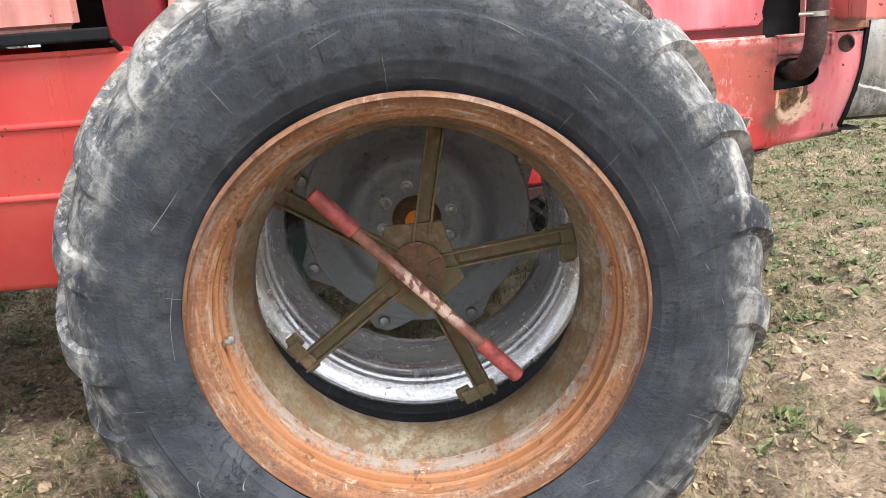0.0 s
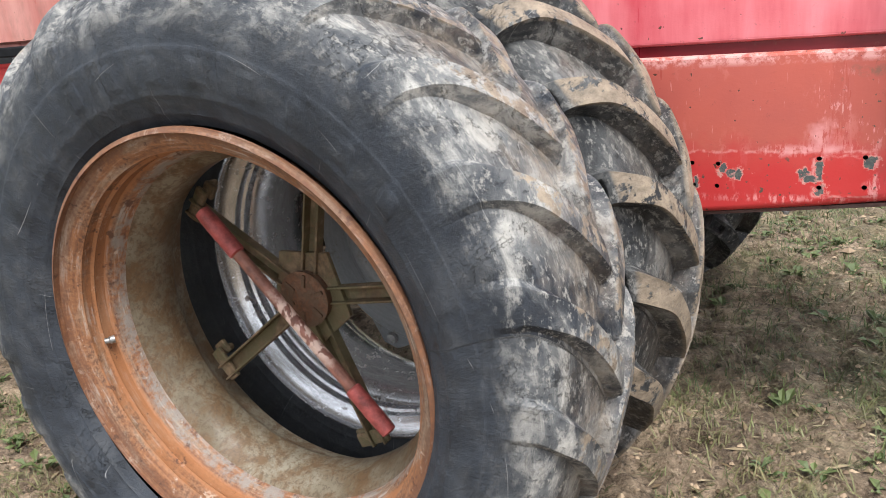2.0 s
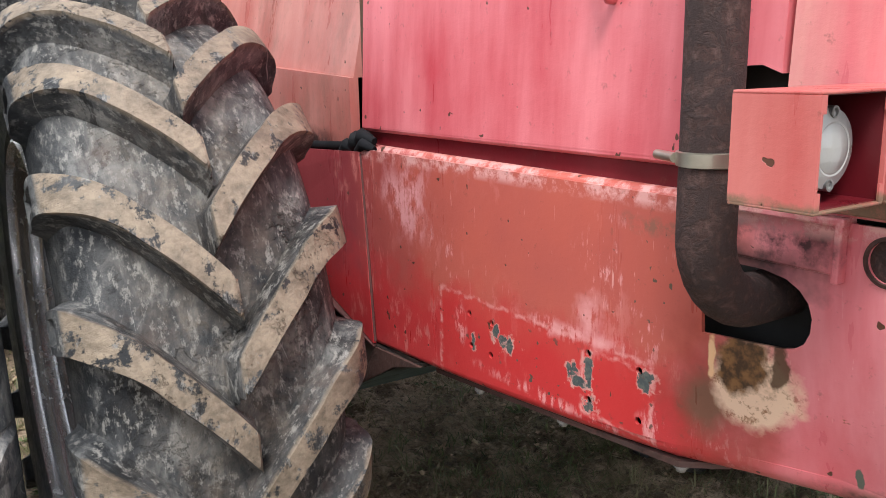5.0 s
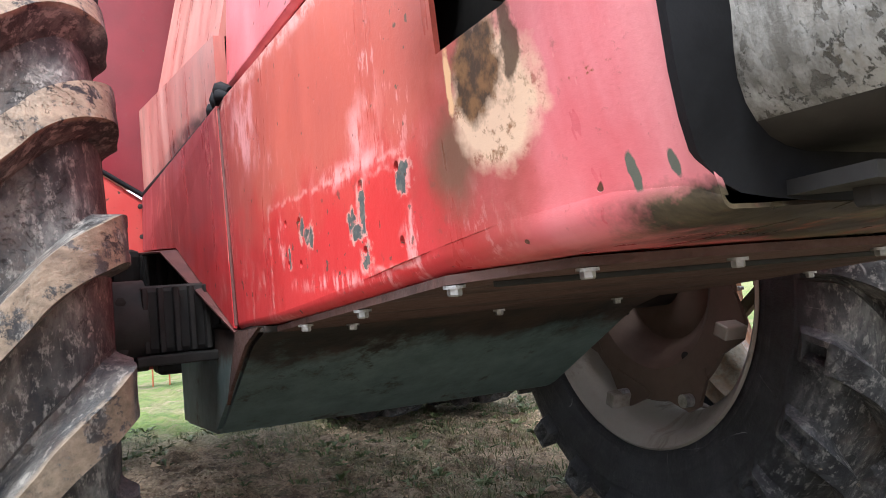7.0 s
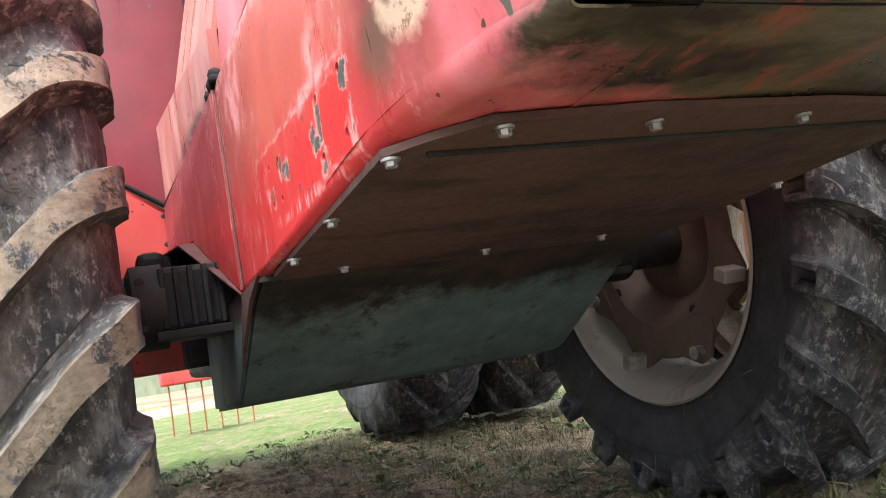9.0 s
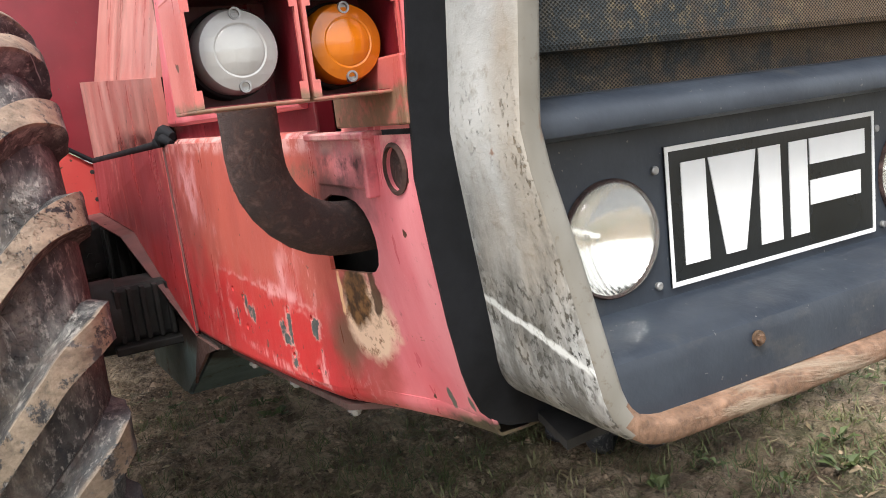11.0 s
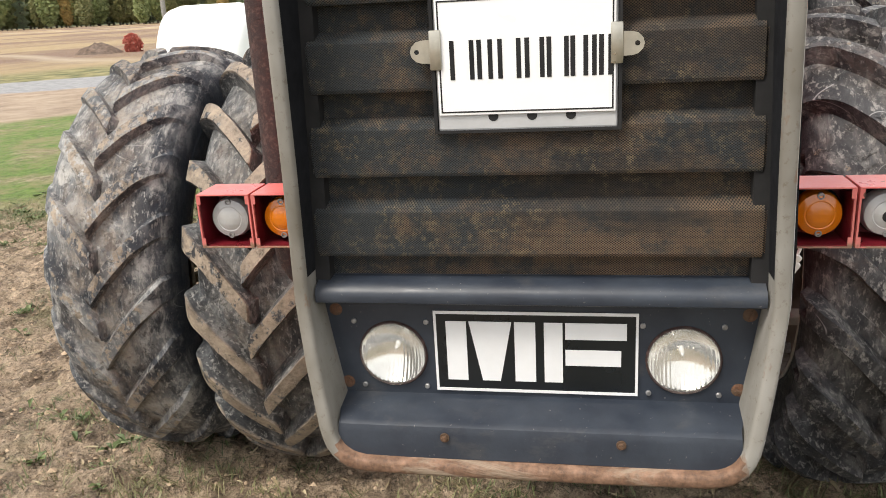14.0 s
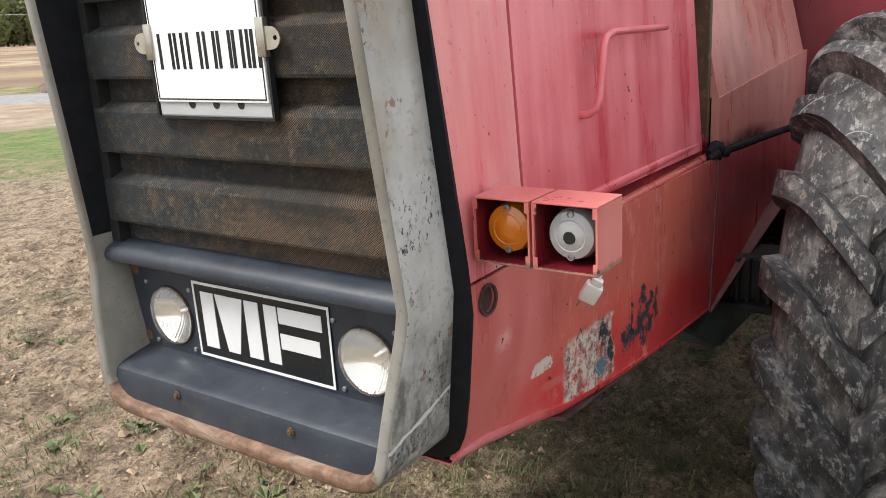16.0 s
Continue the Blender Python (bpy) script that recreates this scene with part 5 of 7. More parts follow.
def upper_side(s):
    if s < 0:
        outline = [(0.355, 1.005), (1.150, 1.005), (1.163, 1.02)] + [(1.235 + 0.075 * math.cos(radians(a)), 1.04 + 0.075 * math.sin(radians(a))) for a in (180, 155, 130, 105, 80, 60)] + [(1.272, 1.12), (1.272, TOP), (0.355, TOP)]
    else:
        outline = [(0.44, 0.99), (1.27, 1.005), (1.27, TOP), (0.50, TOP)]
    part("hood_door", sheet(outline, [], lean(s, 0.006), (0, -s * 0.02, 0), 0.0), M_DOOR, tractor, "sun-bleached pinkish red hood door")
    bm = tube([(outline[0][0], YC + s * (SIDE_Y - 0.016), 1.008), (1.15 if s < 0 else 1.27, YC + s * (SIDE_Y - 0.016), 1.010)], 0.010, 10)
    part("door_lip", bm, M_DOOR, tractor, "", 60)
    corner = [(1.282, 0.972), (1.458, 0.972), (1.458 + 0.09 * (TOP - 0.97), TOP), (1.282, TOP)]
    part("front_corner", sheet(corner, [], lean(s, 0.004), (0, -s * 0.03, 0), 0.0), M_FRONT, tractor, "pale pink faded front hood corner")
    cowl = [(0.335, 1.10), (0.335, TOP), (-0.42, TOP), (-0.50, 1.15)]
    part("cowl", sheet(cowl, [], lambda u, v: (u, YC + s * (SIDE_Y + 0.018 - 0.020 - 0.22 * max(0.0, v - 1.12) + 0.03 * (0.335 - u)), v), (0, -s * 0.02, 0), 0.0), M_REAR, tractor, "faded orange-red cowl behind the hood door, leaning in")
    low = [(0.335, 0.972), (0.335, 1.10), (-0.505, 1.155), (-0.505, 0.935)]
    part("cowl_skirt", sheet(low, [], lambda u, v: (u, YC + s * (SIDE_Y + (0.008 + 0.046 * (0.335 - u) / 0.84 if s < 0 else 0.001 + 0.026 * (0.335 - u) / 0.84)), v), (0, -s * 0.02, 0), 0.0), M_REAR, tractor, "faded pink skirt of the cowl, blackened along its lower edge")
    part("hinge_strip", box((0.336, YC + s * 0.34 - 0.02, 0.99), (0.354, YC + s * 0.34 + 0.018, TOP - 0.02), 0.002), M_HUBRUST, tractor, "rusty strip beside the hood door")
    bm = bmesh.new()
    add_tube(bm, [(0.345, YC + s * 0.384, 0.968), (-0.08, YC + s * 0.405, 0.949), (-0.50, YC + s * 0.431, 0.930)], 0.011, 8)
    part("rubber_edge", bm, M_SEAL, tractor, "black rubber edge strip", 60)
    # a crumpled black rubber flap at the corner of the door
    for k, (fx, fz, fr) in enumerate(((0.355, 0.975, 0.020), (0.385, 0.985, 0.016), (0.325, 0.964, 0.015), (0.40, 0.972, 0.012))):
        part("rubber_flap", tube([(fx - 0.035, YC + s * (0.380 + 0.004 * k), fz - 0.012), (fx, YC + s * (0.386 + 0.003 * k), fz + 0.005), (fx + 0.03, YC + s * (0.376 + 0.004 * k), fz - 0.004)], [fr * 0.6, fr, fr * 0.5], 8), M_SEAL, tractor, "", 60)
    # the bent grab handle on the door
    yh = YC + s * (SIDE_Y - 0.006 - 0.012)
    top = [(0.655, yh + s * 0.0, 1.274), (0.70, yh + s * 0.024, 1.274), (0.955, yh + s * 0.022, 1.268), (0.985, yh + s * 0.024, 1.255), (1.0, yh + s * 0.026, 1.235), (1.012, yh + s * 0.03, 1.17), (1.014, yh + s * 0.028, 1.155), (1.010, yh + s * 0.012, 1.145), (1.008, yh - s * 0.008, 1.144)]
    if s > 0:
        top = [(0.65, yh, 1.281), (0.69, yh + 0.024, 1.283), (0.945, yh + 0.022, 1.287), (0.98, yh + 0.024, 1.28), (0.995, yh + 0.026, 1.265), (1.02, yh + 0.03, 1.185), (1.026, yh + 0.028, 1.168), (1.024, yh + 0.012, 1.156), (1.022, yh - 0.008, 1.154)]
    top = [(x + (0.018 if s < 0 else 0.04), y, z + (0.05 if s < 0 else 0.0)) for x, y, z in top]
    part("door_handle", tube(top, 0.0065, 10), M_DOOR, tractor, "bent red rod handle", 60)


both(upper_side)
# a black block added for the shade inside the hood, and the hood's roof
part("hood_core", box((-0.9, YC - 0.315, 0.70), (1.40, YC + 0.315, TOP - 0.03), 0.01), M_BLACK, tractor, "black block standing in for the shade inside the hood")
part("hood_top", box((-0.92, YC - 0.335, TOP - 0.01), (1.47, YC + 0.335, TOP + 0.02), 0.012), M_DOOR, tractor, "red hood top")
# red ledges behind the seam, in the shaded red
both(lambda s: part("seam_ledge", box((0.36, YC + s * 0.35 - 0.012, 0.955), (1.17 if s < 0 else 1.45, YC + s * 0.35 + 0.012, 1.02), 0.003), M_SHADED_RED, tractor))

# bracket and stains beside the exhaust
bm = bmesh.new()
add_box(bm, (1.205, YC - SIDE_Y - 0.004, 0.914), (1.362, YC - SIDE_Y + 0.002, 0.966), 0.003)
add_box(bm, (1.200, YC - SIDE_Y - 0.012, 0.964), (1.366, YC - SIDE_Y + 0.01, 0.972), 0.002)
add_box(bm, (1.356, YC - SIDE_Y - 0.012, 0.908), (1.364, YC - SIDE_Y + 0.002, 0.968), 0.002)
part("exhaust_bracket", bm, M_SCORCH, tractor, "sooty pink bracket plate above the exhaust hole")
bm = bmesh.new()
add_box(bm, (1.30, YC - SIDE_Y - 0.010, 0.976), (1.462, YC - SIDE_Y - 0.004, 1.035), 0.002)
part("lamp_bracket", bm, M_LAMPBOX, tractor, "stained red lamp bracket")

# exhaust pipe
px, py0 = 1.272, YC - 0.470
path = [(px, py0, TOP + 0.3), (px, py0, 1.2), (px, py0, 0.985)] + [(px - 0.0012 * k, py0 + 0.09 - 0.09 * math.cos(radians(11.25 * k)), 0.960 - 0.09 * math.sin(radians(11.25 * k))) for k in range(0, 9)] + [(px - 0.014, py0 + 0.20, 0.868)]
pipe = part("exhaust_pipe", tube(path, 0.0290, 28), M_EXHAUST, tractor, "rust-brown exhaust pipe bent into the side panel", 60)
clamp = bmesh.new()
add_lathe(clamp, [(0.0295, 1.020), (0.0320, 1.021), (0.0320, 1.034), (0.0295, 1.035)], "z", (px, py0, 0), 32, True)
add_tube(clamp, [(px - 0.056, py0 - 0.012, 1.028), (px - 0.022, py0 - 0.024, 1.028)], 0.005, 10)
part("hose_clamp", clamp, M_CHROME, pipe, "bright zinc clamp", 40)


# lamp boxes
def lamp_box(s):
    inner, outer = YC + s * 0.374, YC + s * 0.556
    mid = YC + s * 0.462
    lo, hi, back, front = 1.004, 1.096, 1.362, 1.440
    box_ob = new("lamp_box")
    box_ob.parent = tractor
    box_ob["label"] = "red sheet-metal box holding an amber and a clear lamp"
    for a, b in ((inner, mid - s * 0.002), (mid + s * 0.002, outer)):
        y0, y1 = min(a, b), max(a, b)
        bm = bmesh.new()
        t = 0.0028
        add_box(bm, (back, y0, hi - t), (front, y1, hi), 0.001)
        add_box(bm, (back, y0, lo), (front, y1, lo + t), 0.001)
        add_box(bm, (back, y0, lo + t), (front, y0 + t, hi - t), 0)
        add_box(bm, (back, y1 - t, lo + t), (front, y1, hi - t), 0)
        add_box(bm, (back, y0 + t, lo + t), (back + t, y1 - t, hi - t), 0)
        # short flanges at the corners of the mouth
        for z0 in (lo + t, hi - t - 0.014):
            for yy in (y0 + t, y1 - t - 0.004):
                add_box(bm, (front - 0.002, yy, z0), (front, yy + 0.004, z0 + 0.014), 0)
        part("housing", bm, M_LAMPBOX, box_ob)
        # thin sheets added over the inner faces, the box's shade in their colour
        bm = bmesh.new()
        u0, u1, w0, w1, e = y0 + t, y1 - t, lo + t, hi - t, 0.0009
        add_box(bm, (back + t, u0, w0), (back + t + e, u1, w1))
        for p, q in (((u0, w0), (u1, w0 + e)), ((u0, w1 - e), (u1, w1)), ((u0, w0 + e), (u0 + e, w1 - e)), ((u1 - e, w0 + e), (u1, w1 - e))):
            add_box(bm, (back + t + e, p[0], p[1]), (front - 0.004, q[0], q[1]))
        part("inner_shade", bm, M_SHADED_RED, box_ob, "thin added sheets, the shade inside the box put into dark crimson")
        yc, zc = (y0 + y1) / 2, (lo + hi) / 2
        amber = (a == inner)
        bm = lathe([(0.037, back + 0.004), (0.037, front - 0.046), (0.034, front - 0.044)], "x", (0, yc, zc), 40)
        part("lamp_base", bm, M_BLACK, box_ob, "", 40)
        prof = [(0.0345, front - 0.048), (0.0345, front - 0.028), (0.0315, front - 0.021), (0.0215, front - 0.0172), (0.0200, front - 0.0176), (0.0185, front - 0.0166), (0.008, front - 0.0146), (0.0055, front - 0.0144), (0.0005, front - 0.0142)]
        lens = part("lens", lathe(prof, "x", (0, yc, zc), 48), M_AMBER if amber else M_CLEAR, box_ob, "amber turn lamp lens" if amber else ("clear lamp lens" if s < 0 else "clear lamp lens with a hole in it"), 25)
        for dz in (-0.0285, 0.0285):
            bm = bmesh.new()
            add_lathe(bm, [(0.0050, front - 0.025), (0.0050, front - 0.0175), (0.0034, front - 0.0175), (0.003, front - 0.020), (0.0005, front - 0.020)], "x", (0, yc, zc + dz), 16)
            part("lens_screw", bm, M_STEEL, box_ob, "", 40)
        if s > 0 and not amber:
            part("break", lathe([(0.009, front - 0.0150), (0.0085, front - 0.0136), (0.0005, front - 0.0136)], "x", (0, yc, zc - 0.002), 11), M_BLACK, box_ob, "broken dark hole in the lens")


both(lamp_box)
# hanging mains plug
plug = new("power_plug")
plug.parent = tractor
plug["label"] = "white mains plug hanging below the lamp box"
bm = bmesh.new()
add_box(bm, (-0.011, -0.0175, -0.022), (0.011, 0.0175, 0.020), 0.005)
add_box(bm, (-0.008, -0.011, 0.018), (0.008, 0.011, 0.034), 0.004)
part("plug_body", bm, M_PLUG, plug, "", 40)
for yy in (-0.0095, 0.0095):
    part("pin", tube([(0, yy, -0.020), (0, yy, -0.040)], 0.0022, 8), M_STEEL, plug)
part("cord", tube([(0, 0, 0.030), (-0.01, 0.0, 0.06), (-0.03, -0.012, 0.09), (-0.05, -0.03, 0.12)], 0.0035, 8), M_PLUG, plug)
plug.matrix_basis = pose(1.19, YC + 0.432, 0.888, -28, 14, 20) @ Matrix.Scale(0.85, 4)

# ---- nose: seal, surround, grille ----
# half-outline of the front, from above down to the middle of the bottom: (half width, height, front x)
RIM = [(0.330, TOP + 0.02, 1.630), (0.337, 1.38, 1.606), (0.345, 1.16, 1.587), (0.352, 1.00, 1.574), (0.3535, 0.965, 1.572), (0.350, 0.930, 1.576), (0.340, 0.86, 1.590), (0.329, 0.79, 1.600),
       (0.325, 0.765, 1.603), (0.3215, 0.748, 1.604), (0.316, 0.733, 1.605), (0.308, 0.720, 1.606), (0.298, 0.710, 1.606), (0.286, 0.702, 1.606), (0.272, 0.697, 1.606), (0.255, 0.694, 1.606), (0.20, 0.693, 1.606), (0.10, 0.692, 1.606), (0.0, 0.692, 1.606)]


def rear_edge(z):
    """Where the surround's side ends, towards the hood."""
    return float(np.interp(z, (0.692, 0.700, 0.713, 0.740, 0.757, 0.82, 0.91, 0.97, 1.14, 1.70), (1.432, 1.434, 1.438, 1.445, 1.451, 1.456, 1.462, 1.463, 1.477, 1.524)))


def sweep(name, section, material, label="", mats=None, smooth=50):
    """Carry a section (inward, x) round the front outline; section(i, hw, z, xf) gives its points."""
    bm = bmesh.new()
    full = [(-h, z, x) for h, z, x in RIM] + [(h, z, x) for h, z, x in reversed(RIM[:-1])]
    rings = []
    for i, (h, z, xf) in enumerate(full):
        a, b = full[max(i - 1, 0)], full[min(i + 1, len(full) - 1)]
        d = Vector((b[0] - a[0], b[1] - a[1])).normalized()
        inward = Vector((-d.y, d.x))
        if inward.dot(Vector((-h, 1.2 - z))) < 0:
            inward = -inward
        rings.append([bm.verts.new((x, YC + h + inward.x * w, z + inward.y * w)) for w, x in section(h, z, xf)])
    for ra, rb in zip(rings, rings[1:]):
        for k in range(len(ra)):
            f = bm.faces.new((ra[k], ra[(k + 1) % len(ra)], rb[(k + 1) % len(ra)], rb[k]))
            if mats:
                f.material_index = mats(f.calc_center_median(), k)
    for r in (rings[0], rings[-1]):
        bm.faces.new(r)
    bmesh.ops.recalc_face_normals(bm, faces=bm.faces)
    return part(name, bm, material, tractor, label, smooth)


sweep("surround", lambda h, z, xf: [(0.000, rear_edge(z)), (0.000, xf - 0.007), (0.002, xf - 0.002), (0.006, xf), (0.017, xf), (0.021, xf - 0.002), (0.023, xf - 0.007), (0.024, rear_edge(z))],
      [M_RAIL, M_RAILRUST, M_RAILFRONT, M_GRIME, M_SEAL], "grey painted metal surround of the grille, rusted along the bottom", lambda c, k: 4 if k == 6 and c.z > 0.99 else (1 if 2 <= k <= 6 else 3) if c.z < 0.745 and abs(c.y - YC) < 0.30 else (2 if 2 <= k <= 6 else 0))
bm = bmesh.new()
back = [(0.386 - 0.055 * max(0, z - 1.0), z, 1.454 + 0.09 * (z - 0.95)) for z in (TOP + 0.02, 1.38, 1.16, 1.0, 0.965, 0.93)] + [(0.377, 0.86, 1.449), (0.364, 0.79, 1.440), (0.357, 0.765, 1.435), (0.351, 0.740, 1.431)]
back += [(0.342, 0.715, 1.426), (0.331, 0.697, 1.420), (0.316, 0.682, 1.418), (0.300, 0.674, 1.419), (0.280, 0.671, 1.420), (0.258, 0.668, 1.424), (0.20, 0.666, 1.424), (0.10, 0.665, 1.424), (0.0, 0.665, 1.424)]
rings = []
for sgn, seq in ((-1, range(len(RIM))), (1, range(len(RIM) - 2, -1, -1))):
    for i in seq:
        (hb, zb, xb), (hf, zf, xf) = back[i], RIM[i]
        hb -= tuck(sgn, 1.45)
        rings.append([bm.verts.new(p) for p in ((xb, YC + sgn * hb, zb), (xb + 0.010, YC + sgn * (hb + 0.003), zb - (0.003 if zb < 0.70 else 0)), (rear_edge(zf) + 0.004, YC + sgn * (hf + 0.002), zf - (0.002 if zf < 0.70 else 0)),
                                               (rear_edge(zf) + 0.004, YC + sgn * (hf - 0.02), zf + 0.02), (xb, YC + sgn * (hb - 0.03), zb + 0.02))])
for p, q in zip(rings, rings[1:]):
    for k in range(5):
        bm.faces.new((p[k], p[(k + 1) % 5], q[(k + 1) % 5], q[k]))
bmesh.ops.recalc_face_normals(bm, faces=bm.faces)
part("seal", bm, M_SEAL, tractor, "black rubber seal between hood and grille", 50)

XP = 1.508   # plane of the lamp panel
lamp_panel = [(-0.318, 0.778), (0.318, 0.778), (0.330, 0.86), (0.342, 0.95), (0.342, 0.985), (-0.342, 0.985), (-0.342, 0.95), (-0.330, 0.86)]
cuts = [[(cy + 0.054 * math.cos(2 * math.pi * k / 40), 0.851 + 0.054 * math.sin(2 * math.pi * k / 40)) for k in range(40)] for cy in (-0.222, 0.222)]
part("lamp_panel", sheet(lamp_panel, cuts, lambda u, v: (XP, YC + u, v), (-0.012, 0, 0), 0.0), M_NAVY, tractor, "dark navy-grey headlamp panel")
# shelf above the lamps
bm = bmesh.new()
prof = [(1.502, 0.985), (1.530, 0.982), (1.547, 0.974), (1.553, 0.964), (1.551, 0.953), (1.543, 0.949), (1.502, 0.952)]
va = [[bm.verts.new((x, YC + yy, z)) for x, z in prof] for yy in (-0.326, 0.326)]
for k in range(len(prof)):
    bm.faces.new((va[0][k], va[0][(k + 1) % len(prof)], va[1][(k + 1) % len(prof)], va[1][k]))
for r in va:
    bm.faces.new(r)
bmesh.ops.recalc_face_normals(bm, faces=bm.faces)
part("grille_shelf", bm, M_NAVY, tractor, "rounded navy-grey ledge under the grille", 50)
# skirt below the lamps
bm = bmesh.new()
prof = [(1.506, 0.783), (1.514, 0.781), (1.574, 0.772), (1.584, 0.766), (1.588, 0.755), (1.590, 0.700), (1.506, 0.700)]
va = []
for yy, zb in ((-0.298, 0.742), (-0.291, 0.727), (-0.272, 0.716), (0.272, 0.716), (0.291, 0.727), (0.298, 0.742)):
    va.append([bm.verts.new((x, YC + yy * (1.0 if z < 0.78 else 1.05), max(z, zb))) for x, z in prof])
for ra, rb in zip(va, va[1:]):
    for k in range(len(prof)):
        bm.faces.new((ra[k], ra[(k + 1) % len(prof)], rb[(k + 1) % len(prof)], rb[k]))
for r in (va[0], va[-1]):
    bm.faces.new(r)
bmesh.ops.recalc_face_normals(bm, faces=bm.faces)
part("lower_skirt", bm, M_NAVY, tractor, "folded navy-grey skirt with two rusty bolts", 30)
for yy in (-0.131, 0.130):
    screw("skirt_bolt", (1.588, YC + yy, 0.7515), 0.0048, tractor, "x", 1, "rusty bolt", M_HUBRUST, 0.005)
for yy, zz in ((-0.31, 0.925), (0.312, 0.925), (-0.300, 0.80), (0.302, 0.805)):
    part("panel_hole", lathe([(0.0105, XP + 0.0006), (0.007, XP + 0.002), (0.0005, XP + 0.0025)], "x", (0, YC + yy, zz), 18), M_HUBRUST, tractor, "rusty bolt hole")


def headlamp(cy):
    ob = new("headlamp")
    ob.parent = tractor
    ob["label"] = "round sealed-beam headlamp with fluted glass"
    at = (0, YC + cy, 0.851)
    part("bowl", lathe([(0.0515, XP + 0.001)] + [(0.0515 * q, XP - 0.026 * (1 - q * q)) for q in (0.95, 0.88, 0.8, 0.7, 0.6, 0.5, 0.4, 0.3, 0.2, 0.1, 0.01)], "x", at, 48, False, False), M_REFLECT, ob, "shining reflector", 60)
    part("ring", lathe([(0.0555, XP + 0.000), (0.0555, XP + 0.002), (0.0540, XP + 0.004), (0.0515, XP + 0.003), (0.0515, XP)], "x", at, 48, True), M_EXHAUST, ob, "thin dark ring", 60)
    dome = [(0.0530, XP + 0.004)] + [(0.053 * math.cos(radians(a)), XP + 0.004 + 0.016 * math.sin(radians(a))) for a in range(12, 89, 12)] + [(0.0005, XP + 0.020)]
    part("glass", lathe(dome, "x", at, 64, False, False), M_GLASS, ob, "clear fluted glass", 60)
    part("bulb", lathe([(0.004, XP - 0.026), (0.004, XP - 0.018), (0.0005, XP - 0.016)], "x", at, 12), M_REFLECT, ob)
    for dy, dz in ((-0.060, 0.055), (0.056, 0.055), (-0.050, -0.055), (0.052, -0.055)):
        part("adjuster", lathe([(0.0042, XP), (0.0042, XP + 0.003), (0.003, XP + 0.004), (0.0005, XP + 0.004)], "x", (0, at[1] + dy, at[2] + dz), 12), M_STEEL, ob, "", 40)


headlamp(-0.222)
headlamp(0.222)

# decal: white frame and white block shapes on black
dec = part("decal", box((XP, YC - 0.154, 0.791), (XP + 0.0025, YC + 0.156, 0.926), 0), M_DECAL, tractor, "black decal with a white frame and white block shapes")
bm = bmesh.new()
x0, x1 = XP + 0.0025, XP + 0.0035
for lo, hi in (((x0, YC - 0.154, 0.921), (x1, YC + 0.156, 0.926)), ((x0, YC - 0.154, 0.791), (x1, YC + 0.156, 0.7955)), ((x0, YC - 0.154, 0.7955), (x1, YC - 0.150, 0.921)), ((x0, YC + 0.152, 0.7955), (x1, YC + 0.156, 0.921))):
    add_box(bm, lo, hi)
part("white_frame", bm, M_WHITE, dec, "thin white frame")


def block_shape(pts):
    part("white_shape", sheet(pts, [], lambda u, v: (XP + 0.0036, YC + u, v), (-0.003, 0, 0), 0.0), M_WHITE, dec, "", None)


zt, zb = 0.909, 0.810
for pts in ([(-0.135, zb), (-0.135, zt), (-0.103, zt), (-0.103, zb)], [(-0.099, zt), (-0.080, zb), (-0.052, zb), (-0.033, zt)], [(-0.029, zb), (-0.029, zt), (0.003, zt), (0.003, zb)],
            [(0.016, zb), (0.016, zt), (0.044, zt), (0.044, zb)], [(0.048, zt), (0.139, zt), (0.139, 0.882), (0.048, 0.882)], [(0.048, 0.865), (0.131, 0.865), (0.131, 0.839), (0.048, 0.839)]):
    block_shape(pts)

# louvred grille: slats stand out, recessed mesh between them
louvres = new("grille")
louvres.parent = tractor
louvres["label"] = "louvred grille of rusty perforated sheet"
z = 1.020
for k in range(6):
    zt = z + 0.075
    prof = [(1.506, z), (1.532, z + 0.001), (1.534, z + 0.006), (1.534, zt - 0.006), (1.530, zt), (1.506, zt + 0.010)]
    hw = 0.322 - 0.05 * (z - 1.02)
    bm = bmesh.new()
    va = [[bm.verts.new((x, YC + yy * hw, zz)) for x, zz in prof] for yy in (-1, 1)]
    for q in range(len(prof)):
        bm.faces.new((va[0][q], va[0][(q + 1) % len(prof)], va[1][(q + 1) % len(prof)], va[1][q]))
    for r in va:
        bm.faces.new(r)
    bmesh.ops.recalc_face_normals(bm, faces=bm.faces)
    bmesh.ops.bevel(bm, geom=[e for e in bm.edges if len(e.link_faces) == 2 and e.calc_face_angle(0) > radians(70) and abs(e.verts[0].co.y - e.verts[1].co.y) < 0.01], offset=0.004, segments=2, affect="EDGES")
    part("slat", bm, M_MESH, louvres, "perforated slat")
    z += 0.1210
part("mesh_back", box((1.498, YC - 0.320, 0.975), (1.507, YC + 0.320, TOP), 0), M_MESH, louvres, "recessed perforated sheet")


def side_channel(s):
    bm = bmesh.new()
    rows = [[bm.verts.new((x, YC + s * (h + d), z)) for x, d in ((1.496, -0.046), (1.530, -0.046), (1.530, -0.012), (1.496, -0.012))] for h, z in ((0.3535, 0.955), (0.330, TOP))]
    for k in range(4):
        bm.faces.new((rows[0][k], rows[0][(k + 1) % 4], rows[1][(k + 1) % 4], rows[1][k]))
    for r in rows:
        bm.faces.new(r)
    bmesh.ops.recalc_face_normals(bm, faces=bm.faces)
    part("side_channel", bm, M_BLACK, louvres, "black channel beside the slats")


both(side_channel)

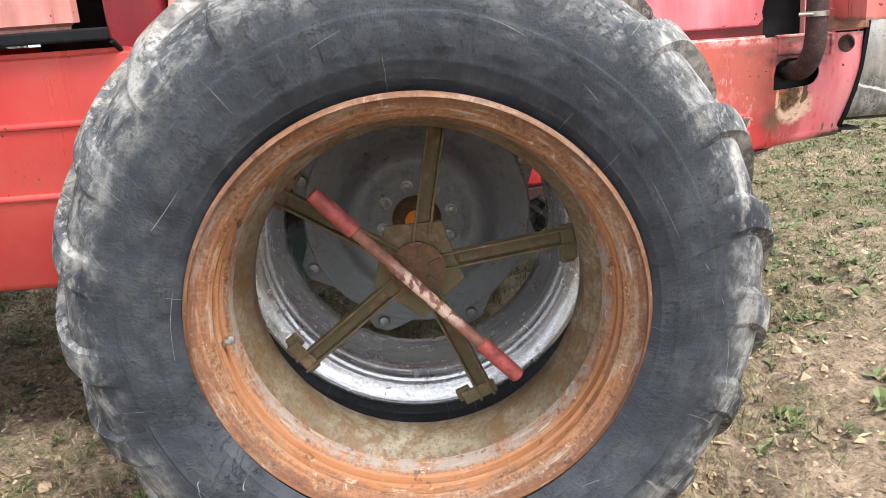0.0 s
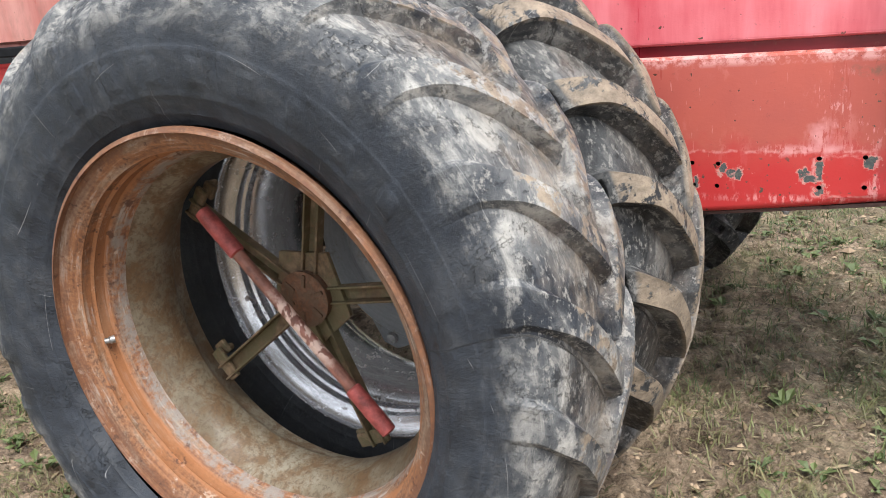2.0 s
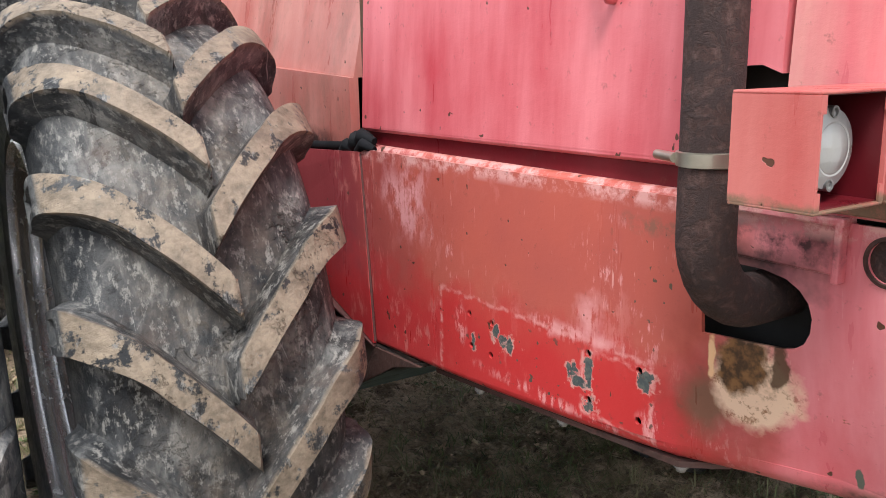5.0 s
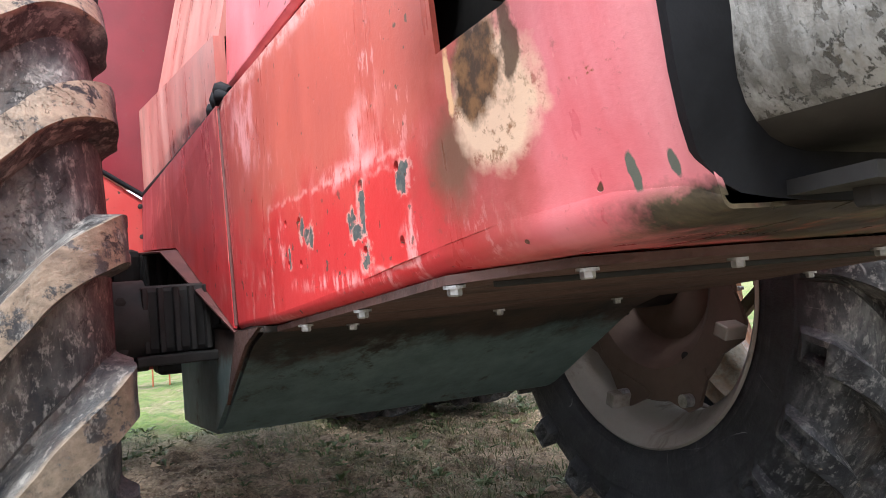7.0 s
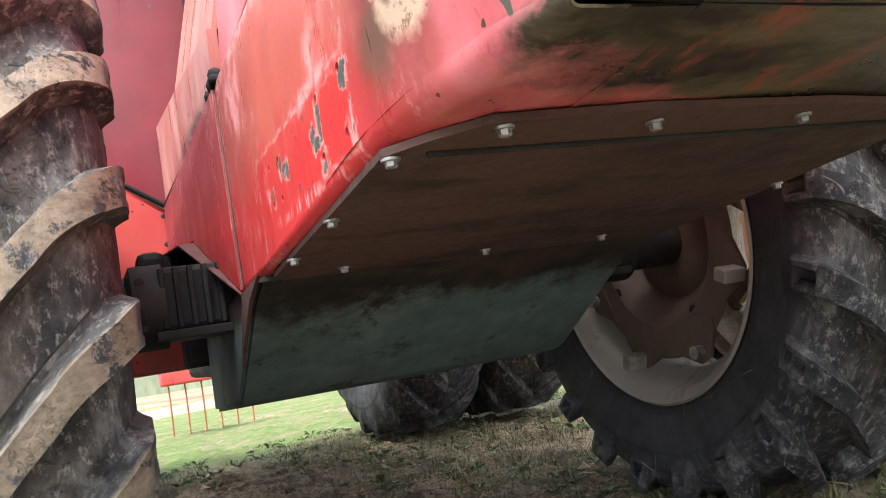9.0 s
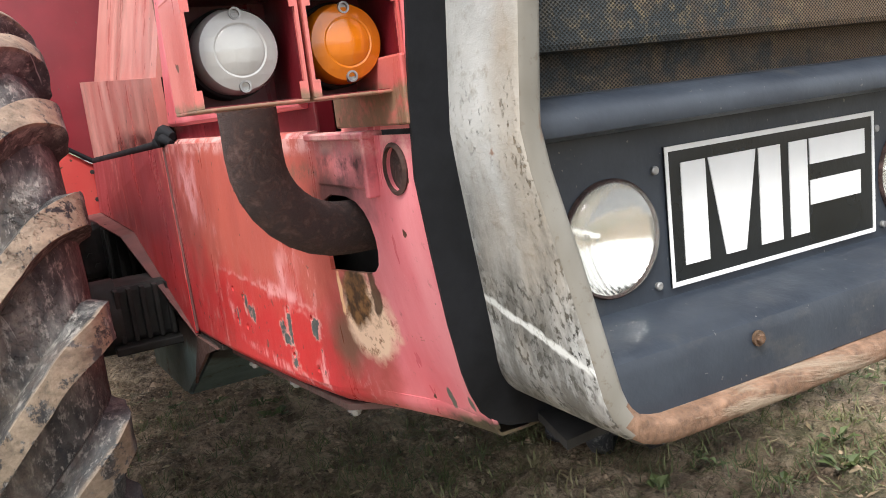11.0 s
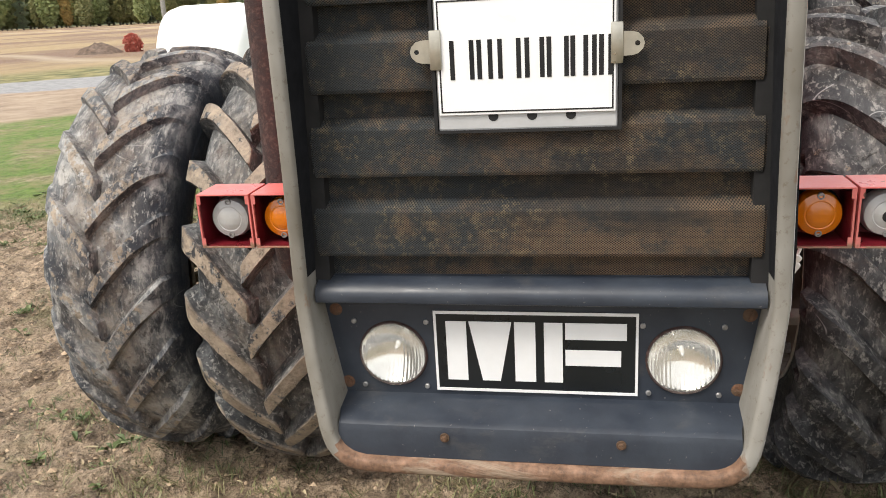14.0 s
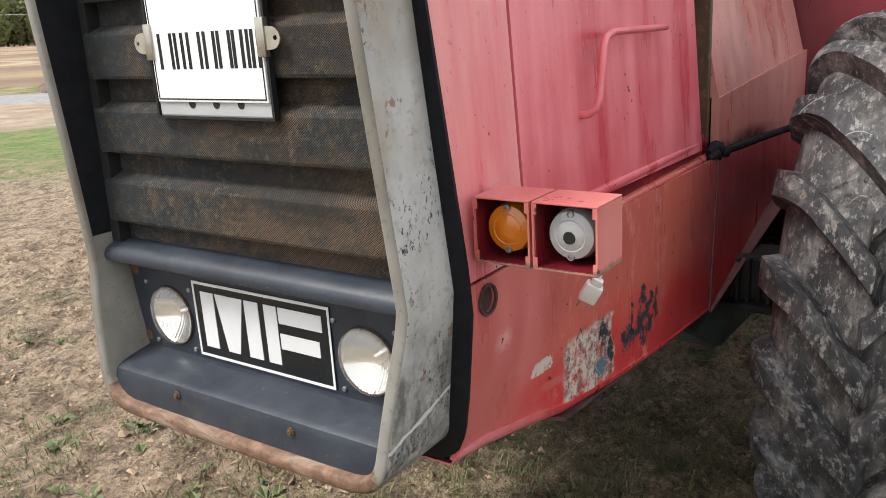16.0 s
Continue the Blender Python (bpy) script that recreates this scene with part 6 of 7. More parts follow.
# plate with holder and clips; its writing stands as plain bars
plate = new("number_plate")
plate.parent = tractor
plate["label"] = "white plate with dark bars in a grey holder on the grille"
part("holder", box((1.536, YC - 0.122, 1.208), (1.543, YC + 0.122, 1.386), 0.003), M_PLATEGREY, plate, "grey plate holder with black edge")
rim = bmesh.new()
for lo, hi in (((1.536, YC - 0.127, 1.205), (1.5455, YC + 0.127, 1.209)), ((1.536, YC - 0.127, 1.386), (1.5455, YC + 0.127, 1.390)), ((1.536, YC - 0.127, 1.209), (1.5455, YC - 0.1225, 1.386)), ((1.536, YC + 0.1225, 1.209), (1.5455, YC + 0.127, 1.386))):
    add_box(rim, lo, hi)
part("holder_edge", rim, M_BLACK, plate)
face = part("plate_face", box((1.543, YC - 0.119, 1.230), (1.546, YC + 0.119, 1.385), 0.001), M_PLATE, plate, "white plate")
rim = bmesh.new()
for lo, hi in (((1.546, YC - 0.116, 1.2335), (1.5465, YC + 0.116, 1.2355)), ((1.546, YC - 0.116, 1.380), (1.5465, YC + 0.116, 1.382)), ((1.546, YC - 0.116, 1.2355), (1.5465, YC - 0.114, 1.380)), ((1.546, YC + 0.114, 1.2355), (1.5465, YC + 0.116, 1.380))):
    add_box(rim, lo, hi)
part("border", rim, M_BLACK, face)
for lo, hi in ((-0.101, -0.068), (-0.064, -0.043), (-0.036, -0.005), (0.000, 0.026), (0.029, 0.058), (0.060, 0.083), (0.088, 0.094), (0.097, 0.115)):
    for a, b in ((lo, lo + 0.0062), (hi - 0.0062, hi)) if hi - lo > 0.013 else ((lo, hi),):
        part("bar", box((1.546, YC + a, 1.278), (1.5466, YC + b, 1.330), 0), M_BLACK, face)
for dy in (-0.045, 0.008, 0.06):
    part("tab", lathe([(0.007, 1.543), (0.007, 1.5436), (0.0005, 1.5436)], "x", (0, YC + dy, 1.2275), 14), M_BLACK, plate)
for s in (-1, 1):
    bm = bmesh.new()
    add_box(bm, (1.540, YC + s * 0.120 - 0.008, 1.292), (1.550, YC + s * 0.120 + 0.008, 1.345), 0.002)
    tab = [(YC + s * u, v) for u, v in ((0.122, 1.333), (0.140, 1.332), (0.147, 1.330), (0.153, 1.324), (0.155, 1.317), (0.153, 1.310), (0.147, 1.304), (0.140, 1.302), (0.122, 1.301))]
    eye = [(YC + s * 0.146 + 0.0035 * math.cos(k * math.pi / 5), 1.317 + 0.0035 * math.sin(k * math.pi / 5)) for k in range(10)]
    part("clip_tab", sheet(tab, [eye], lambda u, v: (1.5475, u, v), (-0.002, 0, 0), 0.0), M_CHROME, plate, "flat metal tab with a hole")
    part("clip", bm, M_CHROME, plate, "brass-grey metal clip", 40)

# ---- underside ----
belly = [(1.168, -0.372), (1.208, -0.335), (1.243, -0.290), (1.254, -0.12), (1.250, 0.0), (1.246, 0.12), (1.222, 0.290), (1.168, 0.372), (0.62, 0.376), (0.585, 0.35), (0.585, -0.36), (0.62, -0.380)]
part("belly_plate", sheet(belly, [], lambda u, v: (u, YC + v, 0.591 + 0.085 * (u - 0.7)), (0, 0, 0.008), 0.0), M_BELLY, tractor, "brown flat belly plate held by bolts")
bm = bmesh.new()
rows = []
for xx, zz, hw in ((1.16, 0.640, 0.21), (1.25, 0.648, 0.21), (1.35, 0.654, 0.21), (1.405, 0.659, 0.21), (1.435, 0.664, 0.21)):
    rows.append([bm.verts.new((xx, YC + q * hw, zz)) for q in (-1, -0.9, -0.6, -0.3, 0, 0.3, 0.6, 0.9, 1)])
for a, b in zip(rows, rows[1:]):
    for k in range(len(a) - 1):
        bm.faces.new((a[k], a[k + 1], b[k + 1], b[k]))
bm.normal_update()
bmesh.ops.solidify(bm, geom=bm.faces[:], thickness=0.006)
part("nose_pan", bm, M_SCORCH, tractor, "olive and red worn pan under the nose", 50)
for bx, by in ((1.164, -0.362), (1.232, -0.275), (1.2215, -0.102), (1.215, 0.10), (0.950, -0.368), (0.748, -0.374), (0.642, -0.275), (0.642, -0.031), (0.64, 0.2), (0.902, 0.360), (1.20, 0.27)):
    screw("belly_bolt", (bx, YC + by, 0.591 + 0.085 * (bx - 0.7)), 0.0065, tractor, "z", -1, "bright bolt", M_STEEL, 0.008)
part("belly_seam", box((1.172, YC - 0.33, 0.626), (1.177, YC + 0.33, 0.6325), 0.002), M_CAST, tractor)
# bracket with a round boss under the corner of the nose
def nose_bracket(s):
    outline = [(1.431, 0.270), (1.508, 0.292), (1.502, 0.228), (1.452, 0.228), (1.42, 0.270)]
    ob = part("nose_bracket", sheet(outline, [], lambda u, v: (u, YC + s * v, 0.668), (0, 0, 0.009), 0.0), M_CAST, tractor, "grimy steel bracket plate with a bolt")
    part("boss", lathe([(0.001, 0.656), (0.0095, 0.657), (0.011, 0.660), (0.011, 0.669)], "z", (1.468, YC + s * 0.243, 0), 6), M_CAST, ob, "", 40)


nose_bracket(-1)
# sloping guard before the axle
bm = bmesh.new()
front = [(0.585, 0.584), (0.50, 0.560), (0.180, 0.388), (0.14, 0.378), (-0.28, 0.352), (-0.28, 0.592), (0.585, 0.592)]
va = [[bm.verts.new((x, YC + yy, z)) for x, z in front] for yy in (-0.398, 0.356)]
for k in range(len(front)):
    bm.faces.new((va[0][k], va[0][(k + 1) % len(front)], va[1][(k + 1) % len(front)], va[1][k]))
for r in va:
    bm.faces.new(r)
bmesh.ops.recalc_face_normals(bm, faces=bm.faces)
bmesh.ops.bevel(bm, geom=bm.edges[:], offset=0.008, segments=2, affect="EDGES")
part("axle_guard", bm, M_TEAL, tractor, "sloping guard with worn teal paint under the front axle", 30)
bm = bmesh.new()
vs = [bm.verts.new(p) for p in ((0.60, YC - 0.403, 0.592), (0.430, YC - 0.403, 0.582), (0.318, YC - 0.403, 0.453), (0.345, YC - 0.403, 0.476), (0.50, YC - 0.403, 0.562))]
bm.faces.new(vs)
bm.normal_update()
bmesh.ops.solidify(bm, geom=bm.faces[:], thickness=0.006)
part("guard_web", bm, M_BELLY, tractor)
# axle, engine side and steps behind
bm = bmesh.new()
add_tube(bm, [(HUB[0], 2.25, HUB[1]), (HUB[0], 2.5, HUB[1] - 0.01), (HUB[0], YC, HUB[1] - 0.02), (HUB[0], 3.3, HUB[1] - 0.01), (HUB[0], 3.56, HUB[1])], [0.045, 0.045, 0.11, 0.045, 0.045], 20)
part("front_axle", bm, M_CAST, tractor, "dark oily front axle", 60)
bm = bmesh.new()
add_box(bm, (-0.75, YC - 0.26, 0.44), (0.25, YC + 0.26, 0.95), 0.02)
for k in range(9):
    part("engine_rib", box((-0.35 + 0.075 * k, YC - 0.30, 0.50 + 0.01 * (k % 3)), (-0.32 + 0.075 * k, YC - 0.25, 0.90), 0.006), M_CAST, tractor)
part("engine_block", bm, M_CAST, tractor, "dark oily engine side with ribs")
def axle_end(s):
    """Ribbed axle housing and knuckle beside the guard."""
    def B(lo, hi, bevel=0.006):
        a, b = YC + s * (YC - lo[1]), YC + s * (YC - hi[1])
        return box((lo[0], min(a, b), lo[2]), (hi[0], max(a, b), hi[2]), bevel)
    ob = part("axle_housing", B((-0.45, 2.425, 0.607), (-0.27, 2.60, 0.765), 0.012), M_CAST, tractor, "dark oily ribbed axle housing")
    for k in range(6):
        part("fin", B((-0.275, 2.430 + 0.026 * k, 0.61), (-0.245, 2.440 + 0.026 * k, 0.755), 0.002), M_CAST, ob)
    part("ledge", B((-0.45, 2.41, 0.590), (-0.235, 2.565, 0.608), 0.003), M_CAST, ob)
    part("knuckle", B((-0.42, 2.36, 0.62), (-0.29, 2.43, 0.775), 0.02), M_CAST, ob)
    part("knuckle_foot", B((-0.40, 2.37, 0.54), (-0.30, 2.42, 0.63), 0.02), M_CAST, ob)
    for k, (yy, zz) in enumerate(((2.385, 0.745), (2.39, 0.685), (2.405, 0.655))):
        part("knuckle_bolt", lathe([(0.011, -0.292), (0.011, -0.278), (0.0005, -0.277)], "x", (0, YC + s * (YC - yy), zz), 6), M_CAST, ob)
    part("trumpet", B((0.06, 2.37, 0.545), (0.20, 2.54, 0.672), 0.012), M_CAST, ob)
    for k in range(6):
        part("fin", B((0.195, 2.378 + 0.027 * k, 0.55), (0.222, 2.388 + 0.027 * k, 0.668), 0.002), M_CAST, ob)
    part("ledge", B((0.05, 2.362, 0.528), (0.238, 2.545, 0.546), 0.003), M_CAST, ob)
    part("collar", B((0.075, 2.315, 0.535), (0.205, 2.372, 0.668), 0.02), M_CAST, ob)
    for zz in (0.56, 0.60, 0.645):
        part("knuckle_bolt", lathe([(0.010, 0.203), (0.010, 0.217), (0.0005, 0.218)], "x", (0, YC + s * (YC - 2.342), zz), 6), M_CAST, ob)
    part("hanger", B((-0.40, 2.45, 0.47), (-0.28, 2.52, 0.60), 0.01), M_CAST, ob)


axle_end(1)
axle_end(-1)
part("side_bracket", box((-0.42, YC - 0.345, 0.575), (0.12, YC - 0.29, 0.60), 0.004), M_CAST, tractor)


# gearbox and rear axle
part("gearbox", box((-2.9, YC - 0.24, 0.42), (-0.7, YC + 0.24, 0.98), 0.03), M_CAST, tractor, "dark gearbox housing")
part("rear_axle", tube([(-2.62, 1.9, 0.815), (-2.62, YC, 0.80), (-2.62, 2 * YC - 1.4, 0.815)], 0.10, 16), M_CAST, tractor, "dark rear axle")

# ---- wide body behind: tank, mudguard corner and its front wall in shaded red ----
def fuel_tank(sign):
    """Sheet-metal tank whose top slopes down towards the hood; its cross-section is carried along the tractor."""
    out = [(0.28, 0.47), (0.665, 0.47), (0.680, 0.49), (0.680, 1.070), (0.665, 1.082), (0.63, 1.028), (0.53, 0.985), (0.435, 0.918), (0.28, 0.90)]
    bm = bmesh.new()
    va = [[bm.verts.new((x, YC + sign * d, z)) for d, z in out] for x in (-1.75, -0.515)]
    for k in range(len(out)):
        bm.faces.new((va[0][k], va[0][(k + 1) % len(out)], va[1][(k + 1) % len(out)], va[1][k]))
    for r in va:
        bm.faces.new(r)
    bmesh.ops.recalc_face_normals(bm, faces=bm.faces)
    bmesh.ops.bevel(bm, geom=[e for e in bm.edges if e.calc_face_angle(0) > radians(50)], offset=0.010, segments=2, affect="EDGES")
    for zz in (0.90, 0.72):
        add_box(bm, (-1.74, YC + sign * 0.678 - 0.01, zz - 0.008), (-0.53, YC + sign * 0.678 + 0.01, zz + 0.008), 0.005)
    part("fuel_tank", bm, M_TANK, tractor, "red sheet-metal tank with two faint ribs", 40)


both(fuel_tank)
bm = bmesh.new()
outline = [(-1.8, 2.20), (-0.62, 2.20), (-0.86, 2.60), (-1.8, 2.62)]
va = [[bm.verts.new((x, y, z)) for x, y in outline] for z in (1.12, 2.0)]
for k in range(4):
    bm.faces.new((va[0][k], va[0][(k + 1) % 4], va[1][(k + 1) % 4], va[1][k]))
for r in va:
    bm.faces.new(r)
bmesh.ops.recalc_face_normals(bm, faces=bm.faces)
bmesh.ops.bevel(bm, geom=bm.edges[:], offset=0.02, segments=3, affect="EDGES")
part("rear_mudguard", bm, M_REAR, tractor, "orange-red mudguard body behind the front wheel", 40)
def wall_plate(sign):
    foot = [(-0.505, 0.29, 0.90), (-0.512, 0.436, 0.936), (-0.525, 0.53, 1.002), (-0.545, 0.63, 1.048), (-0.56, 0.700, 1.098)]
    bm = bmesh.new()
    lower = [bm.verts.new((x, YC + sign * d, z)) for x, d, z in foot]
    upper = [bm.verts.new((x - 0.03, YC + sign * d, 1.98)) for x, d, z in foot]
    for k in range(4):
        bm.faces.new((lower[k], lower[k + 1], upper[k + 1], upper[k]))
    bm.normal_update()
    bmesh.ops.solidify(bm, geom=bm.faces[:], thickness=0.006)
    bmesh.ops.recalc_face_normals(bm, faces=bm.faces)
    # the shade behind the wheel is part of this dark red
    part("front_wall", bm, M_SHADED_RED, tractor, "red wall of the mudguard body, its shade put into dark crimson", 30)
    part("wall_seal", tube([(x + 0.004, YC + sign * d, z - 0.006) for x, d, z in foot[1:]], 0.007, 8), M_SEAL, tractor, "black rubber strip below the wall", 60)


both(wall_plate)
part("edge_trim", box((-1.8, 2.185, 1.095), (-0.56, 2.23, 1.125), 0.005), M_SEAL, tractor, "black trim strip")
# the far side has the same body, its shade put into a darker red
bm = bmesh.new()
va = [[bm.verts.new((x, 2 * YC - y, z)) for x, y in outline] for z in (1.12, 2.0)]
for k in range(4):
    bm.faces.new((va[0][k], va[0][(k + 1) % 4], va[1][(k + 1) % 4], va[1][k]))
for r in va:
    bm.faces.new(r)
bmesh.ops.recalc_face_normals(bm, faces=bm.faces)
bmesh.ops.bevel(bm, geom=bm.edges[:], offset=0.02, segments=3, affect="EDGES")
part("rear_mudguard", bm, M_SHADED_RED, tractor, "mudguard body behind the front wheel, its shade put into dark red", 40)

# ---- ground ----
def axis_steps():
    near = np.arange(-2.6, 5.21, 0.019)
    far = []
    d, step = 5.2, 0.06
    while d < 900:
        d += step
        far.append(d)
        step *= 1.17
    far = np.array(far)
    return np.concatenate([-(far[::-1] - 2.6), near, far])


def slope(x, y):
    """The field beyond the road rises gently."""
    return min(4.0, 0.0115 * max(0.0, -0.7071 * (x + y) - 20))


def ground_height(x, y):
    d = max(abs(x - 1.3), abs(y - 2.2))
    fade = 1.0 if d < 3 else max(0.0, 1 - (d - 3) / 25)
    h = 0.020 * noise.noise((x * 1.3, y * 1.3, 0.3)) + 0.020 * noise.noise((x * 4.1, y * 4.1, 3.0)) + 0.026 * noise.noise((x * 10, y * 10, 7.0)) + 0.017 * noise.noise((x * 22, y * 22, 1.0))
    h += 0.010 * noise.noise((x * 5 + y * 3, y * 17 - x * 4, 2.0)) + 0.007 * noise.noise((x * 38, y * 38, 6.0))
    h += 0.05 * max(0.0, noise.noise((x * 7, y * 7, 11.0)) - 0.22)
    return h * fade - 0.004 + slope(x, y)


gx = axis_steps()
gy = gx + 0.9
verts = [(x, y, ground_height(x, y) if abs(x) < 40 and abs(y) < 40 else slope(x, y) - 0.004) for y in gy for x in gx]
nx = len(gx)
faces = [(j * nx + i, j * nx + i + 1, (j + 1) * nx + i + 1, (j + 1) * nx + i) for j in range(len(gy) - 1) for i in range(nx - 1)]
me = bpy.data.meshes.new("ground")
me.from_pydata(verts, [], faces)
me.polygons.foreach_set("use_smooth", np.ones(len(faces), dtype=bool))
me.materials.append(M_GROUND)
ground = tagged(new("ground", me), "bare trodden brown soil with patches of short grass", "ground", kind="structure")


def stuff(name, verts, faces, material, label, category, smooth=False):
    me = bpy.data.meshes.new(name)
    me.from_pydata(verts, [], faces)
    if smooth:
        me.polygons.foreach_set("use_smooth", np.ones(len(faces), dtype=bool))
    me.materials.append(material)
    return tagged(new(name, me), label, category, kind="stuff")


def leafy(name, low, high, rough=0.6, dry=None, thin=0.0):
    m = Mat(name, rough)
    g = m.t.nodes.new("ShaderNodeNewGeometry")
    c = m.mix(m.ramp(g.outputs["Random Per Island"], 0, 1), low, high)
    if dry:
        c = m.mix(m.ramp(m.noise(1.7, 4, 0.6), 0.48, 0.62, 0, 0.9), c, dry)
    if not thin:
        return m.done(c)
    m.done(c)
    lit, blend = m.t.nodes.new("ShaderNodeBsdfTranslucent"), m.t.nodes.new("ShaderNodeMixShader")
    m.link(c, lit.inputs["Color"])
    blend.inputs[0].default_value = thin
    m.link(m.b.outputs[0], blend.inputs[1])
    m.link(lit.outputs[0], blend.inputs[2])
    m.link(blend.outputs[0], m.t.nodes["Material Output"].inputs["Surface"])
    return m.m


rng = random.Random(4)


def grassy(x, y):
    return 0.60 * min(1.0, max(0.0, (y - 2.2) / 0.9)) * (1.0 if x > 1.15 else 0.35) + noise.noise((x * 0.9, y * 0.9, 5.0)) + 0.6 * noise.noise((x * 2.7, y * 2.7, 9.0))


def scatter(count, lo, hi, keep):
    out = []
    while len(out) < count:
        x, y = rng.uniform(lo[0], hi[0]), rng.uniform(lo[1], hi[1])
        if keep(x, y):
            out.append((x, y))
    return out


# grass blades in tufts
gv, gf = [], []
for x, y in scatter(14500, (-3.6, -1.8), (4.0, 7.2), lambda x, y: grassy(x, y) > 0.05 + rng.uniform(-0.25, 0.25) + (0.40 if y < 1.1 and x > -1.5 else 0)):
    z = ground_height(x, y) - 0.002
    for b in range(rng.randint(6, 11)):
        a, l = rng.uniform(0, 6.283), rng.uniform(0.016, 0.060)
        ox, oy = x + rng.gauss(0, 0.026), y + rng.gauss(0, 0.026)
        w, lean_ = rng.uniform(0.0011, 0.0022), rng.uniform(0.5, 2.3)
        dx, dy = math.cos(a), math.sin(a)
        reach, tip = l * min(lean_, 1.3) * 0.85, l * max(0.10, 1.0 - 0.42 * lean_)
        k = len(gv)
        gv += [(ox - dy * w, oy + dx * w, z), (ox + dy * w, oy - dx * w, z), (ox + dx * reach * 0.5 + dy * w * 0.8, oy + dy * reach * 0.5 - dx * w * 0.8, z + 0.004 + tip * 0.75),
               (ox + dx * reach * 0.5 - dy * w * 0.8, oy + dy * reach * 0.5 + dx * w * 0.8, z + 0.004 + tip * 0.75), (ox + dx * reach, oy + dy * reach, z + 0.003 + tip)]
        gf += [(k, k + 1, k + 2, k + 3), (k + 3, k + 2, k + 4)]
stuff("grass", gv, gf, leafy("grass_blades", (0.042, 0.062, 0.018), (0.16, 0.18, 0.065), 0.6, (0.22, 0.185, 0.095)), "short patchy green and yellowed grass on the soil", "grass")
# low broad-leaved weeds
gv, gf = [], []
for x, y in scatter(2600, (-4.0, -2.5), (5.0, 7.5), lambda x, y: grassy(x, y) > -0.30 + rng.uniform(-0.3, 0.3) + (0.55 if y < 1.1 and x > -1.5 else 0) and not (-0.6 < x < 0.9 and 1.6 < y < 3.4)):
    z = ground_height(x, y)
    size = rng.uniform(0.5, 1.25)
    for b in range(rng.randint(5, 10)):
        a, l = rng.uniform(0, 6.283), rng.uniform(0.018, 0.050) * size
        w, up = l * rng.uniform(0.22, 0.36), rng.uniform(0.2, 0.9)
        dx, dy = math.cos(a), math.sin(a)
        ox, oy = x + dx * l * 0.2 + rng.gauss(0, 0.008), y + dy * l * 0.2 + rng.gauss(0, 0.008)
        k = len(gv)
        gv += [(ox, oy, z + 0.002), (ox + dx * l * 0.45 - dy * w, oy + dy * l * 0.45 + dx * w, z + 0.006 + l * up * 0.62), (ox + dx * l * 0.5, oy + dy * l * 0.5, z + 0.002 + l * up * 0.55), (ox + dx * l * 0.45 + dy * w, oy + dy * l * 0.45 - dx * w, z + 0.006 + l * up * 0.62),
               (ox + dx * l, oy + dy * l, z + 0.002 + l * up * 0.75)]
        gf += [(k, k + 2, k + 1), (k, k + 3, k + 2), (k + 1, k + 2, k + 4), (k + 2, k + 3, k + 4)]
stuff("weeds", gv, gf, leafy("weed_leaves", (0.05, 0.078, 0.022), (0.13, 0.165, 0.058)), "small green broad-leaved weeds", "weeds")
# dead leaves, straw and clods
gv, gf = [], []
for x, y in scatter(9000, (-3.5, -2.0), (4.5, 7.0), lambda x, y: rng.random() < 0.4 + 0.3 * max(0, min(2, y - 1))):
    z = ground_height(x, y) + 0.004
    a, l, w = rng.uniform(0, 6.283), rng.uniform(0.008, 0.035), rng.uniform(0.001, 0.007)
    dx, dy = math.cos(a), math.sin(a)
    k = len(gv)
    gv += [(x - dx * l - dy * w * 0.3, y - dy * l + dx * w * 0.3, z), (x + dy * w, y - dx * w, z + 0.004), (x + dx * l, y + dy * l, z + rng.uniform(0, 0.01)), (x - dy * w, y + dx * w, z + 0.003)]
    gf.append((k, k + 1, k + 2, k + 3))
stuff("dead_leaves", gv, gf, leafy("litter", (0.16, 0.11, 0.06), (0.42, 0.35, 0.22), 0.8), "dry straw and dead leaves strewn on the soil", "litter")
gv, gf = [], []
for x, y in scatter(22000, (-2.5, -1.5), (4.0, 6.0), lambda x, y: grassy(x, y) < 0.6):
    z = ground_height(x, y)
    r = rng.uniform(0.003, 0.011) * (2.4 if rng.random() < 0.03 else 1)
    k = len(gv)
    ring = [(x + r * math.cos(q) * rng.uniform(0.7, 1.3), y + r * math.sin(q) * rng.uniform(0.7, 1.3), z + rng.uniform(-0.002, 0.002)) for q in (0, 1.26, 2.51, 3.77, 5.03)]
    gv += ring + [(x + rng.uniform(-0.3, 0.3) * r, y + rng.uniform(-0.3, 0.3) * r, z + r * rng.uniform(0.5, 1.0))]
    gf += [(k + i, k + (i + 1) % 5, k + 5) for i in range(5)]
stuff("clods", gv, gf, leafy("clod_soil", (0.12, 0.08, 0.050), (0.48, 0.36, 0.245), 0.95), "loose brown clods of soil", "soil")

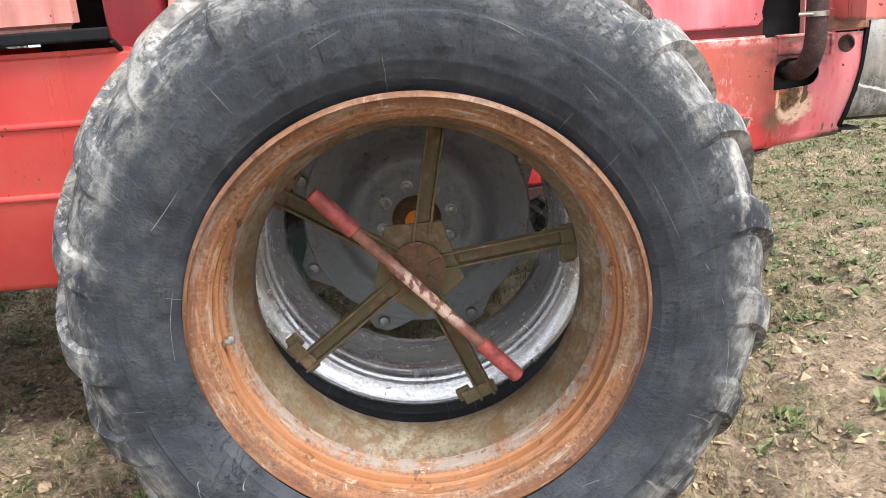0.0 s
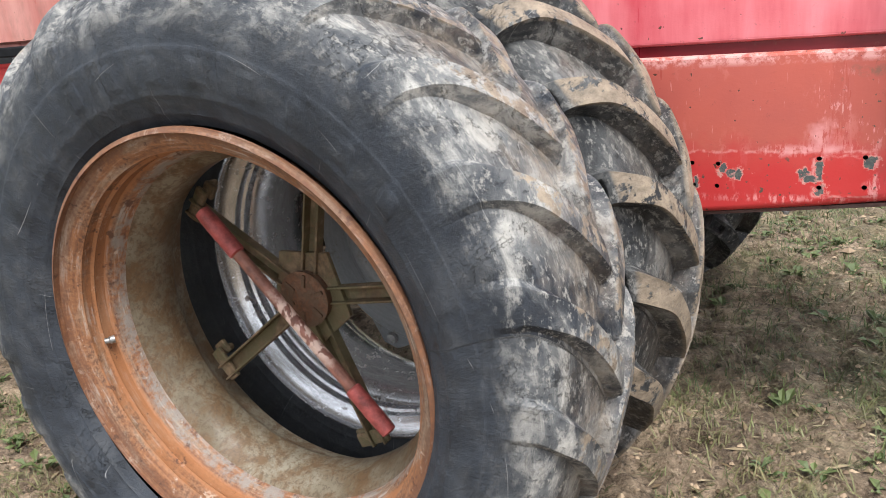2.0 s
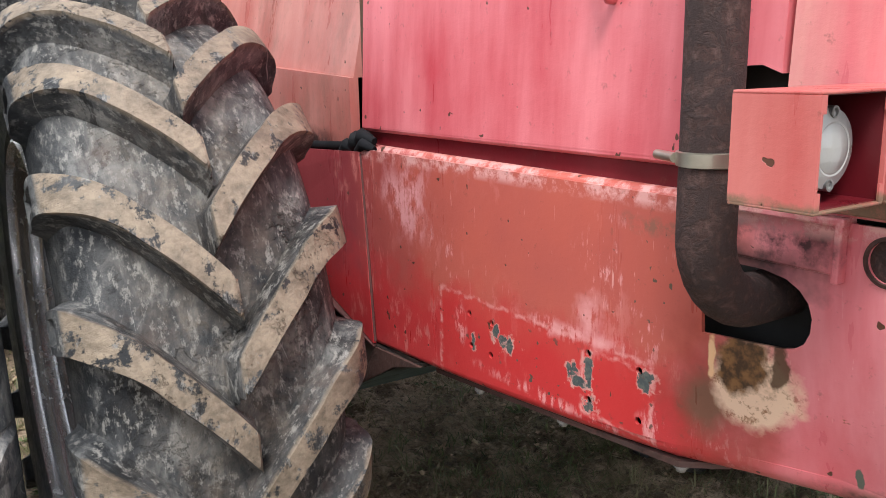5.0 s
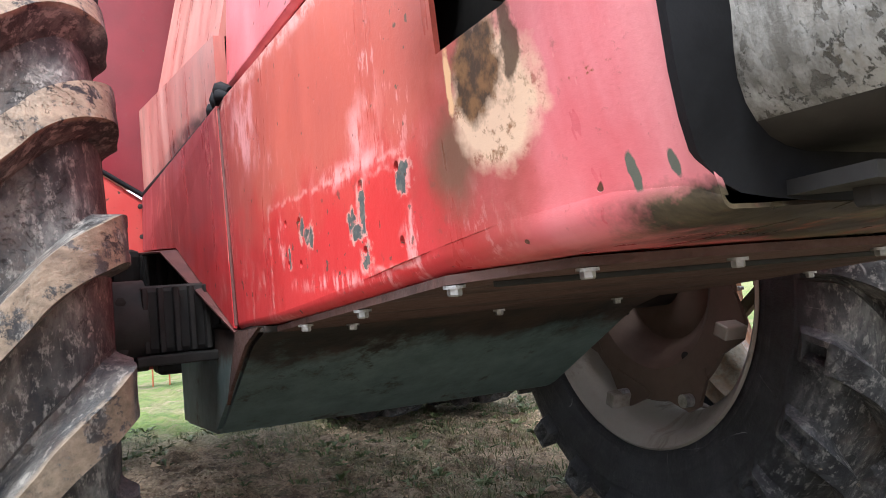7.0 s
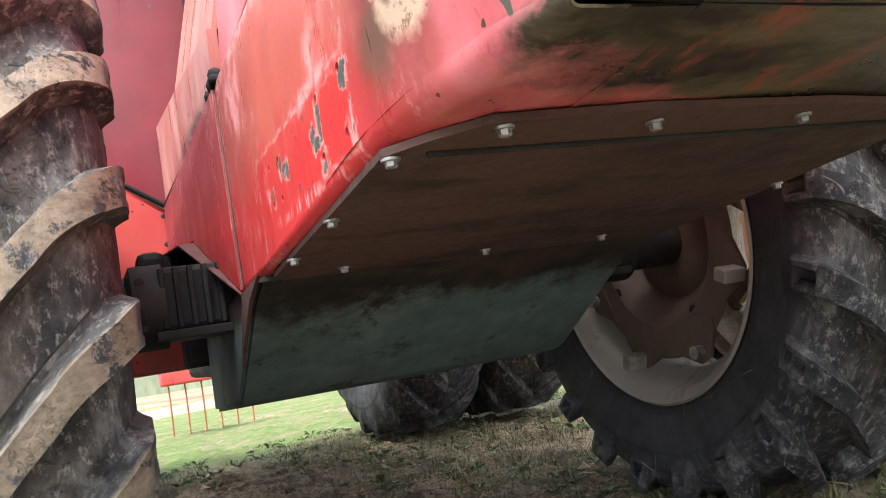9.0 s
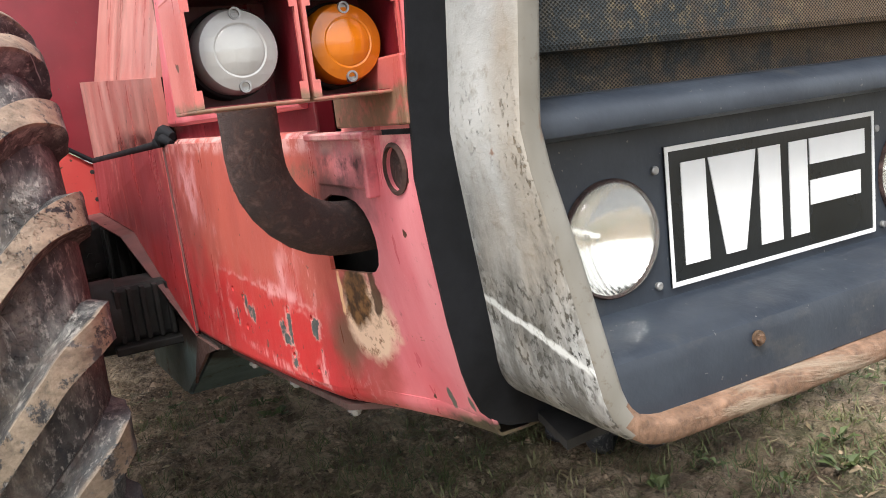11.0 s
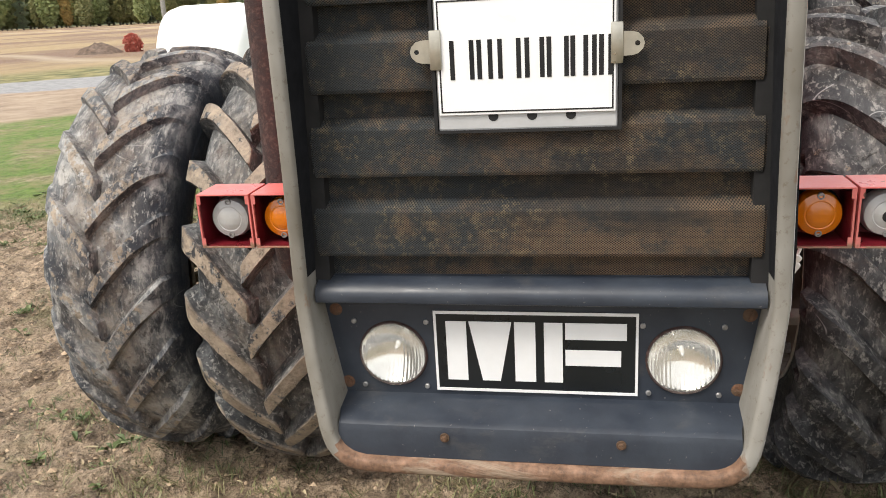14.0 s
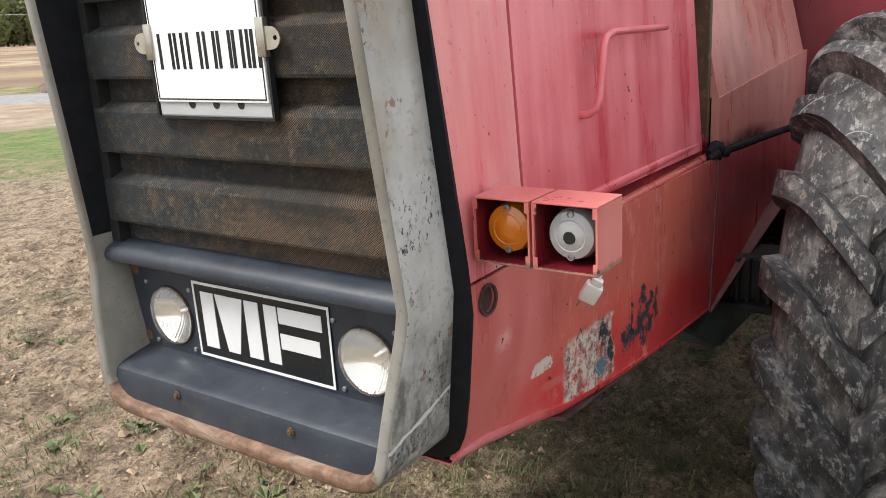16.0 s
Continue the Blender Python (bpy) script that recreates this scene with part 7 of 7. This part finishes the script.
# ---- distance ----
def tree(name, label, seed, height, spread, tone, conifer, clump=1.0):
    """A trunk with limbs and a crown of leaf clumps."""
    r = random.Random(seed)
    ob = thing(name, label, "tree", group="forest edge")
    bm = bmesh.new()
    add_tube(bm, [(0, 0, -0.5), (0.01 * height, 0, height * 0.4), (0, 0.01 * height, height * 0.97)], [0.02 * height, 0.013 * height, 0.003 * height], 7)
    for k in range(9):
        z0 = height * r.uniform(0.3, 0.85)
        a = r.uniform(0, 6.28)
        add_tube(bm, [(0.05, 0, z0), (math.cos(a) * spread * 0.6, math.sin(a) * spread * 0.6, z0 + height * (0.02 if conifer else 0.12))], [0.006 * height, 0.002 * height], 5)
    part("trunk", bm, M_BARK, ob)
    vs, fs = [], []
    for k in range(2000 if height > 2 else 900):
        if conifer:
            h = 1 - 0.93 * math.sqrt(r.random())
            rad = spread * (1 - h) ** 0.75 * math.sqrt(r.uniform(0.1, 1)) * (0.85 + 0.4 * noise.noise((math.floor(h * 16), seed, 0.5))) * (0.75 + 0.35 * math.sin(h * 40))
            z0 = height * h
        else:
            h = r.uniform(-1, 1)
            rad = spread * math.sqrt(max(0, 1 - h * h)) * r.uniform(0.45, 1.0) * (0.85 + 0.3 * noise.noise((h * 3, seed, k * 0.01)))
            z0 = height * (0.54 + 0.46 * h)
        a = r.uniform(0, 6.283)
        cx, cy = rad * math.cos(a), rad * math.sin(a)
        s = clump * r.uniform(0.28, 0.62) * (0.8 if conifer else 1.0)
        n1 = Vector((r.gauss(0, 1), r.gauss(0, 1), r.gauss(0, 0.6))).normalized()
        n2 = n1.orthogonal().normalized()
        q = len(vs)
        c = Vector((cx, cy, z0))
        vs += [c + n1 * s, c + n2 * s * 0.7, c - n1 * s, c - n2 * s * 0.7]
        fs.append((q, q + 1, q + 2, q + 3))
    me = bpy.data.meshes.new("crown")
    me.from_pydata([tuple(v) for v in vs], [], fs)
    me.materials.append(tone)
    crown = new("crown", me)
    crown.parent = ob
    return ob


M_BARK = plain("bark", (0.12, 0.10, 0.08), 0.9)
# leaf tones paler than real leaves: distance haze is put into them
tones = [leafy("spruce_needles", (0.15, 0.19, 0.135), (0.26, 0.31, 0.20), 0.8, None, 0.5), leafy("green_leaves", (0.24, 0.29, 0.13), (0.40, 0.44, 0.21), 0.8, None, 0.5),
         leafy("yellow_leaves", (0.40, 0.31, 0.13), (0.58, 0.44, 0.19), 0.8, None, 0.5), leafy("dull_leaves", (0.24, 0.26, 0.13), (0.39, 0.38, 0.19), 0.8, None, 0.5)]
protos = [tree("spruce", "tall dark green spruce at the edge of the wood", 1, 18, 3.4, tones[0], True, 0.9), tree("spruce", "tall dark green spruce at the edge of the wood", 2, 15, 3.0, tones[0], True, 0.9),
          tree("birch", "green leafy tree at the edge of the wood", 3, 13, 3.6, tones[1], False, 0.95), tree("birch", "yellow autumn tree at the edge of the wood", 4, 11, 2.3, tones[2], False, 0.8),
          tree("birch", "dull green autumn tree at the edge of the wood", 5, 12, 3.3, tones[3], False, 0.95)]
rt = random.Random(8)
first = {}
EDGE = 215.0
for k in range(290):
    az = radians(182 + 76 * (k + rt.random()) / 290)
    row = rt.random()
    d = EDGE + row * 22
    which = rt.choice((0, 2, 1, 4, 2) if row > 0.4 else (2, 3, 4, 2, 1, 4, 2, 4))
    tx, ty = 2 + d * math.cos(az), 3 + d * math.sin(az)
    m = pose(tx, ty, slope(tx, ty) - 0.3, 0, 0, rt.uniform(0, 360)) @ Matrix.Scale(rt.uniform(0.65, 1.05) * (0.95 if row <= 0.4 else 0.88 if which < 2 else 1.2), 4)
    if which not in first:
        first[which] = 1
        protos[which].matrix_basis = m
    else:
        copy_thing(protos[which], m).scale = m.to_scale()

# the wood goes on behind its edge as a dark mass, haze lightening its colour
m = Mat("far_wood", 0.95)
c = m.mix(m.ramp(m.noise(0.5, 6, 0.75, (1, 1, 0.4)), 0.35, 0.65), (0.17, 0.20, 0.145), (0.26, 0.29, 0.20))
far = [(math.cos(radians(a)) * 255 + 2, math.sin(radians(a)) * 255 + 3, 10 + 2.0 * noise.noise((a * 0.9, 0, 0)) + 2.2 * abs(noise.noise((a * 3.7, 4, 0))) + 1.5 * noise.noise((a * 9, 2, 0))) for a in np.arange(172, 268, 0.12)]
n = len(far)
me = bpy.data.meshes.new("far_wood")
me.from_pydata([(x, y, -1) for x, y, z in far] + [(x, y, z) for x, y, z in far], [], [(i, i + 1, n + i + 1, n + i) for i in range(n - 1)])
me.materials.append(m.done(c))
tagged(new("backdrop", me), "distant dark wood behind the field", "wood", kind="structure")

# small shed with a bush and a tree in the field
shed = thing("shed", "small grey weathered shed with a pale roof in the field", "shed", (-24.6, -26.35, 0.18))
boards = plain("grey_boards", (0.24, 0.235, 0.235), 0.8)
for k in range(13):
    if k not in (1, 2):
        part("board", box((-0.95 + 0.146 * k, -0.50 - 0.004 * (k % 2), -0.05), (-0.808 + 0.146 * k, -0.47, 0.45), 0.003), boards, shed)
# solid box whose dark colour stands in for the doorway's shade
part("wall", box((-0.95, -0.46, -0.05), (0.95, 0.50, 0.45), 0.01), plain("unlit_inside", (0.06, 0.055, 0.05), 0.8), shed, "dark block standing in for the shade behind the open doorway")
bm = bmesh.new()
vs = [bm.verts.new(p) for p in ((-1.03, -0.64, 0.42), (1.03, -0.64, 0.42), (1.03, 0, 0.99), (-1.03, 0, 0.99), (-1.03, 0.64, 0.42), (1.03, 0.64, 0.42))]
bm.faces.new(vs[:4])
bm.faces.new((vs[3], vs[2], vs[5], vs[4]))
bm.normal_update()
bmesh.ops.solidify(bm, geom=bm.faces[:], thickness=0.03)
part("roof", bm, plain("pale_roof", (0.80, 0.81, 0.82), 0.5), shed, "pale sheet roof")
for k in range(9):
    part("roof_seam", tube([(-0.96 + 0.24 * k, -0.645, 0.425), (-0.96 + 0.24 * k, -0.005, 0.995)], 0.010, 6), M_PLATE, shed)
shed.matrix_basis = pose(-24.6, -26.35, 0.18, 0, 0, 137)


def bush(name, label, at, size, tone, seed):
    ob = tree(name, label, seed, 1.0, 0.45, tone, False, 0.16)
    ob.matrix_basis = pose(*at) @ Matrix.Scale(size, 4)
    return tagged(ob, label, "bush", group="bushes in the field")


red_leaves = leafy("red_leaves", (0.46, 0.13, 0.11), (0.64, 0.26, 0.20), 0.8, None, 0.3)
bush("bush", "red autumn bush beside the shed", (-23.45, -25.65, 0.17), 0.95, red_leaves, 21)
bush("bush", "low brownish red bush beside the shed", (-22.8, -26.2, 0.17), 0.68, red_leaves, 24)
bush("bush", "small red autumn bush in the field", (-36.3, -19.8, -0.15), 1.25, red_leaves, 22)
bush("bush", "round green bush beside the shed", (-25.3, -25.4, 0.15), 1.75, tones[1], 23)

# heaps of soil in the field
def heap(at, r, h, seed):
    bm = bmesh.new()
    rings = []
    for k in range(7):
        q = k / 6
        rings.append([bm.verts.new((r * (1 - q) * math.cos(t) * (1 + 0.25 * noise.noise((math.cos(t) * 2, math.sin(t) * 2, seed + q))), r * (1 - q) * math.sin(t), h * (1 - (1 - q) ** 2) * (1 + 0.3 * noise.noise((q * 4, t, seed))) - 0.1)) for t in [radians(15 * i) for i in range(24)]])
    for a, b in zip(rings, rings[1:]):
        for i in range(24):
            bm.faces.new((a[i], a[(i + 1) % 24], b[(i + 1) % 24], b[i]))
    ob = part("mound", bm, M_HEAP, None, "", 60)
    ob.location = at
    tagged(ob, "dark brown mound of dug soil in the field", "mound", group="mounds in the field")


M_HEAP = plain("heap_soil", (0.16, 0.11, 0.08), 0.95, 0, 0.6, 5)
heap((-35.5, -21.2, 0.2), 1.3, 0.6, 1)
heap((-13.6, -20.6, 0.05), 2.0, 0.9, 2)

# utility pole and overhead wire
pole = thing("utility_pole", "thin grey wooden utility pole standing in the field", "pole", (-28.3, -13.6, 0.1))
part("post", tube([(0, 0, -0.5), (0, 0, 3), (0, 0, 6.4)], [0.10, 0.09, 0.075], 10), plain("grey_pole", (0.30, 0.29, 0.27), 0.85), pole)
part("crossarm", box((-0.05, -0.6, 5.9), (0.05, 0.6, 6.0), 0.01), M_BARK, pole)
for yy in (-0.5, 0.5):
    part("insulator", lathe([(0.02, 6.0), (0.035, 6.04), (0.03, 6.1), (0.001, 6.12)], "z", (0, yy, 0), 10), M_PLATEGREY, pole)
wire = part("overhead_wire", tube([(-140, -25, 6.6), (-85, -80, 5.4), (-35, -140, 6.6)], 0.035, 6), M_PLATEGREY)
tagged(wire, "thin overhead wire across the field", "wire")

# red cultivator with orange tines behind the tractor
cult = thing("cultivator", "red cultivator frame on thin orange tines standing in the grass", "cultivator", (-7.6, 3.0, 0))
part("frame", box((-0.25, -0.27, 0.56), (0.25, 0.29, 0.86), 0.02), M_TANK, cult)
part("beam", box((-0.05, 0.29, 0.58), (0.05, 0.75, 0.64), 0.01), M_SHADED_RED, cult)
for k in range(6):
    part("tine", tube([(0.1, -0.2 + 0.17 * k, 0.60), (0.14, -0.2 + 0.17 * k, 0.35), (0.08, -0.2 + 0.17 * k, 0.02)], 0.009, 8), M_TINE, cult)

# wrapped bale behind the wheel
bale = thing("wrapped_bale", "large white plastic-wrapped round bale on the grass", "bale", (-9.1, -2.55, 0.0), group="wrapped bales")
bm = lathe([(0.001, -0.62), (0.55, -0.62), (0.66, -0.55), (0.70, -0.40), (0.70, 0.40), (0.66, 0.55), (0.55, 0.62), (0.001, 0.62)], "y", (0, 0, 0.70), 40)
bm.transform(Matrix.Diagonal((1.05, 1.1, 1.17, 1)))
part("wrap", bm, M_BALE, bale, "", 50)
